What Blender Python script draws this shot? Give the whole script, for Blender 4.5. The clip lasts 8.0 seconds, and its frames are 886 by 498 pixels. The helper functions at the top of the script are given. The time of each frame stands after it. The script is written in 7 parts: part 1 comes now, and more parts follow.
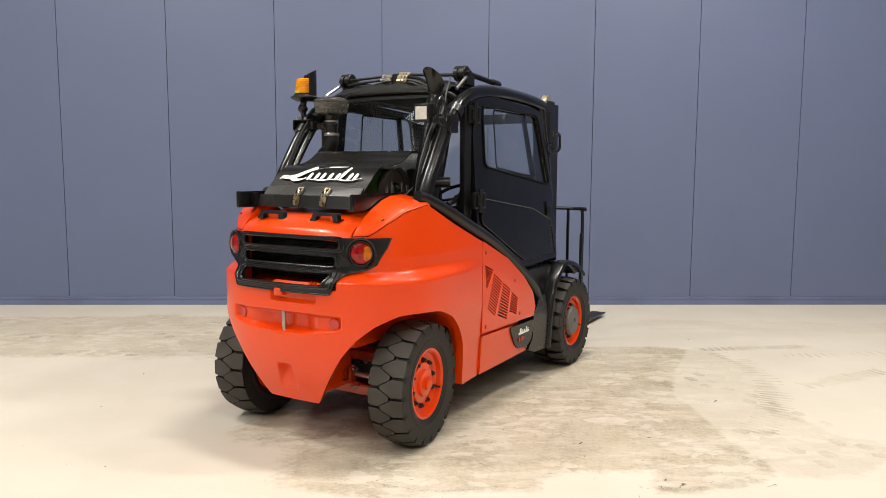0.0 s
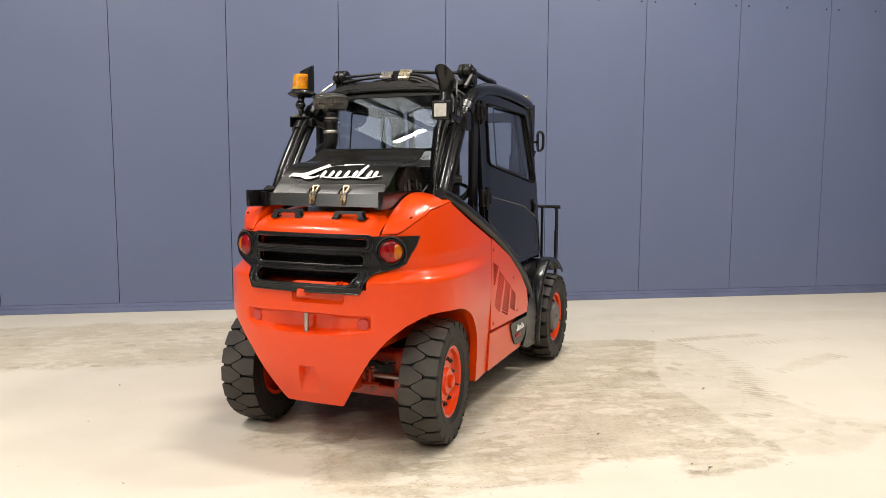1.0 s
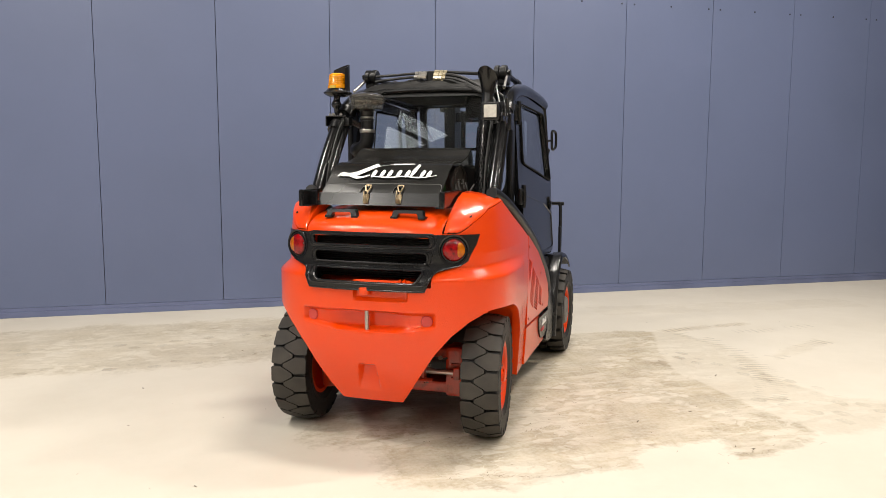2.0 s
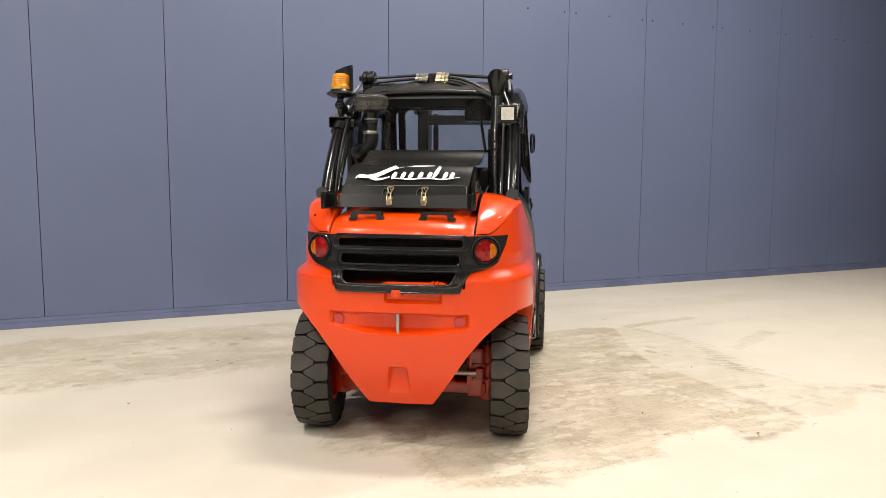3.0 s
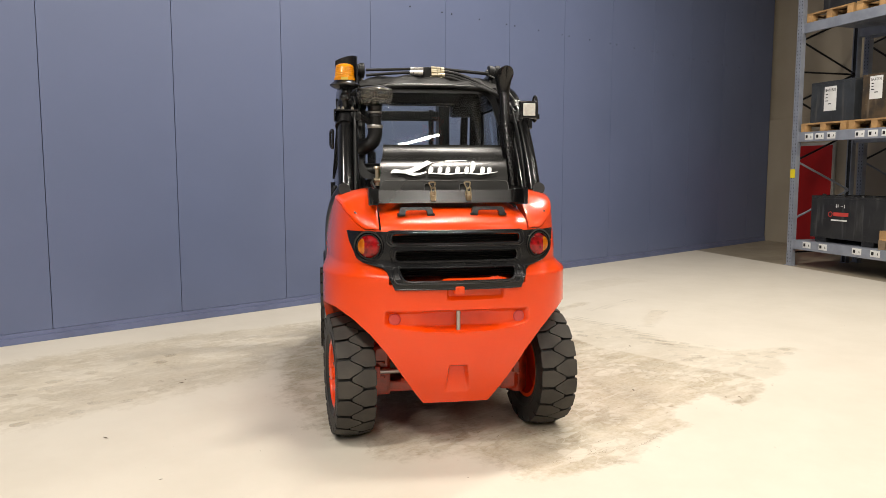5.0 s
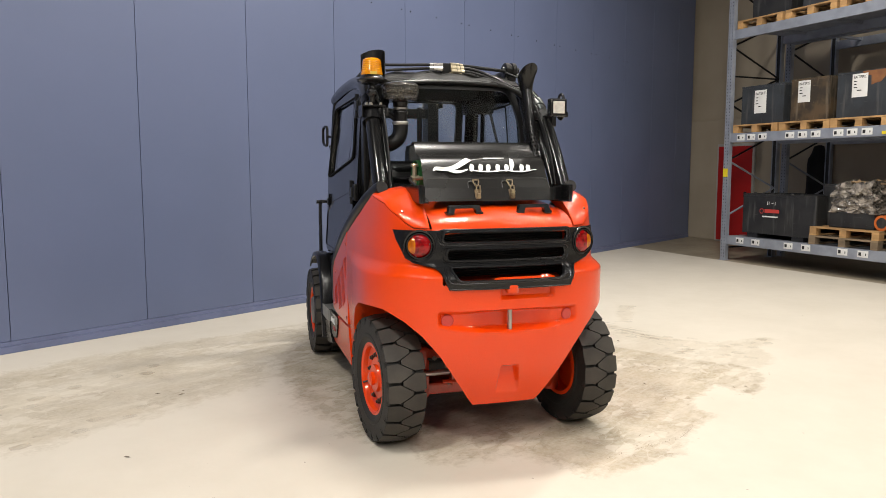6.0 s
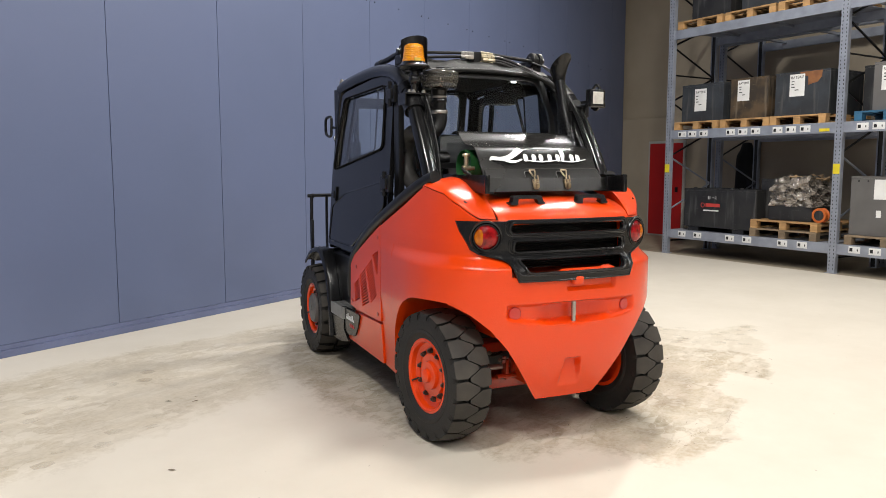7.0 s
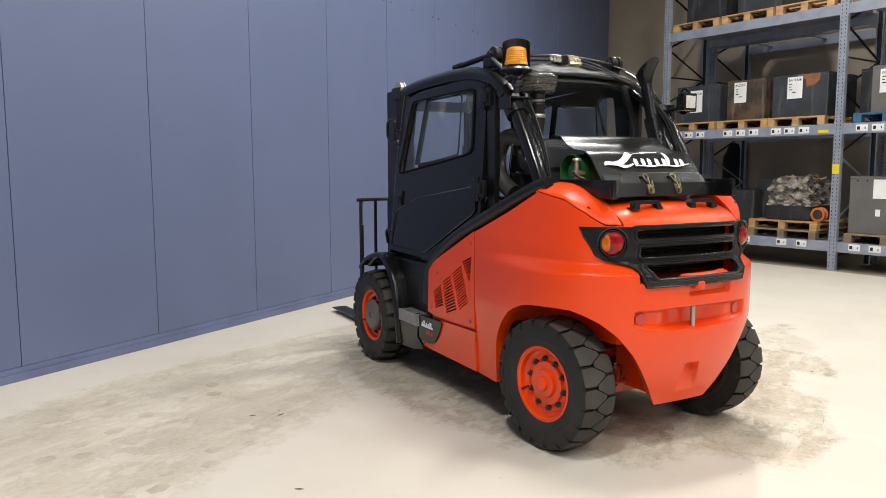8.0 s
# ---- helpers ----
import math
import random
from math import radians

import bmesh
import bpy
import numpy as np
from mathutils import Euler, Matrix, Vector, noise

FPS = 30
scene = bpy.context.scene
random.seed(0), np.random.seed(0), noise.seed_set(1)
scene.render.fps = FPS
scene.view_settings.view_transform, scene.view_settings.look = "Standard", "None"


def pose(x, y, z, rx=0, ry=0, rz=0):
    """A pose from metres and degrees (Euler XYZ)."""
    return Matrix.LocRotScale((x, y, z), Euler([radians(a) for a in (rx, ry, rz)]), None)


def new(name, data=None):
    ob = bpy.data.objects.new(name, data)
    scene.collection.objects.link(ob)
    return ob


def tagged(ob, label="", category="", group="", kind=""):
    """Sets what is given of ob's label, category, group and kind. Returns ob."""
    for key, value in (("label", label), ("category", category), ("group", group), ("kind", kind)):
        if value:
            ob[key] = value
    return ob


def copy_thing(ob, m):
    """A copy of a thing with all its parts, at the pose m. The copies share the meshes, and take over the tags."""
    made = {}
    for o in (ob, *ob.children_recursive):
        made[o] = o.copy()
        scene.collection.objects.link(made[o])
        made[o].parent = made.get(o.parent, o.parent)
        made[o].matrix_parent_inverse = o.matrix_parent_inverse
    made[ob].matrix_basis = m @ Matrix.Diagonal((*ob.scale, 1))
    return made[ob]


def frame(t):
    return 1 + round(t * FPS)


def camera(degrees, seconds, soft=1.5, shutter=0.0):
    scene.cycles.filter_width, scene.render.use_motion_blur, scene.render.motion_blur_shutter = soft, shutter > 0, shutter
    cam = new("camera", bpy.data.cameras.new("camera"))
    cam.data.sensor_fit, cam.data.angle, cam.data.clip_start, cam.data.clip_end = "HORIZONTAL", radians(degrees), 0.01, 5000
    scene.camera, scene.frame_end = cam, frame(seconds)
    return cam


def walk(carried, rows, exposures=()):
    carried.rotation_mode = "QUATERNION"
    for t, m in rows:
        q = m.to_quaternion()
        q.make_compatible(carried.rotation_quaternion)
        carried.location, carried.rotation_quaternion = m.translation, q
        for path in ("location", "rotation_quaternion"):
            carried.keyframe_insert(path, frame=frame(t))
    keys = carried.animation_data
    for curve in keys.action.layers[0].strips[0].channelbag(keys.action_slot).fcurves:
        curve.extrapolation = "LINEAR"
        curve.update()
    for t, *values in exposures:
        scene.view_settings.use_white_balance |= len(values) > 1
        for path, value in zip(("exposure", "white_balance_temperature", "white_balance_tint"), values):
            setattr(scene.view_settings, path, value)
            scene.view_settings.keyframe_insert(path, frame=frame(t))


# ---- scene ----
import mathutils.geometry

cam = camera(61.45, 8.0, soft=0.7)
# seconds, place in metres, then yaw, pitch and roll in degrees
ROWS = [
    (0.0, -0.1166, 0.1706, 1.4907, -1.493, -6.218, -0.266),
    (0.5, -0.4189, 0.2226, 1.4864, -5.754, -6.256, -0.234),
    (1.0, -0.7743, 0.2390, 1.4638, -9.396, -6.046, -0.186),
    (1.5, -1.1019, 0.2530, 1.4714, -11.941, -6.188, -0.198),
    (2.0, -1.4396, 0.2898, 1.4892, -14.819, -6.445, -0.166),
    (3.5, -2.4554, 0.6742, 1.4743, -28.041, -6.066, -0.172),
    (4.0, -2.7534, 0.8575, 1.4756, -32.321, -6.251, -0.005),
    (5.5, -3.6292, 1.6302, 1.4347, -46.001, -6.043, 0.026),
    (6.0, -3.8375, 1.9321, 1.4334, -49.444, -6.120, 0.030),
    (6.5, -4.0494, 2.2703, 1.4230, -53.028, -6.153, -0.015),
    (6.8, -4.1597, 2.4741, 1.4083, -55.351, -6.192, 0.007),
    (7.0, -4.2235, 2.6270, 1.3914, -56.999, -6.271, -0.061),
    (7.5, -4.3769, 2.9845, 1.4009, -59.192, -6.229, 0.136),
    (8.0, -4.5895, 3.3748, 1.4194, -60.961, -6.285, 0.168),
]
walk(cam, [(t, pose(x, y, z, 90 + pitch, roll, yaw)) for t, x, y, z, yaw, pitch, roll in ROWS],
     [(0.0, -0.13, 6620, 10), (2.0, -0.07, 6640, 10), (4.0, -0.08, 6760, 10), (6.0, -0.10, 6530, 10), (8.0, -0.07, 6190, 10)])

# ---- light ----
world = bpy.data.worlds.new("hall_air")
world.use_nodes = True
world.node_tree.nodes["Background"].inputs[0].default_value = (0.5, 0.48, 0.45, 1)
world.node_tree.nodes["Background"].inputs[1].default_value = 0.05
scene.world = world
scene.view_settings.exposure = 0.0
LAMP_Z = 6.3
LAMPS = [(-4.5, 0.6), (0.5, 0.6), (4.8, 0.6), (-4.5, 4.3), (0.5, 5.0), (4.0, 4.8), (-4.5, -4.0), (0.5, -4.0), (5.0, -4.0), (-9.4, -0.4)]
LAMP_WATT, LAMP_COLOUR = 203.0, (1.0, 0.955, 0.885)
# relative output of each lamp, adjusted to balance the light on walls and floor
LAMP_GAIN = {(-4.5, 0.6): 1.05, (-4.5, 4.3): 1.34, (-4.5, -4.0): 1.1, (0.5, 0.6): 0.66, (4.8, 0.6): 0.42, (0.5, 5.0): 1.25, (4.0, 4.8): 1.45, (5.0, -4.0): 0.6, (0.5, -4.0): 0.8}


# ---- materials ----
def material(name, colour, rough=0.5, metal=0.0, second=None, mix_scale=3.0, fine=60.0, bump=0.1, bump_scale=None,
             coat=0.0, rough_vary=0.1, spread=(0.4, 0.65), island=0.0, spec=0.5):
    """A principled surface with a coarse stain, a fine grain and a relief."""
    m = bpy.data.materials.new(name)
    m.use_nodes = True
    nt = m.node_tree
    n, ln = nt.nodes, nt.links
    b = n["Principled BSDF"]
    tc = n.new("ShaderNodeTexCoord")
    coarse = n.new("ShaderNodeTexNoise")
    coarse.inputs["Scale"].default_value, coarse.inputs["Detail"].default_value = mix_scale, 6
    ln.new(tc.outputs["Object"], coarse.inputs["Vector"])
    ramp = n.new("ShaderNodeMapRange")
    ramp.inputs["From Min"].default_value, ramp.inputs["From Max"].default_value = spread
    ln.new(coarse.outputs["Fac"], ramp.inputs["Value"])
    mix = n.new("ShaderNodeMix")
    mix.data_type = "RGBA"
    second = second or tuple(c * 0.82 for c in colour)
    mix.inputs["A"].default_value, mix.inputs["B"].default_value = (*colour, 1), (*second, 1)
    ln.new(ramp.outputs["Result"], mix.inputs["Factor"])
    grain = n.new("ShaderNodeTexNoise")
    grain.inputs["Scale"].default_value, grain.inputs["Detail"].default_value = fine, 3
    ln.new(tc.outputs["Object"], grain.inputs["Vector"])
    rr = n.new("ShaderNodeMapRange")
    rr.inputs["To Min"].default_value, rr.inputs["To Max"].default_value = max(0.02, rough - rough_vary), min(1, rough + rough_vary)
    ln.new(coarse.outputs["Fac"], rr.inputs["Value"])
    ln.new(rr.outputs["Result"], b.inputs["Roughness"])
    out = mix.outputs["Result"]
    if island:
        info = n.new("ShaderNodeObjectInfo")
        hsv = n.new("ShaderNodeHueSaturation")
        r2 = n.new("ShaderNodeMapRange")
        r2.inputs["To Min"].default_value, r2.inputs["To Max"].default_value = 1 - island, 1 + island
        ln.new(info.outputs["Random"], r2.inputs["Value"])
        ln.new(r2.outputs["Result"], hsv.inputs["Value"])
        ln.new(out, hsv.inputs["Color"])
        out = hsv.outputs["Color"]
    ln.new(out, b.inputs["Base Color"])
    b.inputs["Metallic"].default_value = metal
    b.inputs["Specular IOR Level"].default_value = spec
    b.inputs["Coat Weight"].default_value = coat
    b.inputs["Coat Roughness"].default_value = 0.07
    if bump:
        bp = n.new("ShaderNodeBump")
        bp.inputs["Strength"].default_value, bp.inputs["Distance"].default_value = bump, 0.004
        if bump_scale:
            g2 = n.new("ShaderNodeTexNoise")
            g2.inputs["Scale"].default_value = bump_scale
            ln.new(tc.outputs["Object"], g2.inputs["Vector"])
            ln.new(g2.outputs["Fac"], bp.inputs["Height"])
        else:
            ln.new(grain.outputs["Fac"], bp.inputs["Height"])
        ln.new(bp.outputs["Normal"], b.inputs["Normal"])
        if coat:
            ln.new(bp.outputs["Normal"], b.inputs["Coat Normal"])
    return m


def glass(name, tint, rough=0.0, ior=1.45):
    m = bpy.data.materials.new(name)
    m.use_nodes = True
    b = m.node_tree.nodes["Principled BSDF"]
    b.inputs["Base Color"].default_value = (*tint, 1)
    b.inputs["Transmission Weight"].default_value = 1
    b.inputs["Roughness"].default_value = rough
    b.inputs["IOR"].default_value = ior
    return m


ORANGE = material("orange_paint", (0.78, 0.056, 0.0012), 0.34, second=(0.73, 0.051, 0.001), mix_scale=1.5, fine=150, bump=0.26, coat=0.85, spec=0.12)
BLACK = material("black_gloss_paint", (0.0055, 0.0055, 0.006), 0.17, second=(0.008, 0.008, 0.0085), mix_scale=2, fine=90, bump=0.05, rough_vary=0.05, spec=0.42)
SATIN = material("black_satin_steel", (0.007, 0.007, 0.0075), 0.36, mix_scale=3, fine=70, bump=0.08, spec=0.4)
PLASTIC = material("black_plastic", (0.008, 0.008, 0.009), 0.25, mix_scale=4, fine=300, bump=0.08, spec=0.45)
RUBBER = material("tyre_rubber", (0.014, 0.0135, 0.013), 0.58, second=(0.026, 0.0245, 0.022), mix_scale=5, fine=160, bump=0.2, spec=0.35)
TREAD = material("worn_tread_rubber", (0.036, 0.032, 0.028), 0.7, second=(0.060, 0.053, 0.045), mix_scale=6, fine=120, bump=0.25, spec=0.35)
HOSE = material("hose_rubber", (0.008, 0.008, 0.008), 0.45, mix_scale=9, fine=200, bump=0.1, spec=0.35)
STEEL = material("bare_steel", (0.50, 0.48, 0.45), 0.33, 0.9, mix_scale=8, fine=120, bump=0.06)
BRASS = material("brass_fitting", (0.62, 0.54, 0.38), 0.35, 0.75, mix_scale=10, fine=90, bump=0.05)
GREY_HUB = material("grey_hub_paint", (0.13, 0.125, 0.12), 0.5, mix_scale=9, fine=90, bump=0.1)
TREAD_ALU = material("grey_step_metal", (0.32, 0.32, 0.31), 0.5, 0.5, mix_scale=14, fine=150, bump=0.2)
WHITE_PRINT = material("white_print", (0.85, 0.85, 0.84), 0.4, second=(0.8, 0.8, 0.79), bump=0)
RED_PRINT = material("red_print", (0.5, 0.03, 0.03), 0.45, bump=0)
GREEN_TANK = material("green_tank_paint", (0.02, 0.11, 0.03), 0.4, mix_scale=5, bump=0.08)
RED_LENS = material("red_lens", (0.30, 0.002, 0.004), 0.10, second=(0.07, 0.0008, 0.001), mix_scale=34, fine=60, bump=0.05, coat=0.2, spec=0.35)
AMBER_LENS = material("amber_lens", (0.50, 0.135, 0.001), 0.10, second=(0.30, 0.066, 0.001), mix_scale=34, fine=60, bump=0.05, coat=0.2, spec=0.35)
BEACON_AMBER = material("beacon_amber_plastic", (0.74, 0.285, 0.004), 0.12, second=(0.60, 0.20, 0.002), mix_scale=20, fine=60, bump=0.04, coat=0.4)
NUT_STEEL = material("dull_pin_steel", (0.12, 0.10, 0.085), 0.45, 0.7, bump=0)
LAMP_GLASS = material("work_lamp_lens", (0.62, 0.61, 0.56), 0.15, second=(0.5, 0.49, 0.45), mix_scale=40, fine=120, bump=0.4, coat=0.5)
CLEAR = glass("window_glass", (0.86, 0.89, 0.88))
BOWL = glass("bowl_plastic", (0.66, 0.63, 0.57), 0.12, 1.25)
BOWL.node_tree.nodes["Principled BSDF"].inputs["Transmission Weight"].default_value = 0.93
SEAL = material("matt_seal_rubber", (0.008, 0.008, 0.008), 0.8, bump=0, spec=0.1)
EDGE_GREY = material("edge_grey", (0.10, 0.10, 0.095), 0.4, 0.4, bump=0)
# near-black that stands for the shade inside vents and grille openings
CAVITY_BLACK = material("cavity_black", (0.006, 0.006, 0.006), 0.7, bump=0.1)


# ---- mesh helpers ----
delaunay = mathutils.geometry.delaunay_2d_cdt


def ease(a, b, x):
    t = min(1.0, max(0.0, (x - a) / (b - a)))
    return t * t * (3 - 2 * t)


def table(pairs, x):
    return float(np.interp(x, [p[0] for p in pairs], [p[1] for p in pairs]))


def spline(points, steps=8):
    """A smooth line through the points."""
    p = [Vector(q) for q in points]
    p = [p[0] * 2 - p[1]] + p + [p[-1] * 2 - p[-2]]
    out = []
    for i in range(1, len(p) - 2):
        for k in range(steps):
            t = k / steps
            out.append(0.5 * ((2 * p[i]) + (p[i + 1] - p[i - 1]) * t + (2 * p[i - 1] - 5 * p[i] + 4 * p[i + 1] - p[i + 2]) * t * t
                              + (3 * p[i] - p[i - 1] - 3 * p[i + 1] + p[i + 2]) * t ** 3))
    return out + [p[-2]]


def finish(bm, name, mat, smooth=35):
    bmesh.ops.recalc_face_normals(bm, faces=bm.faces)
    me = bpy.data.meshes.new(name)
    flat = bm.faces.layers.int.get("flat")
    round_ = [smooth > 0 and not (flat is not None and f[flat] == 1) for f in bm.faces]
    if flat is not None:
        bm.faces.layers.int.remove(flat)
    for f in bm.faces:
        f.smooth = smooth > 0
    bm.to_mesh(me)
    bm.free()
    if smooth:
        me.set_sharp_from_angle(angle=radians(smooth))
        me.polygons.foreach_set("use_smooth", round_)
    for q in (mat if isinstance(mat, (list, tuple)) else [mat]):
        me.materials.append(q)
    return me


def part(name, bm, mat, parent=None, label="", smooth=35):
    """One mesh object, under a thing or a part."""
    ob = new(name, bm if isinstance(bm, bpy.types.Mesh) else finish(bm, name, mat, smooth))
    ob.parent = parent
    if label:
        ob["label"] = label
    return ob


def empty(name, m):
    ob = new(name)
    ob.empty_display_size = 0.2
    ob.matrix_world = m
    return ob


def box(bm, x0, x1, y0, y1, z0, z1, bevel=0.0, m=None):
    flat = bm.faces.layers.int.get("flat") or bm.faces.layers.int.new("flat")
    r = bmesh.ops.create_cube(bm, size=1)
    vs = r["verts"]
    for v in vs:
        v.co = Vector(((x0 + x1) / 2 + v.co.x * (x1 - x0), (y0 + y1) / 2 + v.co.y * (y1 - y0), (z0 + z1) / 2 + v.co.z * (z1 - z0)))
    if bevel:
        es = list({e for v in vs for e in v.link_edges})
        r = bmesh.ops.bevel(bm, geom=es, offset=bevel, segments=2, affect="EDGES", profile=0.6)
        vs = list({v for f in r["faces"] for v in f.verts} | {v for v in vs if v.is_valid})
        for f in {f for v in vs for f in v.link_faces}:
            f.normal_update()
            f[flat] = int(max(abs(c) for c in f.normal) > 0.999)
    if m is not None:
        bmesh.ops.transform(bm, matrix=m, verts=[v for v in vs if v.is_valid])
    return bm


def boxed(*args, **kw):
    return box(bmesh.new(), *args, **kw)


def turned(bm, profile, m=None, segs=32, close=False, caps=True):
    """Turns a profile of (radius, height) about z."""
    m = m or Matrix()
    rings = []
    for r, h in profile:
        rings.append([bm.verts.new(m @ Vector((r * math.cos(2 * math.pi * k / segs), r * math.sin(2 * math.pi * k / segs), h))) for k in range(segs)])
    for a, b in zip(rings, rings[1:] + ([rings[0]] if close else [])):
        for k in range(segs):
            bm.faces.new((a[k], a[(k + 1) % segs], b[(k + 1) % segs], b[k]))
    if caps and not close:
        for ring in (rings[0], rings[-1]):
            if len({tuple(v.co) for v in ring}) > 2:
                bm.faces.new(ring)
    return bm


def tube(bm, path, radius, segs=12, flat=1.0, side=(0, 1, 0), cap=True):
    """Sweeps a round (or flattened) section along the path. radius: a number, or one for each point."""
    path = [Vector(p) for p in path]
    rs = radius if isinstance(radius, (list, tuple)) else [radius] * len(path)
    rings, up = [], Vector(side)
    for i, p in enumerate(path):
        d = (path[min(i + 1, len(path) - 1)] - path[max(i - 1, 0)]).normalized()
        a = (up - d * up.dot(d))
        if a.length < 1e-4:
            a = d.orthogonal()
        a.normalize()
        up = a
        b = d.cross(a)
        rings.append([bm.verts.new(p + rs[i] * (math.cos(2 * math.pi * k / segs) * a + flat * math.sin(2 * math.pi * k / segs) * b)) for k in range(segs)])
    for r0, r1 in zip(rings, rings[1:]):
        for k in range(segs):
            bm.faces.new((r0[k], r0[(k + 1) % segs], r1[(k + 1) % segs], r1[k]))
    if cap:
        bm.faces.new(rings[0])
        bm.faces.new(rings[-1])
    return bm


def rod(bm, a, b, r, segs=12):
    return tube(bm, [a, b], r, segs)


def inside(p, poly):
    hit = False
    for (x0, y0), (x1, y1) in zip(poly, poly[1:] + poly[:1]):
        if (y0 > p[1]) != (y1 > p[1]) and p[0] < (x1 - x0) * (p[1] - y0) / (y1 - y0) + x0:
            hit = not hit
    return hit


def rounded(poly, r, n=4):
    """A polygon with its corners rounded."""
    out = []
    for i, p in enumerate(poly):
        p, a, b = Vector(p), Vector(poly[i - 1]), Vector(poly[(i + 1) % len(poly)])
        k = min(r, (a - p).length * 0.45, (b - p).length * 0.45)
        s, e = p + (a - p).normalized() * k, p + (b - p).normalized() * k
        for j in range(n + 1):
            t = j / n
            out.append(tuple((1 - t) ** 2 * s + 2 * t * (1 - t) * p + t * t * e))
    return out


def plate(bm, outer, place, thick, holes=(), mesh=0.0):
    """A plate with holes cut through it. place(x, y, d) gives the point at depth d; mesh: spacing of points inside it."""
    loops = [list(outer)] + [list(h) for h in holes]
    pts, edges = [], []
    for poly in loops:
        s = len(pts)
        pts += [Vector(p) for p in poly]
        edges += [(s + i, s + (i + 1) % len(poly)) for i in range(len(poly))]
    if mesh:
        lo, hi = Vector((min(p.x for p in pts), min(p.y for p in pts))), Vector((max(p.x for p in pts), max(p.y for p in pts)))
        rim = list(pts)
        for i in range(int((hi.x - lo.x) / mesh)):
            for j in range(int((hi.y - lo.y) / mesh)):
                p = lo + Vector(((i + 0.5) * mesh, (j + 0.5) * mesh))
                if inside(p, loops[0]) and not any(inside(p, h) for h in loops[1:]) and min((p - q).length for q in rim) > 0.4 * mesh:
                    pts.append(p)
    co, _, faces, _, _, _ = delaunay(pts, edges, [], 0, 1e-6)
    keep = []
    for f in faces:
        c = sum((co[i] for i in f), Vector((0, 0))) / len(f)
        if inside(c, loops[0]) and not any(inside(c, h) for h in loops[1:]):
            keep.append(f)
    top = [bm.verts.new(place(c.x, c.y, 0.0)) for c in co]
    bot = [bm.verts.new(place(c.x, c.y, thick)) for c in co]
    count = {}
    for f in keep:
        bm.faces.new([top[i] for i in f])
        bm.faces.new([bot[i] for i in reversed(f)])
        for i in range(len(f)):
            e = (f[i], f[(i + 1) % len(f)])
            k = tuple(sorted(e))
            count.setdefault(k, []).append(e)
    for k, es in count.items():
        if len(es) == 1:
            a, b = es[0]
            bm.faces.new((top[b], top[a], bot[a], bot[b]))
    for v in [v for v in bm.verts if not v.link_faces]:
        bm.verts.remove(v)
    return bm


def sheet(bm, rows, thick=0.0):
    """A skin over rows of points, thickened."""
    vs = [[bm.verts.new(p) for p in r] for r in rows]
    fs = [bm.faces.new((a[k], a[k + 1], b[k + 1], b[k])) for a, b in zip(vs, vs[1:]) for k in range(len(a) - 1)]
    if thick:
        bmesh.ops.recalc_face_normals(bm, faces=fs)
        bmesh.ops.solidify(bm, geom=fs, thickness=thick)
    return bm


# ---- hall ----
WALL_Y, WALL_END, CEIL = 8.232, 11.51, 7.0
RACK_D, RACK_N = Vector((-0.420, -0.9075, 0)), Vector((0.9075, -0.420, 0))
CORNER = Vector((WALL_END, WALL_Y, 0))
FAR = CORNER + RACK_D * 19.0
COAT_END = Vector((7.95, 6.3, 0))
LEFT, BACK = -12.0, FAR.y


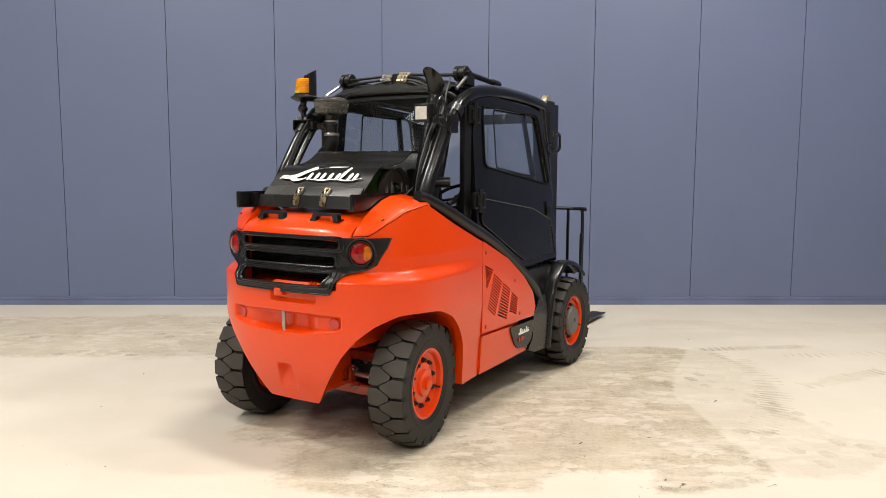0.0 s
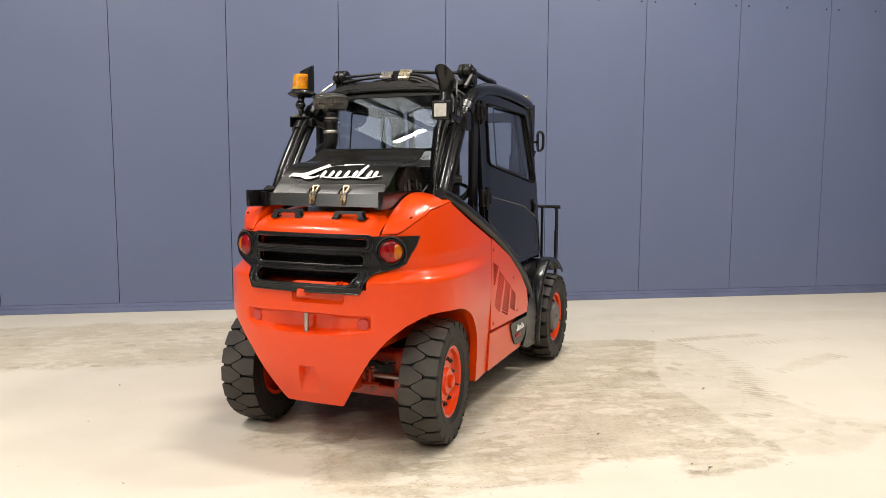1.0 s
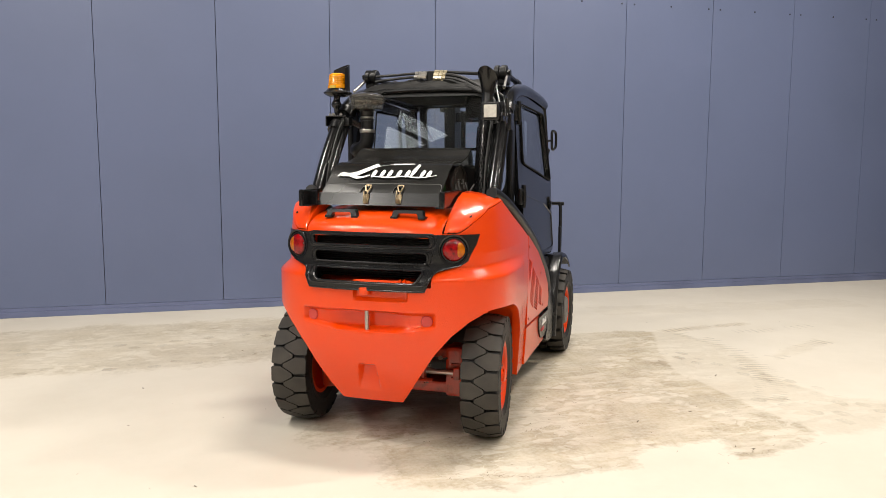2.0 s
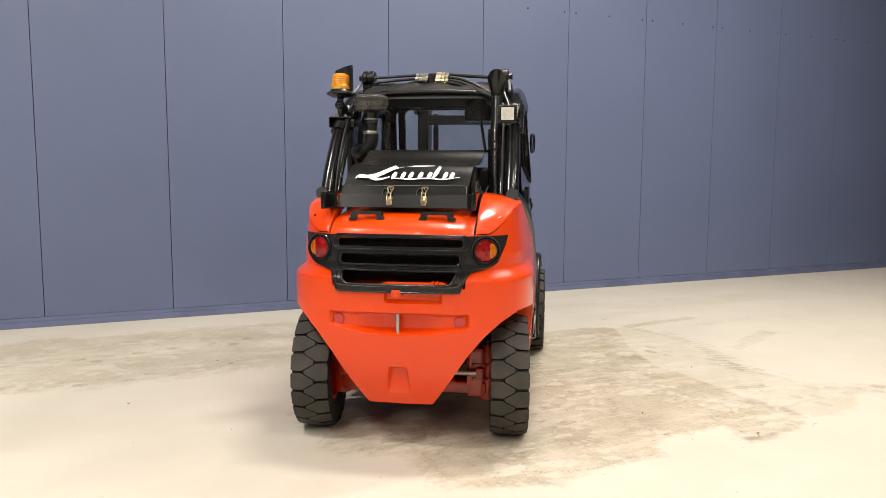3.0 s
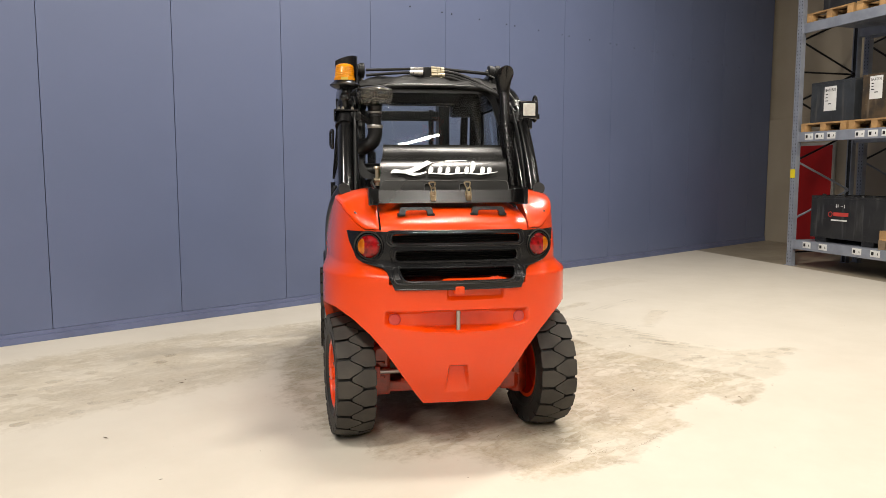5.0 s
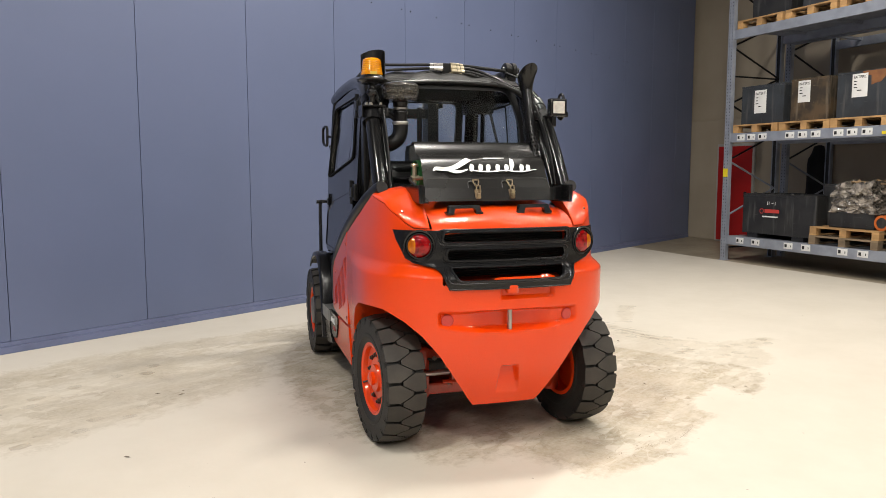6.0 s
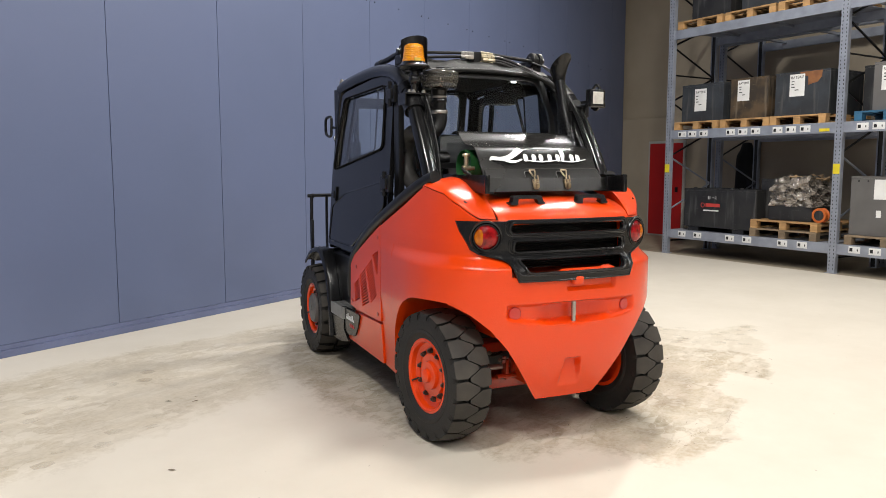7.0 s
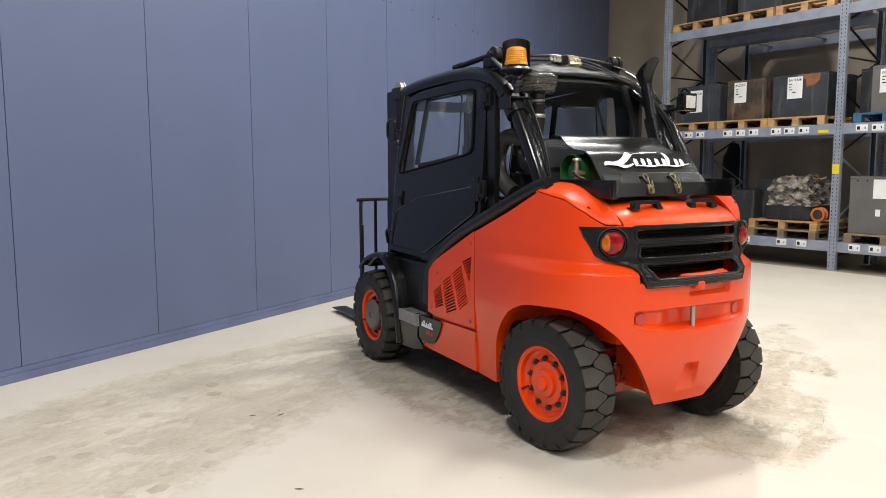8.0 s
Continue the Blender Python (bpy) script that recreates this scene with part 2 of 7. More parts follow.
def floor_material():
    m = bpy.data.materials.new("worn_floor_coating")
    m.use_nodes = True
    nt = m.node_tree
    n, ln = nt.nodes, nt.links
    b = n["Principled BSDF"]
    tc = n.new("ShaderNodeTexCoord")

    def noise_at(scale, detail=5, rough=0.55):
        t = n.new("ShaderNodeTexNoise")
        t.inputs["Scale"].default_value, t.inputs["Detail"].default_value, t.inputs["Roughness"].default_value = scale, detail, rough
        ln.new(tc.outputs["Object"], t.inputs["Vector"])
        return t.outputs["Fac"]

    def maths(op, a, c, clamp=False):
        q = n.new("ShaderNodeMath")
        q.operation, q.use_clamp = op, clamp
        for s, v in ((0, a), (1, c)):
            if isinstance(v, (int, float)):
                q.inputs[s].default_value = v
            else:
                ln.new(v, q.inputs[s])
        return q.outputs[0]

    def ranged(v, a, c):
        q = n.new("ShaderNodeMapRange")
        q.inputs["From Min"].default_value, q.inputs["From Max"].default_value = a, c
        ln.new(v, q.inputs["Value"])
        return q.outputs["Result"]

    at = n.new("ShaderNodeAttribute")
    at.attribute_name = "worn"
    worn = at.outputs["Fac"]
    at2 = n.new("ShaderNodeAttribute")
    at2.attribute_name = "tone"
    tone = at2.outputs["Fac"]

    def around(v, size):
        return maths("MULTIPLY", maths("SUBTRACT", v, 0.5), size)

    # crisp, slightly ragged edge of the coating
    rag = maths("ADD", worn, maths("ADD", around(noise_at(3.2, 8, 0.66), 0.62), around(noise_at(26, 5, 0.65), 0.30)))
    patch = maths("MULTIPLY", ranged(rag, 0.43, 0.60), tone)
    # worn-through blotches, long wiped streaks
    blotch = ranged(noise_at(2.4, 9, 0.68), 0.36, 0.60)
    patch = maths("MULTIPLY", patch, maths("ADD", maths("MULTIPLY", blotch, 0.42), 0.58))
    stretch = n.new("ShaderNodeMapping")
    stretch.inputs["Scale"].default_value, stretch.inputs["Rotation"].default_value = (1.1, 4.6, 1.0), (0, 0, -0.25)
    ln.new(tc.outputs["Object"], stretch.inputs["Vector"])
    streak = n.new("ShaderNodeTexNoise")
    streak.inputs["Scale"].default_value, streak.inputs["Detail"].default_value, streak.inputs["Roughness"].default_value = 1.7, 10, 0.68
    ln.new(stretch.outputs["Vector"], streak.inputs["Vector"])
    patch = maths("MULTIPLY", patch, maths("SUBTRACT", 1.0, maths("MULTIPLY", ranged(streak.outputs["Fac"], 0.53, 0.61), 0.42)))
    # prints of tread blocks wiped clean
    warp = n.new("ShaderNodeMapping")
    warp.inputs["Scale"].default_value, warp.inputs["Rotation"].default_value = (0.75, 1.3, 1.0), (0, 0, 0.45)
    ln.new(tc.outputs["Object"], warp.inputs["Vector"])
    wob = n.new("ShaderNodeTexNoise")
    wob.inputs["Scale"].default_value, wob.inputs["Detail"].default_value = 5.0, 5
    ln.new(tc.outputs["Object"], wob.inputs["Vector"])
    push = n.new("ShaderNodeVectorMath")
    push.operation = "MULTIPLY_ADD"
    push.inputs[1].default_value = (0.16, 0.16, 0.0)
    ln.new(wob.outputs["Color"], push.inputs[0])
    ln.new(warp.outputs["Vector"], push.inputs[2])
    cell = n.new("ShaderNodeTexVoronoi")
    cell.feature, cell.inputs["Scale"].default_value = "DISTANCE_TO_EDGE", 13.0
    ln.new(push.outputs["Vector"], cell.inputs["Vector"])
    tile = n.new("ShaderNodeTexVoronoi")
    tile.inputs["Scale"].default_value = 13.0
    ln.new(push.outputs["Vector"], tile.inputs["Vector"])
    split = n.new("ShaderNodeSeparateColor")
    ln.new(tile.outputs["Color"], split.inputs["Color"])
    zone = ranged(noise_at(1.9, 5), 0.50, 0.60)
    lines = maths("MULTIPLY", ranged(cell.outputs["Distance"], 0.045, 0.010), zone)
    wiped = maths("MULTIPLY", maths("MULTIPLY", ranged(split.outputs["Red"], 0.50, 0.66), ranged(cell.outputs["Distance"], 0.02, 0.08)), ranged(noise_at(1.9, 5), 0.46, 0.55))
    patch = maths("MULTIPLY", patch, maths("SUBTRACT", 1.0, maths("MULTIPLY", lines, 0.45)))
    patch = maths("MULTIPLY", patch, maths("SUBTRACT", 1.0, maths("MULTIPLY", wiped, 0.6)))
    at3 = n.new("ShaderNodeAttribute")
    at3.attribute_name = "bare"
    grit = ranged(noise_at(38, 6, 0.7), 0.40, 0.66)
    patch = maths("MULTIPLY", patch, maths("ADD", maths("MULTIPLY", grit, 0.34), 0.74), True)
    clean = n.new("ShaderNodeMix")
    clean.data_type = "RGBA"
    clean.inputs["A"].default_value, clean.inputs["B"].default_value = (0.615, 0.565, 0.48, 1), (0.58, 0.53, 0.446, 1)
    ln.new(ranged(noise_at(1.6, 8, 0.6), 0.40, 0.66), clean.inputs["Factor"])
    dirt = n.new("ShaderNodeMix")
    dirt.data_type = "RGBA"
    dirt.inputs["A"].default_value, dirt.inputs["B"].default_value = (0.405, 0.343, 0.25, 1), (0.25, 0.203, 0.14, 1)
    ln.new(ranged(noise_at(3.6, 10, 0.72), 0.44, 0.68), dirt.inputs["Factor"])
    mix = n.new("ShaderNodeMix")
    mix.data_type = "RGBA"
    ln.new(patch, mix.inputs["Factor"])
    ln.new(clean.outputs["Result"], mix.inputs["A"])
    ln.new(dirt.outputs["Result"], mix.inputs["B"])
    colour = mix.outputs["Result"]
    speck = n.new("ShaderNodeTexVoronoi")
    speck.inputs["Scale"].default_value = 3.1
    ln.new(tc.outputs["Object"], speck.inputs["Vector"])
    dots = maths("MULTIPLY", ranged(speck.outputs["Distance"], 0.022, 0.012), 0.5)
    mix2 = n.new("ShaderNodeMix")
    mix2.data_type = "RGBA"
    ln.new(dots, mix2.inputs["Factor"])
    ln.new(colour, mix2.inputs["A"])
    mix2.inputs["B"].default_value = (0.16, 0.13, 0.10, 1)
    concrete = n.new("ShaderNodeMix")
    concrete.data_type = "RGBA"
    concrete.inputs["A"].default_value, concrete.inputs["B"].default_value = (0.30, 0.255, 0.185, 1), (0.215, 0.18, 0.13, 1)
    ln.new(ranged(noise_at(1.1, 8, 0.65), 0.40, 0.64), concrete.inputs["Factor"])
    mix3 = n.new("ShaderNodeMix")
    mix3.data_type = "RGBA"
    ln.new(ranged(maths("ADD", at3.outputs["Fac"], around(noise_at(5, 4), 0.10)), 0.44, 0.56), mix3.inputs["Factor"])
    ln.new(mix2.outputs["Result"], mix3.inputs["A"])
    ln.new(concrete.outputs["Result"], mix3.inputs["B"])
    ln.new(mix3.outputs["Result"], b.inputs["Base Color"])
    ln.new(ranged(maths("ADD", patch, maths("MULTIPLY", noise_at(9, 4), 0.4)), -0.9, 1.4), b.inputs["Roughness"])
    bp = n.new("ShaderNodeBump")
    b.inputs["Specular IOR Level"].default_value = 0.28
    bp.inputs["Strength"].default_value, bp.inputs["Distance"].default_value = 0.12, 0.01
    ln.new(noise_at(14, 6), bp.inputs["Height"])
    ln.new(bp.outputs["Normal"], b.inputs["Normal"])
    return m


# worn patches of the coating: outlines of the dirt left by wheels, and how strong it is
WORN = [([(-1.2, 4.9), (-1.12, 4.3), (-0.86, 3.95), (-0.80, 3.62), (-0.60, 3.48), (-0.24, 3.37), (-0.05, 3.46), (0.40, 3.48), (0.45, 3.63), (0.67, 3.70), (1.02, 3.71), (0.97, 3.45),
          (1.22, 3.45), (1.55, 3.56), (1.66, 3.75), (1.60, 4.02), (1.62, 4.43), (1.60, 4.93), (1.76, 5.48), (2.12, 6.12), (2.03, 6.25), (1.24, 6.3), (0.9, 7.0), (0.0, 7.2), (-0.6, 6.3), (-0.95, 5.7), (-1.1, 5.3)], 1.0),
        ([(2.03, 6.25), (2.28, 6.06), (2.37, 5.63), (2.29, 5.05), (2.14, 4.69), (2.22, 4.19), (2.75, 3.90), (2.70, 3.80), (2.34, 3.85), (2.0, 3.60), (1.65, 3.61), (1.6, 4.0), (1.5, 5.0)], 0.42),
        ([(-9.0, 5.7), (-5.0, 5.95), (-2.8, 6.0), (-1.8, 5.93), (-1.35, 6.03), (-0.87, 6.05), (-0.3, 6.4), (0.6, 6.7), (1.2, 7.3), (0.4, 7.4), (-0.25, 7.5), (-1.0, 7.62), (-2.84, 7.63), (-5.0, 7.5), (-9.0, 7.2)], 0.70),
        ([(2.15, 6.10), (3.15, 6.24), (3.15, 6.34), (2.15, 6.24)], 0.6), ([(2.5, 5.05), (3.35, 5.45), (3.3, 5.6), (2.5, 5.2)], 0.3), ([(1.62, 3.92), (1.75, 3.88), (1.77, 3.74), (1.62, 3.78)], 0.75),
        ([(2.12, 4.16), (2.32, 4.07), (2.2, 3.88), (2.08, 4.0)], 0.6), ([(2.0, 6.95), (5.0, 6.7), (5.0, 7.2), (2.0, 7.4)], 0.2)]
FLOOR_MAT = floor_material()
BLUE = material("blue_panel_coating", (0.117, 0.144, 0.246), 0.42, second=(0.108, 0.134, 0.229), mix_scale=0.8, fine=40, bump=0.02, island=0.012)
nt = BLUE.node_tree
place = nt.nodes.new("ShaderNodeNewGeometry")
for q in [q for q in nt.nodes if q.type == "TEX_NOISE"]:
    nt.links.new(place.outputs["Position"], q.inputs["Vector"])
BLUE_TRIM = material("blue_trim_coating", (0.13, 0.155, 0.27), 0.4, mix_scale=2, bump=0.03)
BEIGE = material("beige_plaster", (0.37, 0.315, 0.238), 0.85, second=(0.335, 0.283, 0.212), mix_scale=1.2, fine=60, bump=0.15)
ROOF = material("roof_sheet", (0.17, 0.17, 0.18), 0.6, mix_scale=0.6, bump=0.1)
GREY_WALL = material("hall_wall_coating", (0.30, 0.30, 0.31), 0.6, mix_scale=0.7, bump=0.05)
BACKING = material("wall_backing", (0.02, 0.022, 0.03), 0.8, bump=0)

outline = [(LEFT - 0.3, BACK - 0.3), (FAR.x + 0.6, BACK - 0.3), (CORNER.x + 0.6, WALL_Y + 0.3), (LEFT - 0.3, WALL_Y + 0.3)]


def wear(x, y):
    """How worn the coating is at a place: 0.5 on an outline, 1 well inside."""
    best, tone = np.zeros_like(x), np.full_like(x, 0.3)
    # the dirt fades away on the wall side of the machine, and breaks off sharply elsewhere
    soft = np.clip((-0.35 - x) / 0.5, 0, 1) * np.clip((y - 3.3) / 0.5, 0, 1)
    for poly, power in WORN:
        dist, odd = np.full_like(x, 9.0), np.zeros(x.shape, bool)
        for (x0, y0), (x1, y1) in zip(poly, poly[1:] + poly[:1]):
            t = np.clip(((x - x0) * (x1 - x0) + (y - y0) * (y1 - y0)) / ((x1 - x0) ** 2 + (y1 - y0) ** 2), 0, 1)
            dist = np.minimum(dist, np.hypot(x - x0 - t * (x1 - x0), y - y0 - t * (y1 - y0)))
            odd ^= ((y0 > y) != (y1 > y)) & (x < (x1 - x0) * (y - y0) / (y1 - y0 + 1e-9) + x0)
        depth = np.clip(0.5 + np.where(odd, dist, -dist) / (0.34 + 0.5 * soft), 0, 1)
        tone = np.where(depth > best, power, tone)
        best = np.maximum(best, depth)
    return best, tone


FX = np.concatenate([np.linspace(LEFT - 0.3, -4, 70), np.linspace(-4, 4, 270)[1:], np.linspace(4, WALL_END + 0.7, 110)[1:]])
FY = np.concatenate([np.linspace(BACK - 0.3, 3, 120), np.linspace(3, WALL_Y + 0.3, 190)[1:]])
gx, gy = np.meshgrid(FX, FY)
nx, ny = len(FX), len(FY)
ids = np.arange(nx * ny).reshape(ny, nx)
quads = np.stack([ids[:-1, :-1], ids[:-1, 1:], ids[1:, 1:], ids[1:, :-1]], -1).reshape(-1, 4)
me = bpy.data.meshes.new("floor")
me.from_pydata(np.stack([gx.ravel(), gy.ravel(), np.zeros(nx * ny)], -1).tolist(), [], quads.tolist())
for key, val in zip(("worn", "tone"), wear(gx, gy)):
    me.attributes.new(key, "FLOAT", "POINT").data.foreach_set("value", val.ravel().astype(np.float32))
# the coating stops just before the rack
bare = np.clip(0.5 + ((gx - COAT_END.x) * RACK_N.x + (gy - COAT_END.y) * RACK_N.y) / 0.3, 0, 1)
me.attributes.new("bare", "FLOAT", "POINT").data.foreach_set("value", bare.ravel().astype(np.float32))
me.materials.append(FLOOR_MAT)
tagged(part("floor", me, None), "cream coated concrete floor with worn brown tyre-marked patches", "floor", kind="structure")
bm = bmesh.new()
plate(bm, outline, lambda x, y, d: (x, y, CEIL + d), 0.15)
tagged(part("ceiling", bm, ROOF), "pale grey sheet roof over the hall", "ceiling", kind="structure")

wall = part("wall_north", boxed(LEFT, WALL_END, WALL_Y + 0.04, WALL_Y + 0.2, 0, CEIL), BACKING)
tagged(wall, "blue-grey sandwich panel partition wall with thin vertical joints", "wall", kind="structure")
PITCH, SEAM0 = 1.128, -3.94
panel_me = finish(boxed(-PITCH / 2 + 0.0028, PITCH / 2 - 0.0028, 0, 0.035, 0.094, CEIL, bevel=0.0015), "panel", BLUE)
k = -8
while SEAM0 + PITCH * k < WALL_END - 0.02:
    x0 = SEAM0 + PITCH * k
    if x0 + PITCH > WALL_END:
        p = part("panel", boxed(x0 + 0.0028, WALL_END, 0, 0.035, 0.094, CEIL, bevel=0.0015), BLUE, wall)
        p.location = (0, WALL_Y, 0)
    else:
        p = part("panel", panel_me, None, wall)
        p.location = (x0 + PITCH / 2, WALL_Y, 0)
    k += 1
part("base_rail", boxed(LEFT, WALL_END, WALL_Y - 0.018, WALL_Y + 0.04, 0.0, 0.055, bevel=0.004), BLUE_TRIM, wall, "blue folded metal base rail")
part("base_flashing", boxed(LEFT, WALL_END, WALL_Y - 0.008, WALL_Y + 0.04, 0.055, 0.092, bevel=0.003), BLUE_TRIM, wall)

wm = Matrix.Translation(CORNER) @ Matrix.Rotation(math.atan2(RACK_D.y, RACK_D.x), 4, "Z")
w = part("wall_east", boxed(-0.3, 19.3, 0.12, 0.32, 0, CEIL), BEIGE)
w.matrix_world = wm
tagged(w, "beige plastered wall above a thicker painted plinth", "wall", kind="structure")
q = part("plinth", boxed(0.0, 19.0, 0.0, 0.12, 0, 2.41, bevel=0.015), BEIGE, w, "beige painted concrete plinth")
tagged(part("wall_south", boxed(LEFT, FAR.x + 0.5, BACK - 0.3, BACK, 0, CEIL), GREY_WALL), "plain grey hall wall", "wall", kind="structure")
tagged(part("wall_west", boxed(LEFT - 0.3, LEFT, BACK, WALL_Y + 0.2, 0, CEIL), GREY_WALL), "plain grey hall wall", "wall", kind="structure")

DAYLIGHT = bpy.data.materials.new("translucent_skylight")
DAYLIGHT.use_nodes = True
DAYLIGHT.node_tree.nodes["Principled BSDF"].inputs["Emission Color"].default_value = (0.86, 0.93, 1.0, 1)
DAYLIGHT.node_tree.nodes["Principled BSDF"].inputs["Emission Strength"].default_value = 3.0
tagged(part("skylight", boxed(-11.6, -9.0, -2.4, 0.6, 6.965, 6.99), DAYLIGHT), "bright translucent skylight sheet in the roof", "skylight", kind="structure")
HOUSING = material("lamp_housing", (0.7, 0.7, 0.7), 0.5, bump=0)
for i, (x, y) in enumerate(LAMPS):
    ld = bpy.data.lights.new("strip_lamp", "AREA")
    ld.shape, ld.size, ld.size_y, ld.energy, ld.color = "RECTANGLE", 1.1, 0.12, LAMP_WATT * LAMP_GAIN.get((x, y), 1.0), LAMP_COLOUR
    lo = new("strip_light", ld)
    lo.location = (x, y, LAMP_Z)
    h = part("strip_luminaire", boxed(-0.6, 0.6, -0.09, 0.09, 0.01, 0.09, bevel=0.01), HOUSING)
    h.location = (x, y, LAMP_Z)
    for rx in (-0.5, 0.5):
        part("suspension_rod", rod(bmesh.new(), (rx, 0, 0.085), (rx, 0, CEIL - LAMP_Z), 0.01, 8), HOUSING, h)
    tagged(h, "long white LED strip luminaire hanging under the roof", "ceiling lamp", "strip luminaires")

TRUSS = material("roof_truss_paint", (0.30, 0.31, 0.33), 0.5, bump=0.05)
for x in (-9.0, -5.8, -2.0, 2.6, 7.0):
    tr = part("roof_truss", boxed(x - 0.06, x + 0.06, BACK, WALL_Y, 6.88, 6.98), TRUSS)
    part("lower_chord", boxed(x - 0.04, x + 0.04, BACK, WALL_Y, 6.42, 6.48), TRUSS, tr)
    bm = bmesh.new()
    y, up_ = BACK + 0.1, True
    while y < WALL_Y - 0.6:
        rod(bm, (x, y, 6.45 if up_ else 6.9), (x, y + 0.5, 6.9 if up_ else 6.45), 0.018, 6)
        y, up_ = y + 0.5, not up_
    part("lattice", bm, TRUSS, tr)
    tagged(tr, "grey steel lattice roof truss under the sheet roof", "roof truss", "roof trusses")

# ---- forklift ----
# local axes: x forward, y to its left, z up; the origin lies on the floor under the rear axle
# grimy axle orange, used as shaded orange on the intake lip too
AXLE_PAINT = material("grimy_shaded_orange", (0.40, 0.026, 0.003), 0.36, second=(0.09, 0.014, 0.006), mix_scale=14, fine=90, bump=0.25, coat=0.4, spread=(0.50, 0.74))
TRUCK = pose(-0.612, 4.424, -0.014, 0, 0, 57.5)
truck = empty("forklift", TRUCK)
tagged(truck, "orange and black counterbalance forklift with enclosed cab, parked on the floor", "forklift")

LOW = [(-0.475, 0), (-0.468, 0.16), (-0.445, 0.32), (-0.385, 0.47), (-0.28, 0.585), (-0.13, 0.65), (0.05, 0.668), (0.25, 0.662), (0.42, 0.65), (0.56, 0.64)]
UPP = [(-0.405, 0), (-0.40, 0.16), (-0.38, 0.32), (-0.325, 0.46), (-0.235, 0.55), (-0.11, 0.597), (0.05, 0.622), (0.25, 0.636), (0.42, 0.64), (0.56, 0.64)]
SKIRT = [(0, 0.26), (0.17, 0.26), (0.2, 0.30), (0.26, 0.39), (0.36, 0.54), (0.44, 0.635), (0.52, 0.705), (0.585, 0.745), (0.62, 0.755)]
ARCH = [(-0.25, 0.755), (-0.16, 0.757), (0.02, 0.745), (0.12, 0.715), (0.2, 0.675), (0.27, 0.61), (0.31, 0.555), (0.335, 0.5), (0.35, 0.42), (0.358, 0.25), (0.6, 0.255)]
ARCH = [(p.x, p.y) for p in spline([(a, b, 0) for a, b in ARCH[:-2]], 5)] + ARCH[-2:]
CREST = [(-0.32, 1.155), (-0.25, 1.215), (-0.15, 1.272), (0.03, 1.308), (0.24, 1.205), (0.5, 1.095), (0.56, 1.07)]
low_line = spline([(a, b, 0) for a, b in LOW], 14)
upp_line = spline([(a, b, 0) for a, b in UPP], 14)
NCOL = len(low_line) - 1


def hull(s, z):
    """The counterweight's skin: s runs from the middle of the rear (0) round to the side (NCOL)."""
    i = min(int(s), NCOL - 1)
    f = s - i
    a = low_line[i].lerp(low_line[i + 1], f)
    b = upp_line[i].lerp(upp_line[i + 1], f)
    p = a.lerp(b, ease(0.918, 0.988, z))
    x, y = p.x, p.y
    if z < 0.7:
        k = (0.7 - z) / 0.44
        rear = 1 - ease(-0.35, -0.1, x)
        x += 0.10 * k * k * rear
        y -= 0.03 * k * (1 - rear)
    if z > 1.05:
        y *= 1 - 0.15 * (z - 1.05)
        x += 0.06 * (z - 1.05) * (1 - ease(-0.3, 0.0, x))
    return x, y


def rear_x(y, z):
    """How far back the skin lies at that side offset and height."""
    a, b = 0.0, NCOL * 0.6
    for _ in range(22):
        c = (a + b) / 2
        if hull(c, z)[1] < abs(y):
            a = c
        else:
            b = c
    return hull(a, z)[0]


def dent(y, z):
    """Cast recesses in the rear: how deep the skin is pressed in."""
    d = 0.0
    lower = 0.655 + 0.03 * (y / 0.36) ** 2
    k = ease(lower - 0.006, lower + 0.012, z) * (1 - ease(0.742, 0.760, z)) * (1 - ease(0.345, 0.375, abs(y)))
    deep = 0.03 + 0.045 * (1 - ease(0.10, 0.24, abs(y)))
    d = max(d, k * deep)
    k = ease(0.812, 0.826, z) * (1 - ease(0.872, 0.90, z)) * ease(-0.235, -0.215, y) * (1 - ease(0.05, 0.065, y))
    d = max(d, 0.022 * k)
    half = 0.042 + 0.02 * (0.47 - z) / 0.15
    k = ease(0.315, 0.34, z) * (1 - ease(0.458, 0.47, z)) * (1 - ease(half - 0.008, half + 0.006, abs(y)))
    return max(d, 0.05 * k * ease(0.30, 0.47, z))


# counterweight: one cast skin with wheel arches, a tapered tail and recesses
cols = [k * 0.5 for k in range(2 * NCOL + 1)]
ROWN = 96
bm = bmesh.new()
grid = []
for sgn, cc in ((1, cols[::-1]), (-1, cols[1:])):
    for s in cc:
        mx, my = low_line[min(int(s), NCOL)].x, low_line[min(int(s), NCOL)].y
        lx, ly = hull(s, 0.75)
        ux, uy = hull(s, 1.1)
        zb = table(ARCH, lx) if lx > -0.26 else table(SKIRT, ly)
        zt = table(CREST, ux) if uy > 0.44 else 1.155
        col = []
        for j in range(ROWN + 1):
            z = zb + (zt - zb) * j / ROWN
            x, y = hull(s, z)
            x += dent(sgn * y, z) if x < -0.25 else 0
            col.append(bm.verts.new((x, sgn * y, z)))
        grid.append(col)
fs = []
for a, b in zip(grid, grid[1:]):
    for j in range(ROWN):
        q = (a[j], a[j + 1], b[j + 1], b[j])
        c = sum((v.co for v in q), Vector()) / 4
        if c.x < -0.2 and abs(c.y) < 0.35 and 0.888 < c.z < 1.148:
            continue
        fs.append(bm.faces.new(q))
for v in [v for v in bm.verts if not v.link_faces]:
    bm.verts.remove(v)
bmesh.ops.recalc_face_normals(bm, faces=bm.faces)
out = [f for f in bm.faces if f.calc_center_median().y > 0.6]
flip = sum(f.normal.y for f in out) < 0
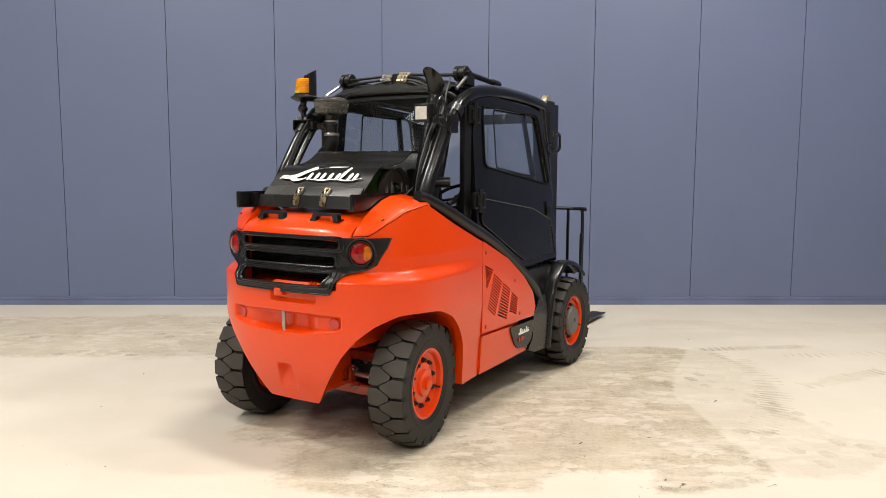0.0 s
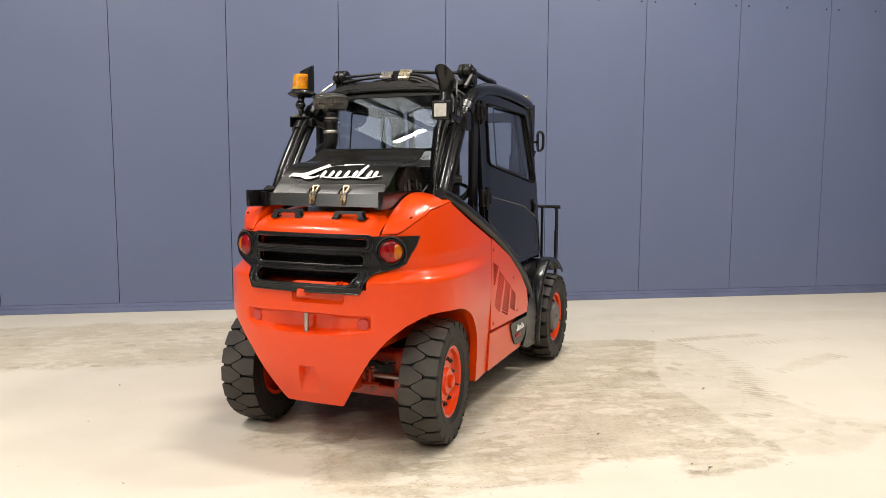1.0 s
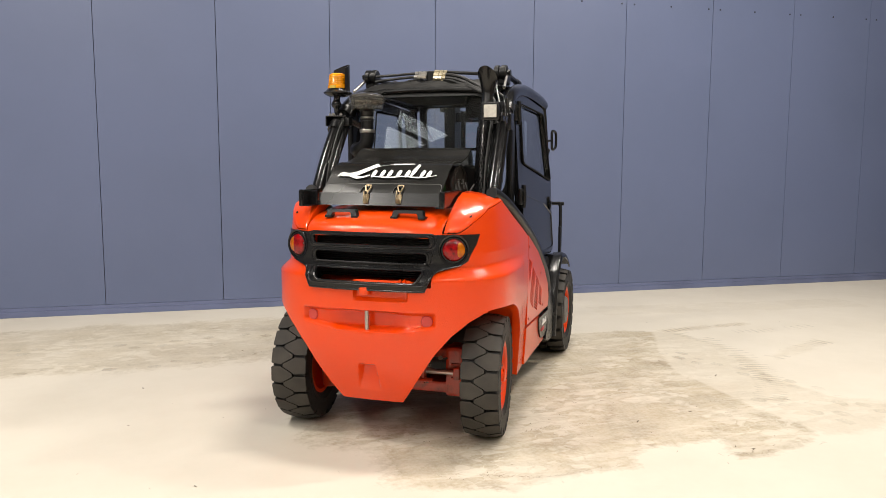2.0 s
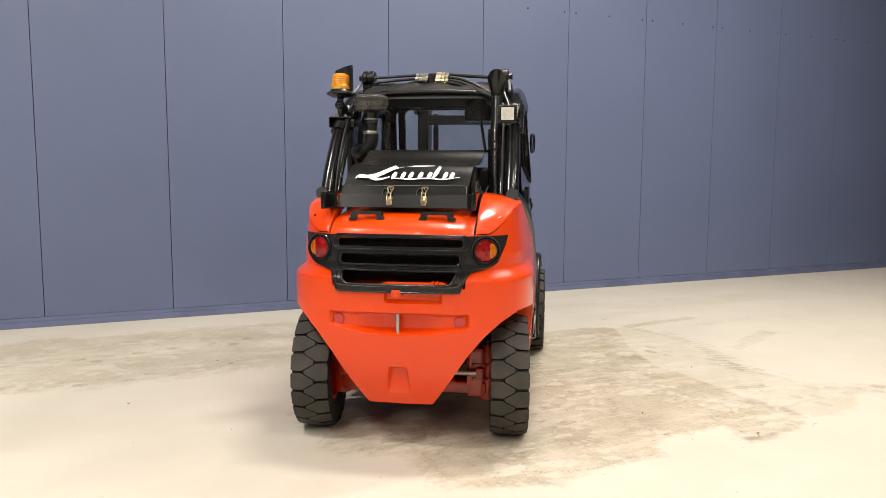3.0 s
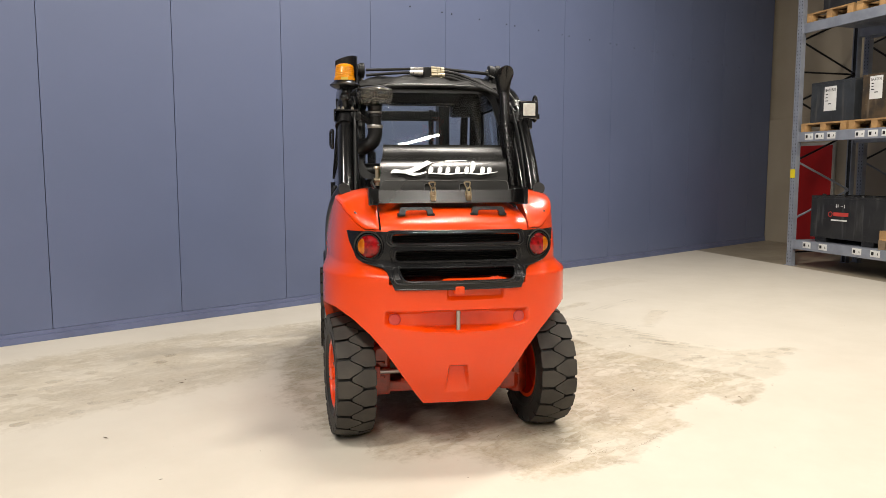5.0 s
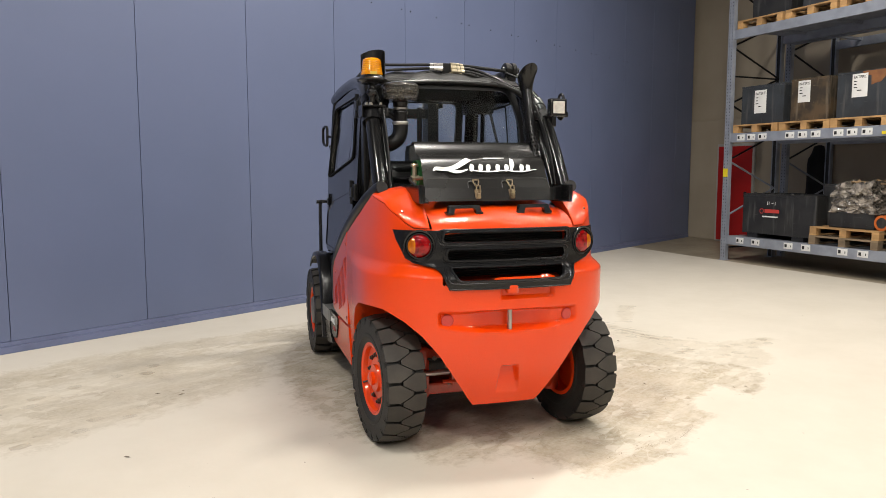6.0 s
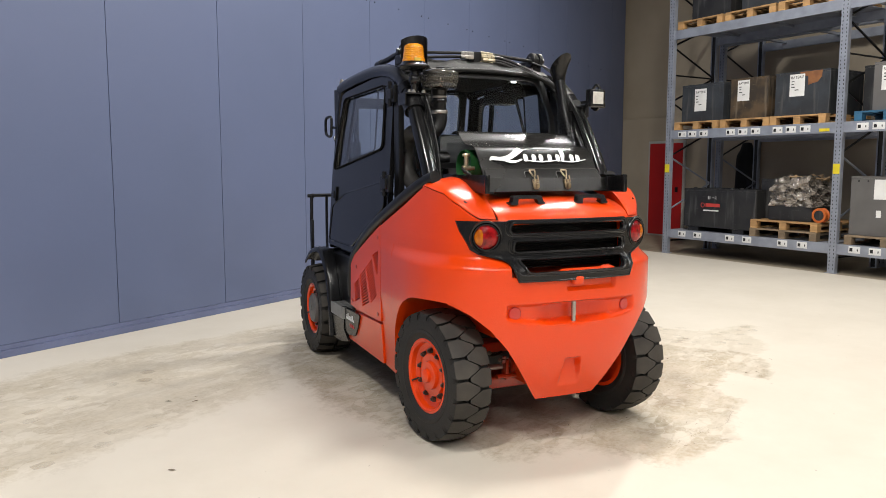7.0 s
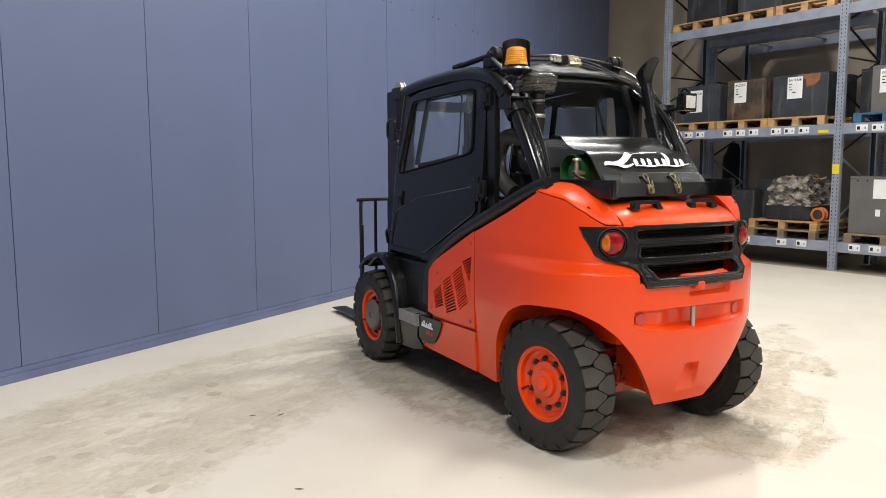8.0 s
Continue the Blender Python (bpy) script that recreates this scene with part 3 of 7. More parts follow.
if flip:
    bmesh.ops.reverse_faces(bm, faces=bm.faces)
bmesh.ops.solidify(bm, geom=bm.faces[:], thickness=0.045)
# the cast core behind the skin, between the wheels
box(bm, -0.30, 0.34, -0.36, 0.36, 0.56, 0.80, bevel=0.03)
box(bm, -0.22, 0.30, -0.50, 0.50, 0.80, 0.86, bevel=0.02)
box(bm, -0.36, -0.05, -0.15, 0.15, 0.29, 0.60, bevel=0.03)
part("counterweight", bm, ORANGE, truck, "orange-painted cast counterweight with wheel arches", 40)

# wheel arch liners
for sgn in (1, -1):
    bm = bmesh.new()
    arch = [(-0.17, 0.772)] + [(x + 0.02 * ease(0.0, 0.3, x), z + 0.014) for x, z in ARCH[10:-1]]
    sheet(bm, [[(x, sgn * y, z) for y in (0.30, 0.42, 0.54, 0.618)] for x, z in arch], 0.008)
    part("arch_liner", bm, ORANGE, truck, "orange wheel arch liner", 40)

# corner pads beside the bonnet
for sgn in (1, -1):
    bm = bmesh.new()
    s0 = next(s for s in cols if hull(s, 1.155)[1] > 0.385)
    s1 = next(s for s in cols if hull(s, 1.25)[0] > 0.05)
    rows = []
    for i in range(31):
        t = i / 30
        s = s0 + (s1 - s0) * t
        ux = hull(s, 1.1)[0]
        zt = (table(CREST, ux) if hull(s, 1.1)[1] > 0.44 else 1.155) + 0.005
        bx, by = hull(s, zt)
        ax = -0.345 + 0.42 * t
        az = table([(-0.345, 1.165), (-0.32, 1.195), (-0.27, 1.238), (-0.2, 1.285), (-0.1, 1.332), (-0.02, 1.354), (0.08, 1.36)], ax)
        row = []
        for j in range(13):
            u = j / 12 * math.pi / 2
            h = 1 - math.cos(u)
            q = j / 12
            flat = 0.38 * (1 - abs(2 * q - 1) ** 3)
            row.append((bx + (ax - bx) * (h + (q - h) * flat), sgn * (by + (0.388 - by) * (h + (q - h) * flat)), zt + (az - zt) * (math.sin(u) + (q - math.sin(u)) * flat)))
        row.append((ax, sgn * 0.386, az - 0.07))
        rows.append(row)
    sheet(bm, rows, 0.012)
    part("corner_panel", bm, ORANGE, truck, "glossy orange corner panel", 50)
    bm = bmesh.new()
    hx, hy, hz = -0.235, sgn * 0.495, 1.232
    turned(bm, [(0.011, 0), (0.011, 0.012)], Matrix.Translation((hx, hy, hz)) @ Matrix.Rotation(-0.6, 4, "Y"), 12)
    part("plug", bm, PLASTIC, truck, "small black rubber plug")

# bonnet between the pads
bm = bmesh.new()
prof = spline([(-0.006, 1.140, 0), (0.0, 1.162, 0), (0.022, 1.192, 0), (0.07, 1.222, 0), (0.14, 1.246, 0), (0.25, 1.262, 0), (0.6, 1.30, 0)], 5)
rows = []
for i in range(25):
    y = -0.378 + 0.756 * i / 24
    base = rear_x(y, 1.155) - 0.004
    rows.append([(base + p.x, y, p.y - 0.012 * (y / 0.378) ** 2) for p in prof])
sheet(bm, rows, 0.014)
part("bonnet", bm, ORANGE, truck, "glossy orange rear bonnet", 50)
for y in (0.195, -0.18):
    bm = bmesh.new()
    grip = rounded([(y - 0.09, 1.228), (y - 0.078, 1.268), (y + 0.078, 1.268), (y + 0.09, 1.228), (y + 0.06, 1.228), (y + 0.052, 1.252), (y - 0.052, 1.252), (y - 0.06, 1.228)], 0.008)
    plate(bm, grip, lambda a, z, d: (-0.315 + d + (1.268 - z) * -0.25, a, z), 0.036)
    box(bm, -0.325, -0.27, y + 0.056, y + 0.096, 1.222, 1.236, bevel=0.005)
    box(bm, -0.325, -0.27, y - 0.096, y - 0.056, 1.222, 1.236, bevel=0.005)
    part("bonnet_handle", bm, PLASTIC, truck, "black plastic grab handle")

# rear grille
GR = [(0.545, 1.150), (0.535, 1.10), (0.50, 1.012), (0.47, 0.992), (0.37, 0.965), (0.352, 0.95), (0.318, 0.866)]


def grille_at(proud):
    return lambda y, z, d: (rear_x(y, z) - proud + d, y, z)


outer = [(y, z) for y, z in GR] + [(-y, z) for y, z in GR[::-1]]
dense = []
for (y0, z0), (y1, z1) in zip(outer, outer[1:] + outer[:1]):
    n_ = max(1, int(math.hypot(y1 - y0, z1 - z0) / 0.03))
    dense += [(y0 + (y1 - y0) * k / n_, z0 + (z1 - z0) * k / n_) for k in range(n_)]


def finely(poly, step=0.03):
    out = []
    for (y0, z0), (y1, z1) in zip(poly, poly[1:] + poly[:1]):
        n_ = max(1, int(math.hypot(y1 - y0, z1 - z0) / step))
        out += [(y0 + (y1 - y0) * k / n_, z0 + (z1 - z0) * k / n_) for k in range(n_)]
    return out


# three round-ended openings, each half width, foot and head
OPEN = [(0.332, 1.088, 1.143), (0.316, 0.999, 1.060), (0.306, 0.906, 0.972)]
holes = [finely(rounded([(w, z1), (-w, z1), (-w + (0.03 if w < 0.31 else 0), z0), (w - (0.03 if w < 0.31 else 0), z0)], 0.026)) for w, z0, z1 in OPEN]
lampholes = []
for sgn in (1, -1):
    lampholes.append([(sgn * 0.437 + 0.062 * math.cos(a * math.pi / 12), 1.075 + 0.065 * math.sin(a * math.pi / 12)) for a in range(24)])
bm = bmesh.new()
plate(bm, dense, grille_at(0.014), 0.03, holes + lampholes, 0.02)
grille = part("grille", bm, PLASTIC, truck, "glossy black plastic rear grille with three round-ended openings", 30)
for hole, (w, z0, z1) in zip(holes, OPEN):
    bm = bmesh.new()
    tube(bm, [(rear_x(y, z) - 0.015, y, z) for y, z in hole + hole[:2]], 0.0075, 8, cap=False)
    part("opening_rim", bm, PLASTIC, grille)
    bm = bmesh.new()
    ring = finely(rounded([(w + 0.024, z1 + 0.009), (-w - 0.024, z1 + 0.009), (-w - 0.018, z0 - 0.009), (w + 0.018, z0 - 0.009)], 0.034))
    tube(bm, [(rear_x(y, z) - 0.013, y, z) for y, z in ring + ring[:2]], 0.006, 8, cap=False)
    part("outer_ridge", bm, PLASTIC, grille)
bm = bmesh.new()
edge = finely([(y, z) for y, z in GR[3:]] + [(-y, z) for y, z in GR[3:][::-1]])
edge = edge[:-int(0.94 / 0.03) + 1]
tube(bm, [(rear_x(y, z) - 0.012, y, z + 0.004) for y, z in edge], 0.005, 8)
part("lower_lip", bm, PLASTIC, grille)
for z in (1.115, 1.03, 0.945):
    for k in range(5):
        zz = z - 0.024 + k * 0.011
        part("louvre", boxed(-0.335, -0.305, -0.32, 0.32, zz, zz + 0.0022), CAVITY_BLACK, grille)
# near-black block, added so the space behind the openings stays dark
part("radiator", boxed(-0.27, -0.23, -0.40, 0.40, 0.87, 1.145), CAVITY_BLACK, truck, "near-black radiator core filling the dark grille cavity")
bm = bmesh.new()
sheet(bm, [[(-0.25, y, 0.925), (-0.27, y, 0.905), (-0.33, y, 0.888), (-0.40, y, 0.880)] for y in (-0.33, -0.1, 0.1, 0.33)], 0.01)
# darker orange than the hull: the shade behind the grille is in the colour
part("intake_lip", bm, AXLE_PAINT, truck, "orange casting lip behind the grille")

# tail lamps
for sgn in (1, -1):
    c = Vector((rear_x(0.437, 1.075) - 0.006, sgn * 0.437, 1.075))
    tilt = Matrix.Translation(c) @ Matrix.Rotation(sgn * radians(-22), 4, "Z") @ Matrix.Rotation(radians(-90), 4, "Y")
    bm = bmesh.new()
    turned(bm, [(0.066, -0.03), (0.067, 0.0), (0.064, 0.012), (0.058, 0.012), (0.056, -0.01), (0.0, -0.012)], tilt, 32)
    lamp = part("tail_lamp", bm, PLASTIC, truck, "round tail lamp with red and amber lens")
    part("bezel", turned(bmesh.new(), [(0.067, 0.002), (0.076, 0.002), (0.080, 0.008), (0.078, 0.014), (0.070, 0.012), (0.066, 0.004)], tilt, 40, close=True), BLACK, lamp)
    for name, mat_, off, rad, lift, tall in (("red_lens", RED_LENS, 0.0, 0.0575, 0.0, 0.026), ("amber_lens", AMBER_LENS, 0.027, 0.029, 0.0135, 0.012)):
        bm = bmesh.new()
        rings = []
        for i in range(20):
            r = rad * (1 - i / 19) + 0.0004
            h = lift + tall * math.sqrt(max(0.0, 1 - (r / (rad * 1.02)) ** 2)) + (0.0004 if i % 2 else 0.0)
            rings.append([tilt @ Vector((r * math.cos(a) * (1.3 if off else 1.0), r * math.sin(a) + sgn * off, h)) for a in [2 * math.pi * k / 36 for k in range(37)]])
        sheet(bm, rings)
        part(name, bm, mat_, lamp)
    for a in (40, 160, 280):
        c_ = tilt @ Matrix.Translation((0.050 * math.cos(radians(a)), 0.050 * math.sin(radians(a)), 0.011))
        part("lens_screw", turned(bmesh.new(), [(0.005, 0), (0.004, 0.003), (0, 0.003)], c_, 8), NUT_STEEL, lamp)
# reflectors, tow pin
for sgn in (1, -1):
    bm = bmesh.new()
    m_ = Matrix.Translation((rear_x(0.318, 0.71) + 0.032, sgn * 0.318, 0.712)) @ Matrix.Rotation(sgn * radians(-14), 4, "Z") @ Matrix.Rotation(radians(-90), 4, "Y")
    turned(bm, [(0.031, -0.01), (0.031, 0.006), (0.027, 0.010), (0.0, 0.010)], m_, 24)
    part("reflector", bm, material("reflector_red", (0.55, 0.04, 0.03), 0.3, fine=400, bump=0.2, coat=0.4) if sgn > 0 else bpy.data.materials["reflector_red"], truck, "round red reflector")
bm = bmesh.new()
rod(bm, (-0.44, 0, 0.60), (-0.44, 0, 0.885), 0.0115, 16)
pin = part("tow_pin", bm, STEEL, truck, "steel tow pin")
part("pin_head", turned(bmesh.new(), [(0.03, 0.0), (0.032, 0.006), (0.032, 0.03), (0.026, 0.038), (0.0, 0.038)], Matrix.Translation((-0.468, 0, 0.845)), 20), ORANGE, pin)

# side panels with slanted vent slots
SIDE = 0.640
UPPER = [(0.568, 1.072), (1.085, 0.822), (1.10, 0.79), (1.118, 0.515), (1.0, 0.503), (0.568, 0.512)]
UPPER = UPPER[:1] + [(0.8, 0.962)] + UPPER[1:]
# the far-side panel runs further forward, where there is no entry step
LONG = [(0.568, 1.072), (0.90, 0.93), (1.13, 0.785), (1.27, 0.66), (1.31, 0.56), (1.29, 0.495), (1.0, 0.503), (0.568, 0.512)]


def slots():
    """Four leaning columns of slanted slots."""
    out = []
    for tl, bl, tr, br, count in (((0.595, 0.925), (0.607, 0.80), (0.695, 0.886), (0.63, 0.79), 9), ((0.705, 0.862), (0.630, 0.665), (0.81, 0.80), (0.728, 0.602), 14),
                                  ((0.83, 0.787), (0.762, 0.60), (0.925, 0.735), (0.885, 0.555), 12), ((0.945, 0.712), (0.918, 0.60), (1.035, 0.66), (1.022, 0.562), 8)):
        for i in range(count):
            t = i / (count - 1)
            a = (tl[0] + (bl[0] - tl[0]) * t, tl[1] + (bl[1] - tl[1]) * t)
            b = (tr[0] + (br[0] - tr[0]) * t, tr[1] + (br[1] - tr[1]) * t)
            out.append([a, b, (b[0], b[1] - 0.0112), (a[0], a[1] - 0.0112)])
    return [h for h in out if all(inside(p, UPPER) for p in h)]


SLOTS = slots()
for sgn in (1, -1):
    bm = bmesh.new()
    plate(bm, UPPER if sgn > 0 else LONG, lambda x, z, d, s=sgn: (x, s * (SIDE - 0.02 * max(0, 0.6 - z) - d), z), 0.02, SLOTS)
    sp = part("side_panel", bm, ORANGE, truck, "orange side panel with slanted vent slots", 30)
    # black plates behind the slots stand for the shade inside the panel
    part("vent_backing", boxed(0.58, 1.08, sgn * 0.568 - 0.005, sgn * 0.568 + 0.005, 0.52, 0.82), CAVITY_BLACK, sp)
    part("vent_backing", boxed(0.58, 0.80, sgn * 0.568 - 0.005, sgn * 0.568 + 0.005, 0.8205, 0.945), CAVITY_BLACK, sp)
    bm = bmesh.new()
    plate(bm, [(0.568, 0.492), (0.97, 0.482), (1.03, 0.36), (1.08, 0.306), (1.205, 0.298), (1.20, 0.27), (0.568, 0.258)], lambda x, z, d, s=sgn: (x, s * (SIDE - 0.004 - 0.06 * max(0, 0.5 - z) - d), z), 0.02)
    part("sill_panel", bm, ORANGE, truck, "orange lower sill panel", 30)
    bm = bmesh.new()
    plate(bm, rounded([(0.925, 0.478), (1.30, 0.472), (1.262, 0.325), (1.19, 0.300), (1.05, 0.315), (0.985, 0.38)], 0.025), lambda x, z, d, s=sgn: (x, s * (SIDE + 0.006 - 0.06 * max(0, 0.5 - z) - d), z), 0.025)
    np_ = part("name_plate", bm, PLASTIC, truck, "black plastic plate with white and red print")
    for x0, x1, z0, z1, pm in ((1.05, 1.20, 0.406, 0.418, WHITE_PRINT), (1.065, 1.085, 0.418, 0.446, WHITE_PRINT), (1.10, 1.11, 0.418, 0.434, WHITE_PRINT), (1.125, 1.135, 0.418, 0.434, WHITE_PRINT),
                               (1.155, 1.165, 0.418, 0.446, WHITE_PRINT), (1.18, 1.19, 0.418, 0.434, WHITE_PRINT), (1.055, 1.072, 0.362, 0.384, RED_PRINT), (1.085, 1.135, 0.362, 0.384, RED_PRINT)):
        yy = sgn * (SIDE + 0.008 - 0.06 * max(0, 0.5 - (z0 + z1) / 2))
        part("print_bar", boxed(x0, x1, yy - 0.003, yy + 0.001, z0, z1), pm, np_)
    for x, z in ((0.60, 1.00), (0.99, 0.78), (1.07, 0.55), (0.61, 0.545)):
        bm = bmesh.new()
        turned(bm, [(0.012, 0), (0.011, 0.004), (0.006, 0.006), (0, 0.006)], Matrix.Translation((x, sgn * (SIDE - 0.001), z)) @ Matrix.Rotation(radians(-90 * sgn), 4, "X"), 14)
        part("panel_screw", bm, AXLE_PAINT, sp)
    part("groove_filler", boxed(0.45, 1.10, sgn * 0.60 - 0.012, sgn * 0.60 + 0.012, 0.30, 0.51), ORANGE, truck)

# chassis
bm = bmesh.new()
box(bm, 0.30, 1.75, -0.56, 0.56, 0.30, 0.80, bevel=0.02)
box(bm, 0.40, 1.80, -0.40, 0.40, 0.18, 0.32, bevel=0.02)
box(bm, 1.65, 2.10, -0.40, 0.40, 0.25, 0.85, bevel=0.02)
box(bm, 0.25, 0.60, -0.50, 0.50, 0.80, 1.02, bevel=0.02)
box(bm, 1.02, 1.36, -0.60, -0.50, 0.30, 0.66, bevel=0.02)
part("chassis", bm, SATIN, truck, "black steel chassis")
bm = bmesh.new()
box(bm, -0.07, 0.08, -0.42, 0.42, 0.235, 0.30, bevel=0.015)
box(bm, -0.06, 0.07, -0.42, 0.42, 0.43, 0.485, bevel=0.015)
for s in (1, -1):
    box(bm, -0.075, 0.075, s * 0.36 - 0.05, s * 0.36 + 0.05, 0.22, 0.50, bevel=0.02)
    turned(bm, [(0.05, 0.2), (0.055, 0.24), (0.055, 0.47), (0.04, 0.51)], Matrix.Translation((0, s * 0.425, 0)), 16)
axle = part("steer_axle", bm, AXLE_PAINT, truck, "grimy orange steering axle")
bm = bmesh.new()
rod(bm, (-0.10, -0.39, 0.365), (-0.10, 0.39, 0.365), 0.015)
part("piston_rod", bm, STEEL, axle, "polished piston rod")
bm = bmesh.new()
rod(bm, (-0.10, -0.15, 0.365), (-0.10, 0.15, 0.365), 0.034, 20)
rod(bm, (-0.10, 0.15, 0.365), (-0.10, 0.172, 0.365), 0.040, 20)
rod(bm, (-0.10, -0.172, 0.365), (-0.10, -0.15, 0.365), 0.040, 20)
part("steering_cylinder", bm, AXLE_PAINT, axle)
for s in (1, -1):
    bm = bmesh.new()
    for z in (0.325, 0.405):
        turned(bm, [(0.020, 0), (0.020, 0.016), (0.012, 0.018), (0.012, 0.03), (0, 0.03)], Matrix.Translation((-0.12, s * 0.205, z - 0.015)), 6)
    box(bm, -0.145, -0.095, s * 0.20 - 0.01, s * 0.20 + 0.01, 0.30, 0.41, bevel=0.006)
    rod(bm, (-0.14, s * 0.15, 0.32), (-0.14, s * 0.26, 0.325), 0.012, 8)
    part("tie_joint", bm, AXLE_PAINT, axle, "grimy bolted steering joint")
    part("rod_end", boxed(-0.13, -0.06, s * 0.39 - 0.02, s * 0.39 + 0.02, 0.33, 0.40, bevel=0.01), AXLE_PAINT, axle)
    bm = bmesh.new()
    tube(bm, spline([(-0.06, s * 0.19, 0.43), (-0.09, s * 0.26, 0.425), (-0.06, s * 0.33, 0.44), (0.0, s * 0.36, 0.47)], 6), 0.008, 8)
    part("axle_hose", bm, HOSE, axle)
    bm = bmesh.new()
    plate(bm, rounded([(0.34, -0.085), (0.42, -0.09), (0.44, -0.03), (0.34, -0.03)], 0.02), lambda y, x, d, s=s: (x, s * y, 0.318 + d), 0.014)
    lug = bmesh.new()
    plate(lug, rounded([(0.34, -0.085), (0.42, -0.09), (0.44, -0.03), (0.34, -0.03)], 0.02), lambda y, x, d, s=s: (x, s * y, 0.398 + d), 0.014)
    part("upper_lug", lug, AXLE_PAINT, axle)
    part("steering_knuckle", bm, AXLE_PAINT, axle, "orange cast steering knuckle")
    for y, z in ((0.225, 0.315), (0.235, 0.405), (0.30, 0.452)):
        part("axle_bolt", turned(bmesh.new(), [(0.012, 0), (0.012, 0.01), (0.006, 0.011), (0.006, 0.02), (0, 0.02)], Matrix.Translation((-0.125, s * y, z)) @ Matrix.Rotation(radians(-90), 4, "Y"), 6), NUT_STEEL, axle)
    part("swivel_pin", turned(bmesh.new(), [(0.03, 0.50), (0.03, 0.515), (0.018, 0.517), (0.018, 0.53), (0, 0.53)], Matrix.Translation((0, s * 0.425, 0)), 12), NUT_STEEL, axle)


# wheels
def tyre_mesh(R, W, rim_r, front):
    """Solid tyre about the y axis: carcass, side ribs and tread blocks."""
    bm = bmesh.new()
    rot = Matrix.Rotation(radians(90), 4, "X")
    h = W / 2
    base = R - 0.022
    prof = [(rim_r, -h * 0.80), (rim_r + 0.012, -h * 0.90), (rim_r + 0.03, -h * 0.95), (rim_r + 0.034, -h * 0.985), (rim_r + 0.05, -h * 0.985), (rim_r + 0.054, -h * 0.96),
            (R * 0.86, -h * 0.99), (base - 0.012, -h * 0.965), (base, -h * 0.90)]
    prof = prof + [(r, -y) for r, y in prof[::-1]]
    turned(bm, prof, rot, 72, close=True)
    count = 20
    for side in (1, -1):
        for k in range(count):
            a0 = 2 * math.pi * (k + (0.5 if side < 0 else 0)) / count
            st = 2 * math.pi / count
            if front:
                shape = [(-0.40, 1.0), (0.40, 1.0), (0.30, 0.42), (0.30, 0.08), (-0.30, 0.08), (-0.30, 0.42)]
            else:
                shape = [(-0.41, 1.0), (0.41, 1.0), (0.44, 0.42), (0.09, -0.26), (-0.09, -0.26), (-0.44, 0.42)]
            top, bot = [], []
            for a, y in shape:
                ang = a0 + a * st
                yy = side * y * h * 0.97
                drop = 0.012 if y > 0.9 else 0.0
                r = R - drop
                top.append(bm.verts.new((r * math.cos(ang), yy, r * math.sin(ang))))
                rb = base - 0.004
                bot.append(bm.verts.new((rb * math.cos(ang), yy * (1.02 if y > 0.9 else 1.0), rb * math.sin(ang))))
            n_ = len(shape)
            mid = bm.verts.new((R * math.cos(a0), side * 0.45 * h, R * math.sin(a0)))
            for i in range(n_):
                j = (i + 1) % n_
                bm.faces.new((top[i], top[j], mid)).material_index = 1
                bm.faces.new((top[i], bot[i], bot[j], top[j]))
            # shoulder lug running down the side wall
            lug = []
            for a, rr in ((-0.36, R - 0.013), (0.36, R - 0.013), (0.33, R - 0.052), (-0.33, R - 0.052)):
                ang = a0 + a * st
                lug.append((rr * math.cos(ang), rr * math.sin(ang)))
            o_ = [bm.verts.new((x, side * h * (1.0 if i < 2 else 1.0), z)) for i, (x, z) in enumerate(lug)]
            i_ = [bm.verts.new((x, side * h * 0.92, z)) for x, z in lug]
            bm.faces.new(o_)
            for i in range(4):
                bm.faces.new((o_[i], o_[(i + 1) % 4], i_[(i + 1) % 4], i_[i]))
    return finish(bm, "tyre", [RUBBER, TREAD], 28)


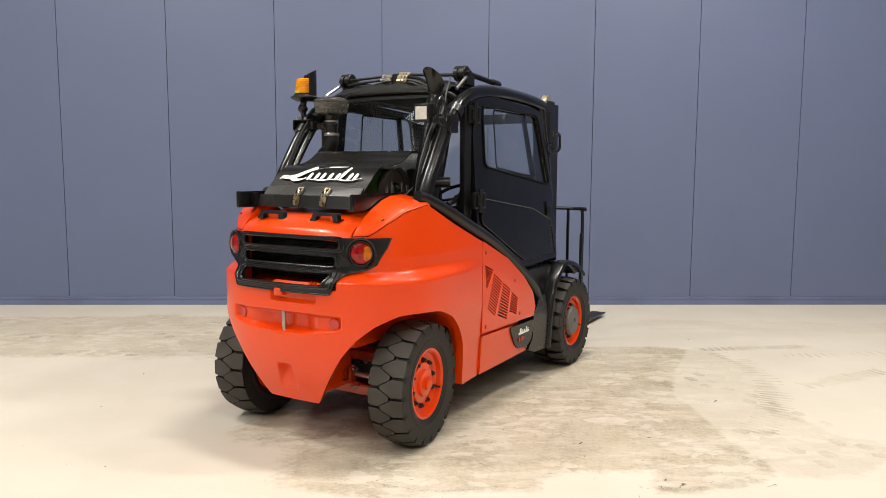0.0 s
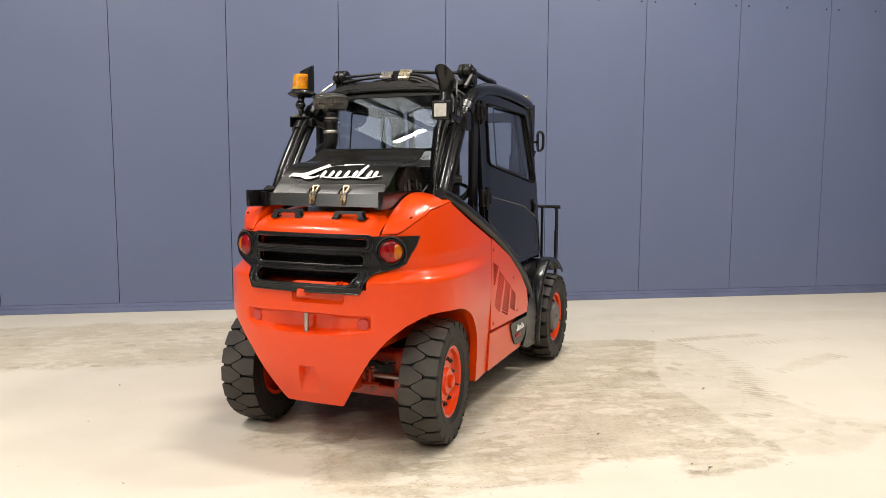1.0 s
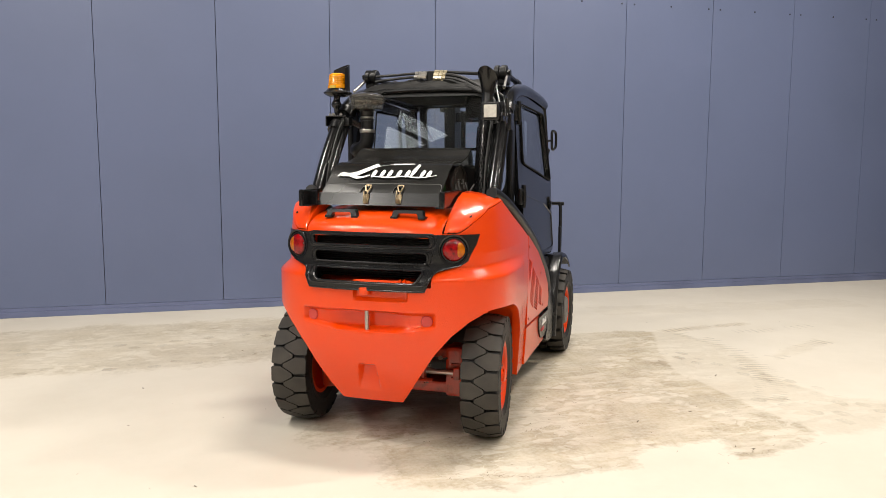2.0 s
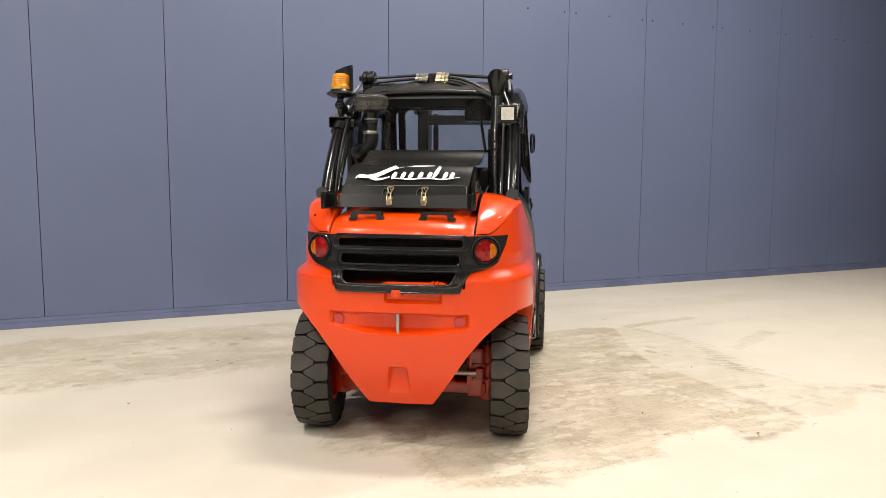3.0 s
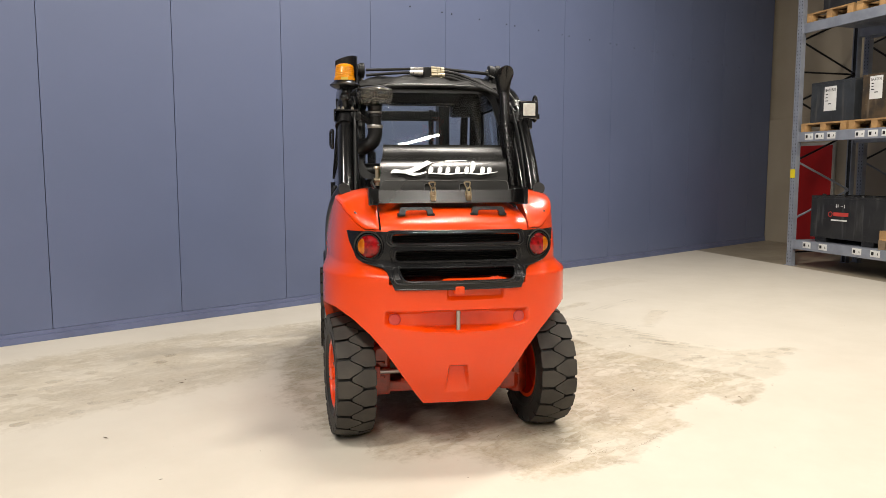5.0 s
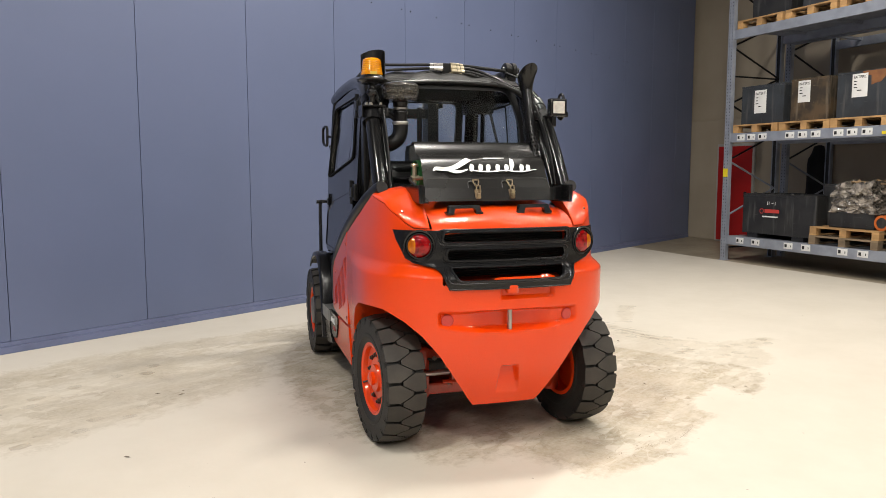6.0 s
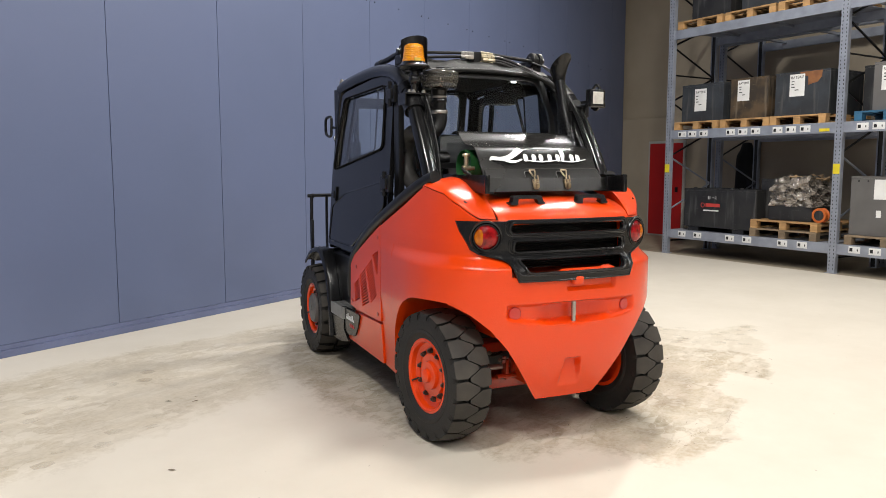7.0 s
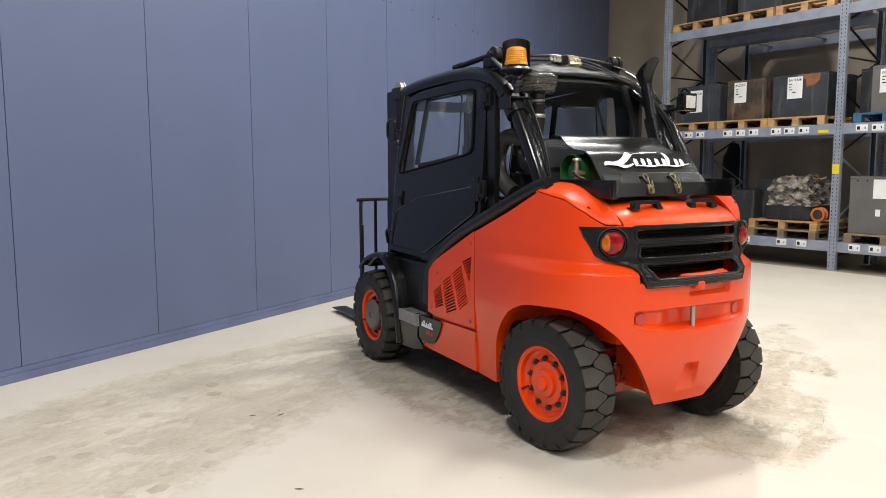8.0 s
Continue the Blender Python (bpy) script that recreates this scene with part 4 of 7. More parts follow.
def wheel(x, y, R, W, sgn, front, steer=0.0):
    rim_r = R * 0.555
    m_ = Matrix.Translation((x, y, R + 0.014)) @ Matrix.Rotation(radians(steer), 4, "Z")
    rot = Matrix.Rotation(radians(-90 * sgn), 4, "X")
    h = W / 2
    bm = bmesh.new()
    disc = h * 0.42 if not front else h * 0.55
    turned(bm, [(rim_r + 0.004, h * 0.80), (rim_r + 0.006, h * 0.84), (rim_r - 0.006, h * 0.86), (rim_r - 0.016, h * 0.78), (rim_r - 0.022, h * 0.55), (rim_r - 0.028, disc + 0.01),
                (rim_r - 0.045, disc), (rim_r * 0.62, disc), (rim_r * 0.58, disc + 0.012), (rim_r * 0.40, disc + 0.014), (rim_r * 0.37, disc + 0.03), (rim_r * 0.22, disc + 0.034), (0.0, disc + 0.034)], rot, 48, caps=False)
    turned(bm, [(rim_r + 0.004, -h * 0.80), (rim_r - 0.02, -h * 0.8), (rim_r - 0.03, 0.0), (0.02, 0.0)], rot, 32, caps=False)
    w_ = part("wheel", bm, ORANGE, truck, "front drive wheel, orange rim" if front else "rear steer wheel, orange rim and chunky tread", 30)
    w_.matrix_parent_inverse = Matrix()
    w_.matrix_basis = m_
    key = "front" if front else "rear"
    if key not in TYRES:
        TYRES[key] = tyre_mesh(R, W, rim_r, front)
    part("tyre", TYRES[key], None, w_, "worn black solid rubber tyre with block tread")
    if front:
        bm = bmesh.new()
        turned(bm, [(rim_r * 0.60, disc), (rim_r * 0.60, disc + 0.03), (rim_r * 0.54, disc + 0.045), (rim_r * 0.12, disc + 0.05), (rim_r * 0.1, disc + 0.04), (0, disc + 0.04)], rot, 32)
        part("hub", bm, GREY_HUB, w_, "grey painted hub cap")
    else:
        bm = bmesh.new()
        turned(bm, [(rim_r * 0.20, disc + 0.03), (rim_r * 0.19, disc + 0.05), (rim_r * 0.12, disc + 0.058), (0, disc + 0.058)], rot, 24)
        part("hub", bm, ORANGE, w_)
    key = "nut" + key + str(sgn)
    if key not in TYRES:
        bm = bmesh.new()
        turned(bm, [(0.017, 0.0), (0.017, 0.005), (0.0135, 0.006), (0.0135, 0.016), (0.0085, 0.017), (0.0085, 0.025), (0.0, 0.026)], rot, 6)
        TYRES[key] = finish(bm, "wheel_nut", NUT, 20)
    for k in range(10):
        a = 2 * math.pi * (k + 0.3) / 10
        nut = part("wheel_nut", TYRES[key], None, w_)
        nut.location = (rim_r * 0.66 * math.cos(a), sgn * disc, rim_r * 0.66 * math.sin(a))
    bm = bmesh.new()
    rod(bm, (rim_r * 0.76, sgn * disc, -0.05), (rim_r * 0.80, sgn * (disc + 0.045), -0.06), 0.005, 8)
    part("valve", bm, HOSE, w_)
    return w_


TYRES = {}
NUT = material("dark_wheel_nut", (0.045, 0.035, 0.028), 0.42, 0.6, second=(0.10, 0.075, 0.06), mix_scale=60, bump=0)
for sgn in (1, -1):
    wheel(-0.046 if sgn > 0 else -0.016, sgn * 0.540, 0.336, 0.202, sgn, False, 6.0)
    wheel(2.0, sgn * 0.565, 0.333, 0.25, sgn, True)

# sill beams that run up from the step to the guard legs, and the black trim
for sgn in (1, -1):
    bm = bmesh.new()
    low = [(1.185, 0.60, 0.56), (1.155, 0.61, 0.70), (1.10, 0.615, 0.815)] if sgn > 0 else [(1.45, 0.595, 0.55), (1.41, 0.60, 0.63), (1.29, 0.61, 0.725), (1.13, 0.615, 0.825)]
    tube(bm, spline([(x, sgn * y, z) for x, y, z in low + [(0.93, 0.615, 0.945), (0.72, 0.615, 1.055), (0.45, 0.61, 1.17), (0.22, 0.59, 1.272), (0.07, 0.56, 1.335), (0.01, 0.545, 1.352)]], 5), 0.034, 12, flat=1.05)
    part("sill_beam", bm, SATIN, truck, "black steel beam along the orange side panel")

# overhead guard
LEG = [(0.075, 0.535, 1.33), (0.125, 0.534, 1.42), (0.18, 0.533, 1.51), (0.27, 0.529, 1.645), (0.36, 0.524, 1.765), (0.45, 0.52, 1.85), (0.57, 0.516, 1.92), (0.72, 0.513, 1.962), (0.92, 0.512, 1.982), (1.2, 0.512, 1.98), (1.5, 0.51, 1.965), (1.64, 0.508, 1.945)]
guard = part("overhead_guard", boxed(0.62, 1.62, -0.47, 0.47, 1.976, 1.998, bevel=0.008), BLACK, truck, "black tubular overhead guard with roof")
for sgn in (1, -1):
    bm = bmesh.new()
    tube(bm, spline([(x, sgn * y, z) for x, y, z in LEG], 6), 0.042, 16)
    part("guard_leg", bm, BLACK, guard)
    bm = bmesh.new()
    tube(bm, spline([(x + 0.015, sgn * (y - 0.055), z) for x, y, z in LEG[:7]] + [(0.74, sgn * 0.43, 1.965)], 6), 0.020, 12)
    part("inner_tube", bm, BLACK, guard)
    bm = bmesh.new()
    tube(bm, [(0.345, sgn * 0.524, 1.735), (0.375, sgn * 0.523, 1.775)], 0.054, 18)
    tube(bm, [(0.41, sgn * 0.521, 1.81), (0.45, sgn * 0.52, 1.848)], 0.049, 18)
    box(bm, 0.31, 0.38, sgn * 0.465 - 0.03, sgn * 0.465 + 0.03, 1.74, 1.79, bevel=0.01)
    part("pipe_clamp", bm, SATIN, guard)
    bm = bmesh.new()
    tube(bm, spline([(1.60, sgn * 0.508, 1.95), (1.635, sgn * 0.515, 1.80), (1.71, sgn * 0.525, 1.45), (1.80, sgn * 0.53, 0.98), (1.83, sgn * 0.53, 0.82)], 5), 0.032, 10)
    part("front_pillar", bm, BLACK, guard)
    bm = bmesh.new()
    box(bm, 0.508, 0.59, sgn * 0.525 - 0.018, sgn * 0.525 + 0.018, 1.14, 1.92, bevel=0.01)
    part("rear_pillar", bm, SATIN, guard)
bm = bmesh.new()
tube(bm, spline([(0.535, -0.49, 1.90), (0.51, -0.41, 1.945), (0.50, -0.2, 1.962), (0.498, 0.0, 1.966), (0.50, 0.2, 1.962), (0.51, 0.41, 1.945), (0.535, 0.49, 1.90)], 5), 0.014, 10)
part("roof_bow", bm, SATIN, guard)
bm = bmesh.new()
rng = random.Random(4)
rows = []
for i in range(17):
    u = 0.495 + 0.43 * (i / 16) ** 1.4
    z = table([(0.49, 1.972), (0.52, 1.998), (0.56, 2.022), (0.62, 2.042), (0.72, 2.045), (0.95, 2.01)], u)
    rows.append([(u, -0.43 + 0.86 * k / 28, z - (0.035 if i > 1 else 0.02) * abs((k - 14) / 14) ** 3 + rng.uniform(-0.004, 0.004) + 0.007 * math.sin(k * 0.9 + i * 0.7) * min(1, i / 3)) for k in range(29)])
sheet(bm, rows, 0.006)
part("roof_cover", bm, material("black_sheet_cover", (0.014, 0.0135, 0.013), 0.55, fine=24, bump=0.5, spec=0.22), guard, "wrinkled black cover sheet on the roof", 70)
# matt black panel, added to keep the roof dark when seen from below
part("headliner", boxed(0.60, 1.56, -0.46, 0.46, 1.962, 1.974, bevel=0.004), SEAL, guard, "matt black headliner")
part("windscreen_header", boxed(1.57, 1.64, -0.50, 0.50, 1.950, 1.995, bevel=0.015), BLACK, guard)

# rear window
bm = bmesh.new()
RW = rounded([(-0.44, 1.40), (0.44, 1.40), (0.46, 1.70), (0.40, 1.955), (-0.40, 1.955), (-0.46, 1.70)], 0.06)
RH = rounded([(-0.41, 1.43), (0.41, 1.43), (0.43, 1.70), (0.365, 1.925), (-0.365, 1.925), (-0.43, 1.70)], 0.07)
place_rw = lambda y, z, d: (0.405 + (z - 1.4) * 0.20 + d, y, z)
plate(bm, RW, place_rw, 0.025, [RH])
rw = part("rear_window", bm, SATIN, truck, "framed clear rear cab window")
bm = bmesh.new()
plate(bm, RH, lambda y, z, d: (0.414 + (z - 1.4) * 0.20 + d, y, z), 0.005)
g_ = part("pane", bm, CLEAR, rw, "clear safety glass")
g_.visible_shadow = False
# windscreen
bm = bmesh.new()
WS = [(-0.49, 0.9), (0.49, 0.9), (0.47, 1.965), (-0.47, 1.965)]
WH = rounded([(-0.43, 1.02), (0.43, 1.02), (0.42, 1.945), (-0.42, 1.945)], 0.05)
plate(bm, WS, lambda y, z, d: (1.845 - (z - 0.9) * 0.20 + d, y, z), 0.03, [WH])
ws = part("windscreen", bm, SATIN, truck, "framed cab windscreen")
bm = bmesh.new()
plate(bm, WH, lambda y, z, d: (1.855 - (z - 0.9) * 0.20 + d, y, z), 0.005)
g_ = part("pane", bm, CLEAR, ws)
g_.visible_shadow = False

# doors
DOOR = [(0.60, 1.155), (0.60, 1.885), (0.66, 1.935), (0.95, 1.945), (1.48, 1.915), (1.57, 1.895), (1.615, 1.75), (1.69, 1.42), (1.80, 0.845), (1.20, 0.835), (1.12, 0.855)]
WIN = rounded([(0.725, 1.885), (1.50, 1.868), (1.645, 1.385), (0.712, 1.515)], 0.05)
for sgn in (1, -1):
    at = lambda off: (lambda x, z, d, s=sgn: (x, s * (off - 0.045 * ease(1.2, 1.95, z) - d), z))
    bm = bmesh.new()
    plate(bm, rounded(DOOR, 0.025), at(0.578), 0.03, [WIN])
    door = part("cab_door", bm, BLACK, truck, "closed glossy black cab door with a sliding window", 30)
    bm = bmesh.new()
    plate(bm, rounded([(0.645, 1.325), (1.36, 1.23), (1.66, 1.135), (1.76, 0.88), (1.25, 0.88), (0.645, 1.175)], 0.035), at(0.583), 0.012)
    part("door_inset", bm, BLACK, door, "pressed lower door panel", 30)
    ins = rounded([(0.645, 1.325), (1.36, 1.23), (1.66, 1.135), (1.76, 0.88), (1.25, 0.88), (0.645, 1.175)], 0.035)
    part("inset_bead", tube(bmesh.new(), [at(0.584)(x, z, 0) for x, z in ins + ins[:1]], 0.0045, 6), BLACK, door)
    bm = bmesh.new()
    path = [at(0.584)(x, z, 0) for x, z in WIN + WIN[:1]]
    tube(bm, path, 0.006, 6)
    part("window_seal", bm, SEAL, door)
    bm = bmesh.new()
    plate(bm, WIN, at(0.566), 0.005)
    g_ = part("pane", bm, CLEAR, door)
    g_.visible_shadow = False
    bm = bmesh.new()
    inner = rounded([(0.90, 1.875), (1.33, 1.868), (1.42, 1.435), (0.90, 1.50)], 0.03)
    cut = rounded([(0.905, 1.862), (1.31, 1.856), (1.40, 1.45), (0.905, 1.512)], 0.025)
    plate(bm, inner, at(0.560), 0.008, [cut])
    part("slider_frame", bm, SEAL, door)
    bm = bmesh.new()
    plate(bm, [(1.30, 1.880), (1.345, 1.879), (1.452, 1.448), (1.402, 1.455)], at(0.5615), 0.016)
    part("slider_bar", bm, SEAL, door, "black upright of the sliding pane")
    bm = bmesh.new()
    plate(bm, [(1.06, 1.487), (1.40, 1.457), (1.40, 1.430), (1.06, 1.470)], at(0.5618), 0.014)
    part("slider_rail", bm, SEAL, door, "black lower rail of the sliding pane")
    bm = bmesh.new()
    plate(bm, rounded([(1.58, 1.27), (1.645, 1.26), (1.655, 1.165), (1.595, 1.17)], 0.01), at(0.586), 0.01)
    part("handle_recess", bm, PLASTIC, door)
    part("latch", boxed(1.61, 1.64, sgn * 0.586 - 0.006, sgn * 0.586 + 0.006, 1.185, 1.235, bevel=0.004), SATIN, door)
    for zz in (1.31, 1.82):
        bm = bmesh.new()
        yo = sgn * (0.588 - 0.045 * ease(1.2, 1.95, zz))
        box(bm, 0.535, 0.675, yo - 0.014, yo + 0.014, zz - 0.05, zz + 0.05, bevel=0.010)
        box(bm, 0.555, 0.625, yo - 0.004, yo + sgn * 0.022 + 0.004, zz - 0.03, zz + 0.03, bevel=0.006)
        rod(bm, (0.60, yo + sgn * 0.012, zz - 0.07), (0.60, yo + sgn * 0.012, zz + 0.07), 0.014, 10)
        part("hinge", bm, SATIN, door)
    # raised near-black bars stand for the dark inside uncut slots
    for k in range(8 if sgn < 0 else 0):
        zz = 1.085 - k * 0.021
        xx = 1.652 + k * 0.004
        part("vent_slot", boxed(xx - 0.022, xx + 0.022, sgn * 0.5835 - 0.003, sgn * 0.5835 + 0.003, zz - 0.005, zz + 0.005, bevel=0.002), CAVITY_BLACK, door)
    # grab loop on the front pillar
    bm = bmesh.new()
    loop = rounded([(0.545, 1.765), (0.615, 1.755), (0.615, 1.635), (0.55, 1.615)], 0.03, 5)
    tube(bm, [(1.70 + (y - 0.545) * 1.15, sgn * (0.572 + (y - 0.545) * 0.28), z) for y, z in loop + loop[:2]], 0.010, 8, cap=False)
    rod(bm, (1.71, sgn * 0.55, 1.62), (1.68, sgn * 0.54, 1.56), 0.010, 8)
    rod(bm, (1.76, sgn * 0.55, 1.69), (1.70, sgn * 0.52, 1.68), 0.009, 8)
    part("grab_loop", bm, PLASTIC, truck, "black bent-tube grab loop")
# cab inside: floor, dash, seat, wheel
part("cab_floor", boxed(0.55, 1.85, -0.52, 0.52, 0.80, 0.86), SATIN, truck)
bm = bmesh.new()
box(bm, 1.50, 1.80, -0.45, 0.45, 0.86, 1.16, bevel=0.04)
part("dashboard", bm, PLASTIC, truck)
bm = bmesh.new()
box(bm, 0.62, 1.12, -0.26, 0.26, 1.0, 1.16, bevel=0.05)
box(bm, 0.60, 0.72, -0.25, 0.25, 1.1, 1.60, bevel=0.05, m=None)
part("driver_seat", bm, material("seat_vinyl", (0.014, 0.014, 0.016), 0.5, bump=0.2), truck, "black vinyl driver seat")
bm = bmesh.new()
mm = Matrix.Translation((1.33, 0, 1.30)) @ Matrix.Rotation(radians(-28), 4, "Y")
tube(bm, [mm @ Vector((0.17 * math.cos(a * math.pi / 16), 0.17 * math.sin(a * math.pi / 16), 0)) for a in range(33)], 0.013, 8)
for a in (0, 120, 240):
    rod(bm, mm @ Vector((0, 0, -0.02)), mm @ Vector((0.165 * math.cos(radians(a)), 0.165 * math.sin(radians(a)), 0)), 0.01, 8)
rod(bm, mm @ Vector((0, 0, 0)), mm @ Vector((0, 0, -0.35)), 0.03, 10)
part("steering_wheel", bm, PLASTIC, truck)

# front mudguards, steps
for sgn in (1, -1):
    bm = bmesh.new()
    arc = spline([(2.18, 0, 0.69), (2.06, 0, 0.765), (1.92, 0, 0.808), (1.78, 0, 0.815), (1.67, 0, 0.745), (1.60, 0, 0.665), (1.555, 0, 0.55), (1.525, 0, 0.42), (1.508, 0, 0.30), (1.498, 0, 0.225)], 5)
    rows = []
    for k, p in enumerate(arc):
        along_ = (arc[min(k + 1, len(arc) - 1)] - arc[max(k - 1, 0)]).normalized()
        up = Vector((along_.z, 0, -along_.x))
        rows.append([tuple(p + up * h + Vector((0, sgn * y, 0))) for y, h in ((0.44, -0.012), (0.572, -0.012), (0.582, 0.0), (0.640, 0.002), (0.655, -0.003), (0.662, -0.016), (0.662, -0.034))])
    sheet(bm, rows, 0.010)
    part("mudguard", bm, PLASTIC, truck, "black plastic front mudguard", 45)
    bm = bmesh.new()
    if sgn < 0:
        plate(bm, rounded([(1.29, 0.50), (1.40, 0.60), (1.50, 0.62), (1.525, 0.44), (1.500, 0.228), (1.30, 0.236), (1.20, 0.275), (1.27, 0.34)], 0.02), lambda x, z, d: (x, -0.642 + 0.10 * max(0, z - 0.45) + d, z), 0.02)
        part("side_filler", bm, PLASTIC, truck, "black plastic filler panel")
        continue
    plate(bm, rounded([(1.24, 0.425), (1.26, 0.32), (1.17, 0.255), (1.33, 0.222), (1.50, 0.216), (1.515, 0.30), (1.528, 0.44), (1.40, 0.45)], 0.02), lambda x, z, d: (x, 0.645 - 0.06 * max(0, 0.35 - z) - d, z), 0.02)
    st = part("entry_step", bm, PLASTIC, truck, "black entry step with a grey metal tread", 45)
    bm = bmesh.new()
    for k in range(8):
        box(bm, 1.245 + k * 0.034, 1.250 + k * 0.034, 0.49, 0.655, 0.44, 0.470)
    for k in range(5):
        box(bm, 1.245, 1.49, 0.49 + k * 0.040, 0.496 + k * 0.040, 0.44, 0.468)
    box(bm, 1.235, 1.497, 0.652, 0.659, 0.395, 0.474, bevel=0.002)
    box(bm, 1.231, 1.239, 0.49, 0.656, 0.395, 0.474, bevel=0.002)
    part("step_tread", bm, TREAD_ALU, st, "grey metal step tread")
for sgn in (1, -1):
    bm = bmesh.new()
    sheet(bm, [[(1.14 + 0.66 * k / 8, sgn * (0.50 + o * (1 - 0.5 * k / 8)), z) for k in range(9)] for o, z in ((0.06, 0.845), (0.03, 0.78), (-0.02, 0.68), (-0.04, 0.55), (-0.04, 0.40))], 0.012)
    part("cab_skirt", bm, PLASTIC, truck, "black moulded skirt under the door", 50)

# mast, carriage, forks
mast = part("mast", boxed(2.06, 2.13, -0.40, 0.40, 0.40, 0.52, bevel=0.01), SATIN, truck, "black lift mast with cylinders")
for sgn in (1, -1):
    bm = bmesh.new()
    plate(bm, [(0, 0), (0.16, 0), (0.16, 0.03), (0.022, 0.03), (0.022, 0.06), (0.16, 0.06), (0.16, 0.09), (0, 0.09)], lambda x, y, d, s=sgn: (2.04 + x, s * (0.395 - y), 0.10 + d), 1.90)
    part("mast_upright", bm, SATIN, mast)
    bm = bmesh.new()
    rod(bm, (2.10, sgn * 0.25, 0.2), (2.10, sgn * 0.25, 1.60), 0.035, 14)
    rod(bm, (2.10, sgn * 0.25, 1.60), (2.10, sgn * 0.25, 1.95), 0.022, 14)
    part("lift_cylinder", bm, SATIN, mast)
    bm = bmesh.new()
    turned(bm, [(0.0, -0.02), (0.048, -0.02), (0.048, -0.014), (0.038, -0.008), (0.038, 0.008), (0.048, 0.014), (0.048, 0.02), (0.0, 0.02)], Matrix.Translation((1.99, sgn * 0.385, 2.015)) @ Matrix.Rotation(radians(90), 4, "X"), 24)
    part("pulley", bm, BRASS, mast, "worn brass-coloured pulley")
    part("pulley_bracket", boxed(1.95, 2.10, sgn * 0.40 - 0.006, sgn * 0.40 + 0.006, 1.94, 2.02, bevel=0.003), SATIN, mast)
for z in (1.05, 1.86):
    part("cross_member", boxed(2.08, 2.14, -0.38, 0.38, z, z + 0.08, bevel=0.008), SATIN, mast)
carriage = part("carriage", boxed(2.33, 2.39, -0.54, 0.54, 0.46, 0.58, bevel=0.01), SATIN, truck, "black fork carriage with load backrest")
part("lower_bar", boxed(2.33, 2.39, -0.54, 0.54, 0.12, 0.22, bevel=0.01), SATIN, carriage)
bm = bmesh.new()
tube(bm, spline([(2.41, -0.535, 0.5), (2.41, -0.535, 1.13), (2.41, -0.52, 1.165), (2.41, -0.49, 1.175), (2.41, 0.49, 1.175), (2.41, 0.52, 1.165), (2.41, 0.535, 1.13), (2.41, 0.535, 0.5)], 4), 0.014, 8, side=(1, 0, 0))
part("backrest_frame", bm, SATIN, carriage)
for y in (-0.41, -0.29, -0.14, 0.0, 0.14, 0.29, 0.41):
    part("backrest_bar", boxed(2.40, 2.42, y - 0.009, y + 0.009, 0.5, 1.17), SATIN, carriage)
    part("side_plate", boxed(2.38, 2.42, (y + 0.125 if y > 0 else y - 0.125) - 0.012, (y + 0.125 if y > 0 else y - 0.125) + 0.012, 0.58, 0.98, bevel=0.01), SATIN, carriage) if abs(y) > 0.4 else None
bm = bmesh.new()
tube(bm, spline([(1.98, 0.43, 0.80), (1.98, 0.45, 0.90), (2.04, 0.46, 0.955), (2.12, 0.45, 0.94), (2.16, 0.42, 0.85)], 6), 0.011, 8)
part("mast_hose", bm, HOSE, mast)
for sgn in (1, -1):
    bm = bmesh.new()
    plate(bm, rounded([(2.40, 0.60), (2.45, 0.60), (2.46, 0.10), (2.50, 0.075), (3.72, 0.062), (3.73, 0.048), (2.44, 0.030), (2.40, 0.07)], 0.02), lambda x, z, d, s=sgn: (x, s * 0.225 - 0.065 + d, z), 0.13)
    part("fork", bm, SATIN, truck, "black steel fork lowered to the floor")

# gas tank cover on the bonnet
LATCH = material("dulled_latch_steel", (0.42, 0.33, 0.21), 0.32, 0.9, second=(0.17, 0.12, 0.07), mix_scale=30, bump=0.1)
HOOD = [(0.33, 1.592), (0.28, 1.602), (0.215, 1.592), (0.155, 1.552), (0.08, 1.523), (-0.02, 1.512), (-0.075, 1.480), (-0.13, 1.42), (-0.185, 1.36), (-0.205, 1.335)]
hood_line = spline([(x, 0, z) for x, z in HOOD], 4)
bm = bmesh.new()
rows = [[(p.x, -0.345 + 0.69 * k / 12 - 0.13 * p.x, p.z) for k in range(13)] for p in hood_line]
sheet(bm, rows, 0.006)
COVER = material("cover_steel_paint", (0.008, 0.0077, 0.007), 0.25, second=(0.013, 0.0125, 0.0115), mix_scale=3, fine=18, bump=0.05, spec=0.5)
cover = part("tank_cover", bm, COVER, truck, "bent black sheet steel gas tank cover", 40)
bm = bmesh.new()
scal = [(-0.36, 1.285), (0.36, 1.285), (0.36, 1.352), (-0.36, 1.352)]
plate(bm, scal, lambda y, z, d: (-0.232 + (z - 1.285) * 0.3 + d, y + 0.02, z), 0.006)
part("cover_front", bm, COVER, cover, "black lower strip of the cover")
flap = [(0.338, 1.345), (0.32, 1.332), (0.125, 1.332), (0.118, 1.345), (0.116, 1.385), (0.072, 1.385), (0.07, 1.345), (0.063, 1.332), (-0.063, 1.332), (-0.07, 1.345), (-0.072, 1.385), (-0.116, 1.385), (-0.118, 1.345), (-0.125, 1.332), (-0.32, 1.332), (-0.338, 1.345), (-0.338, 1.40), (0.338, 1.40)]


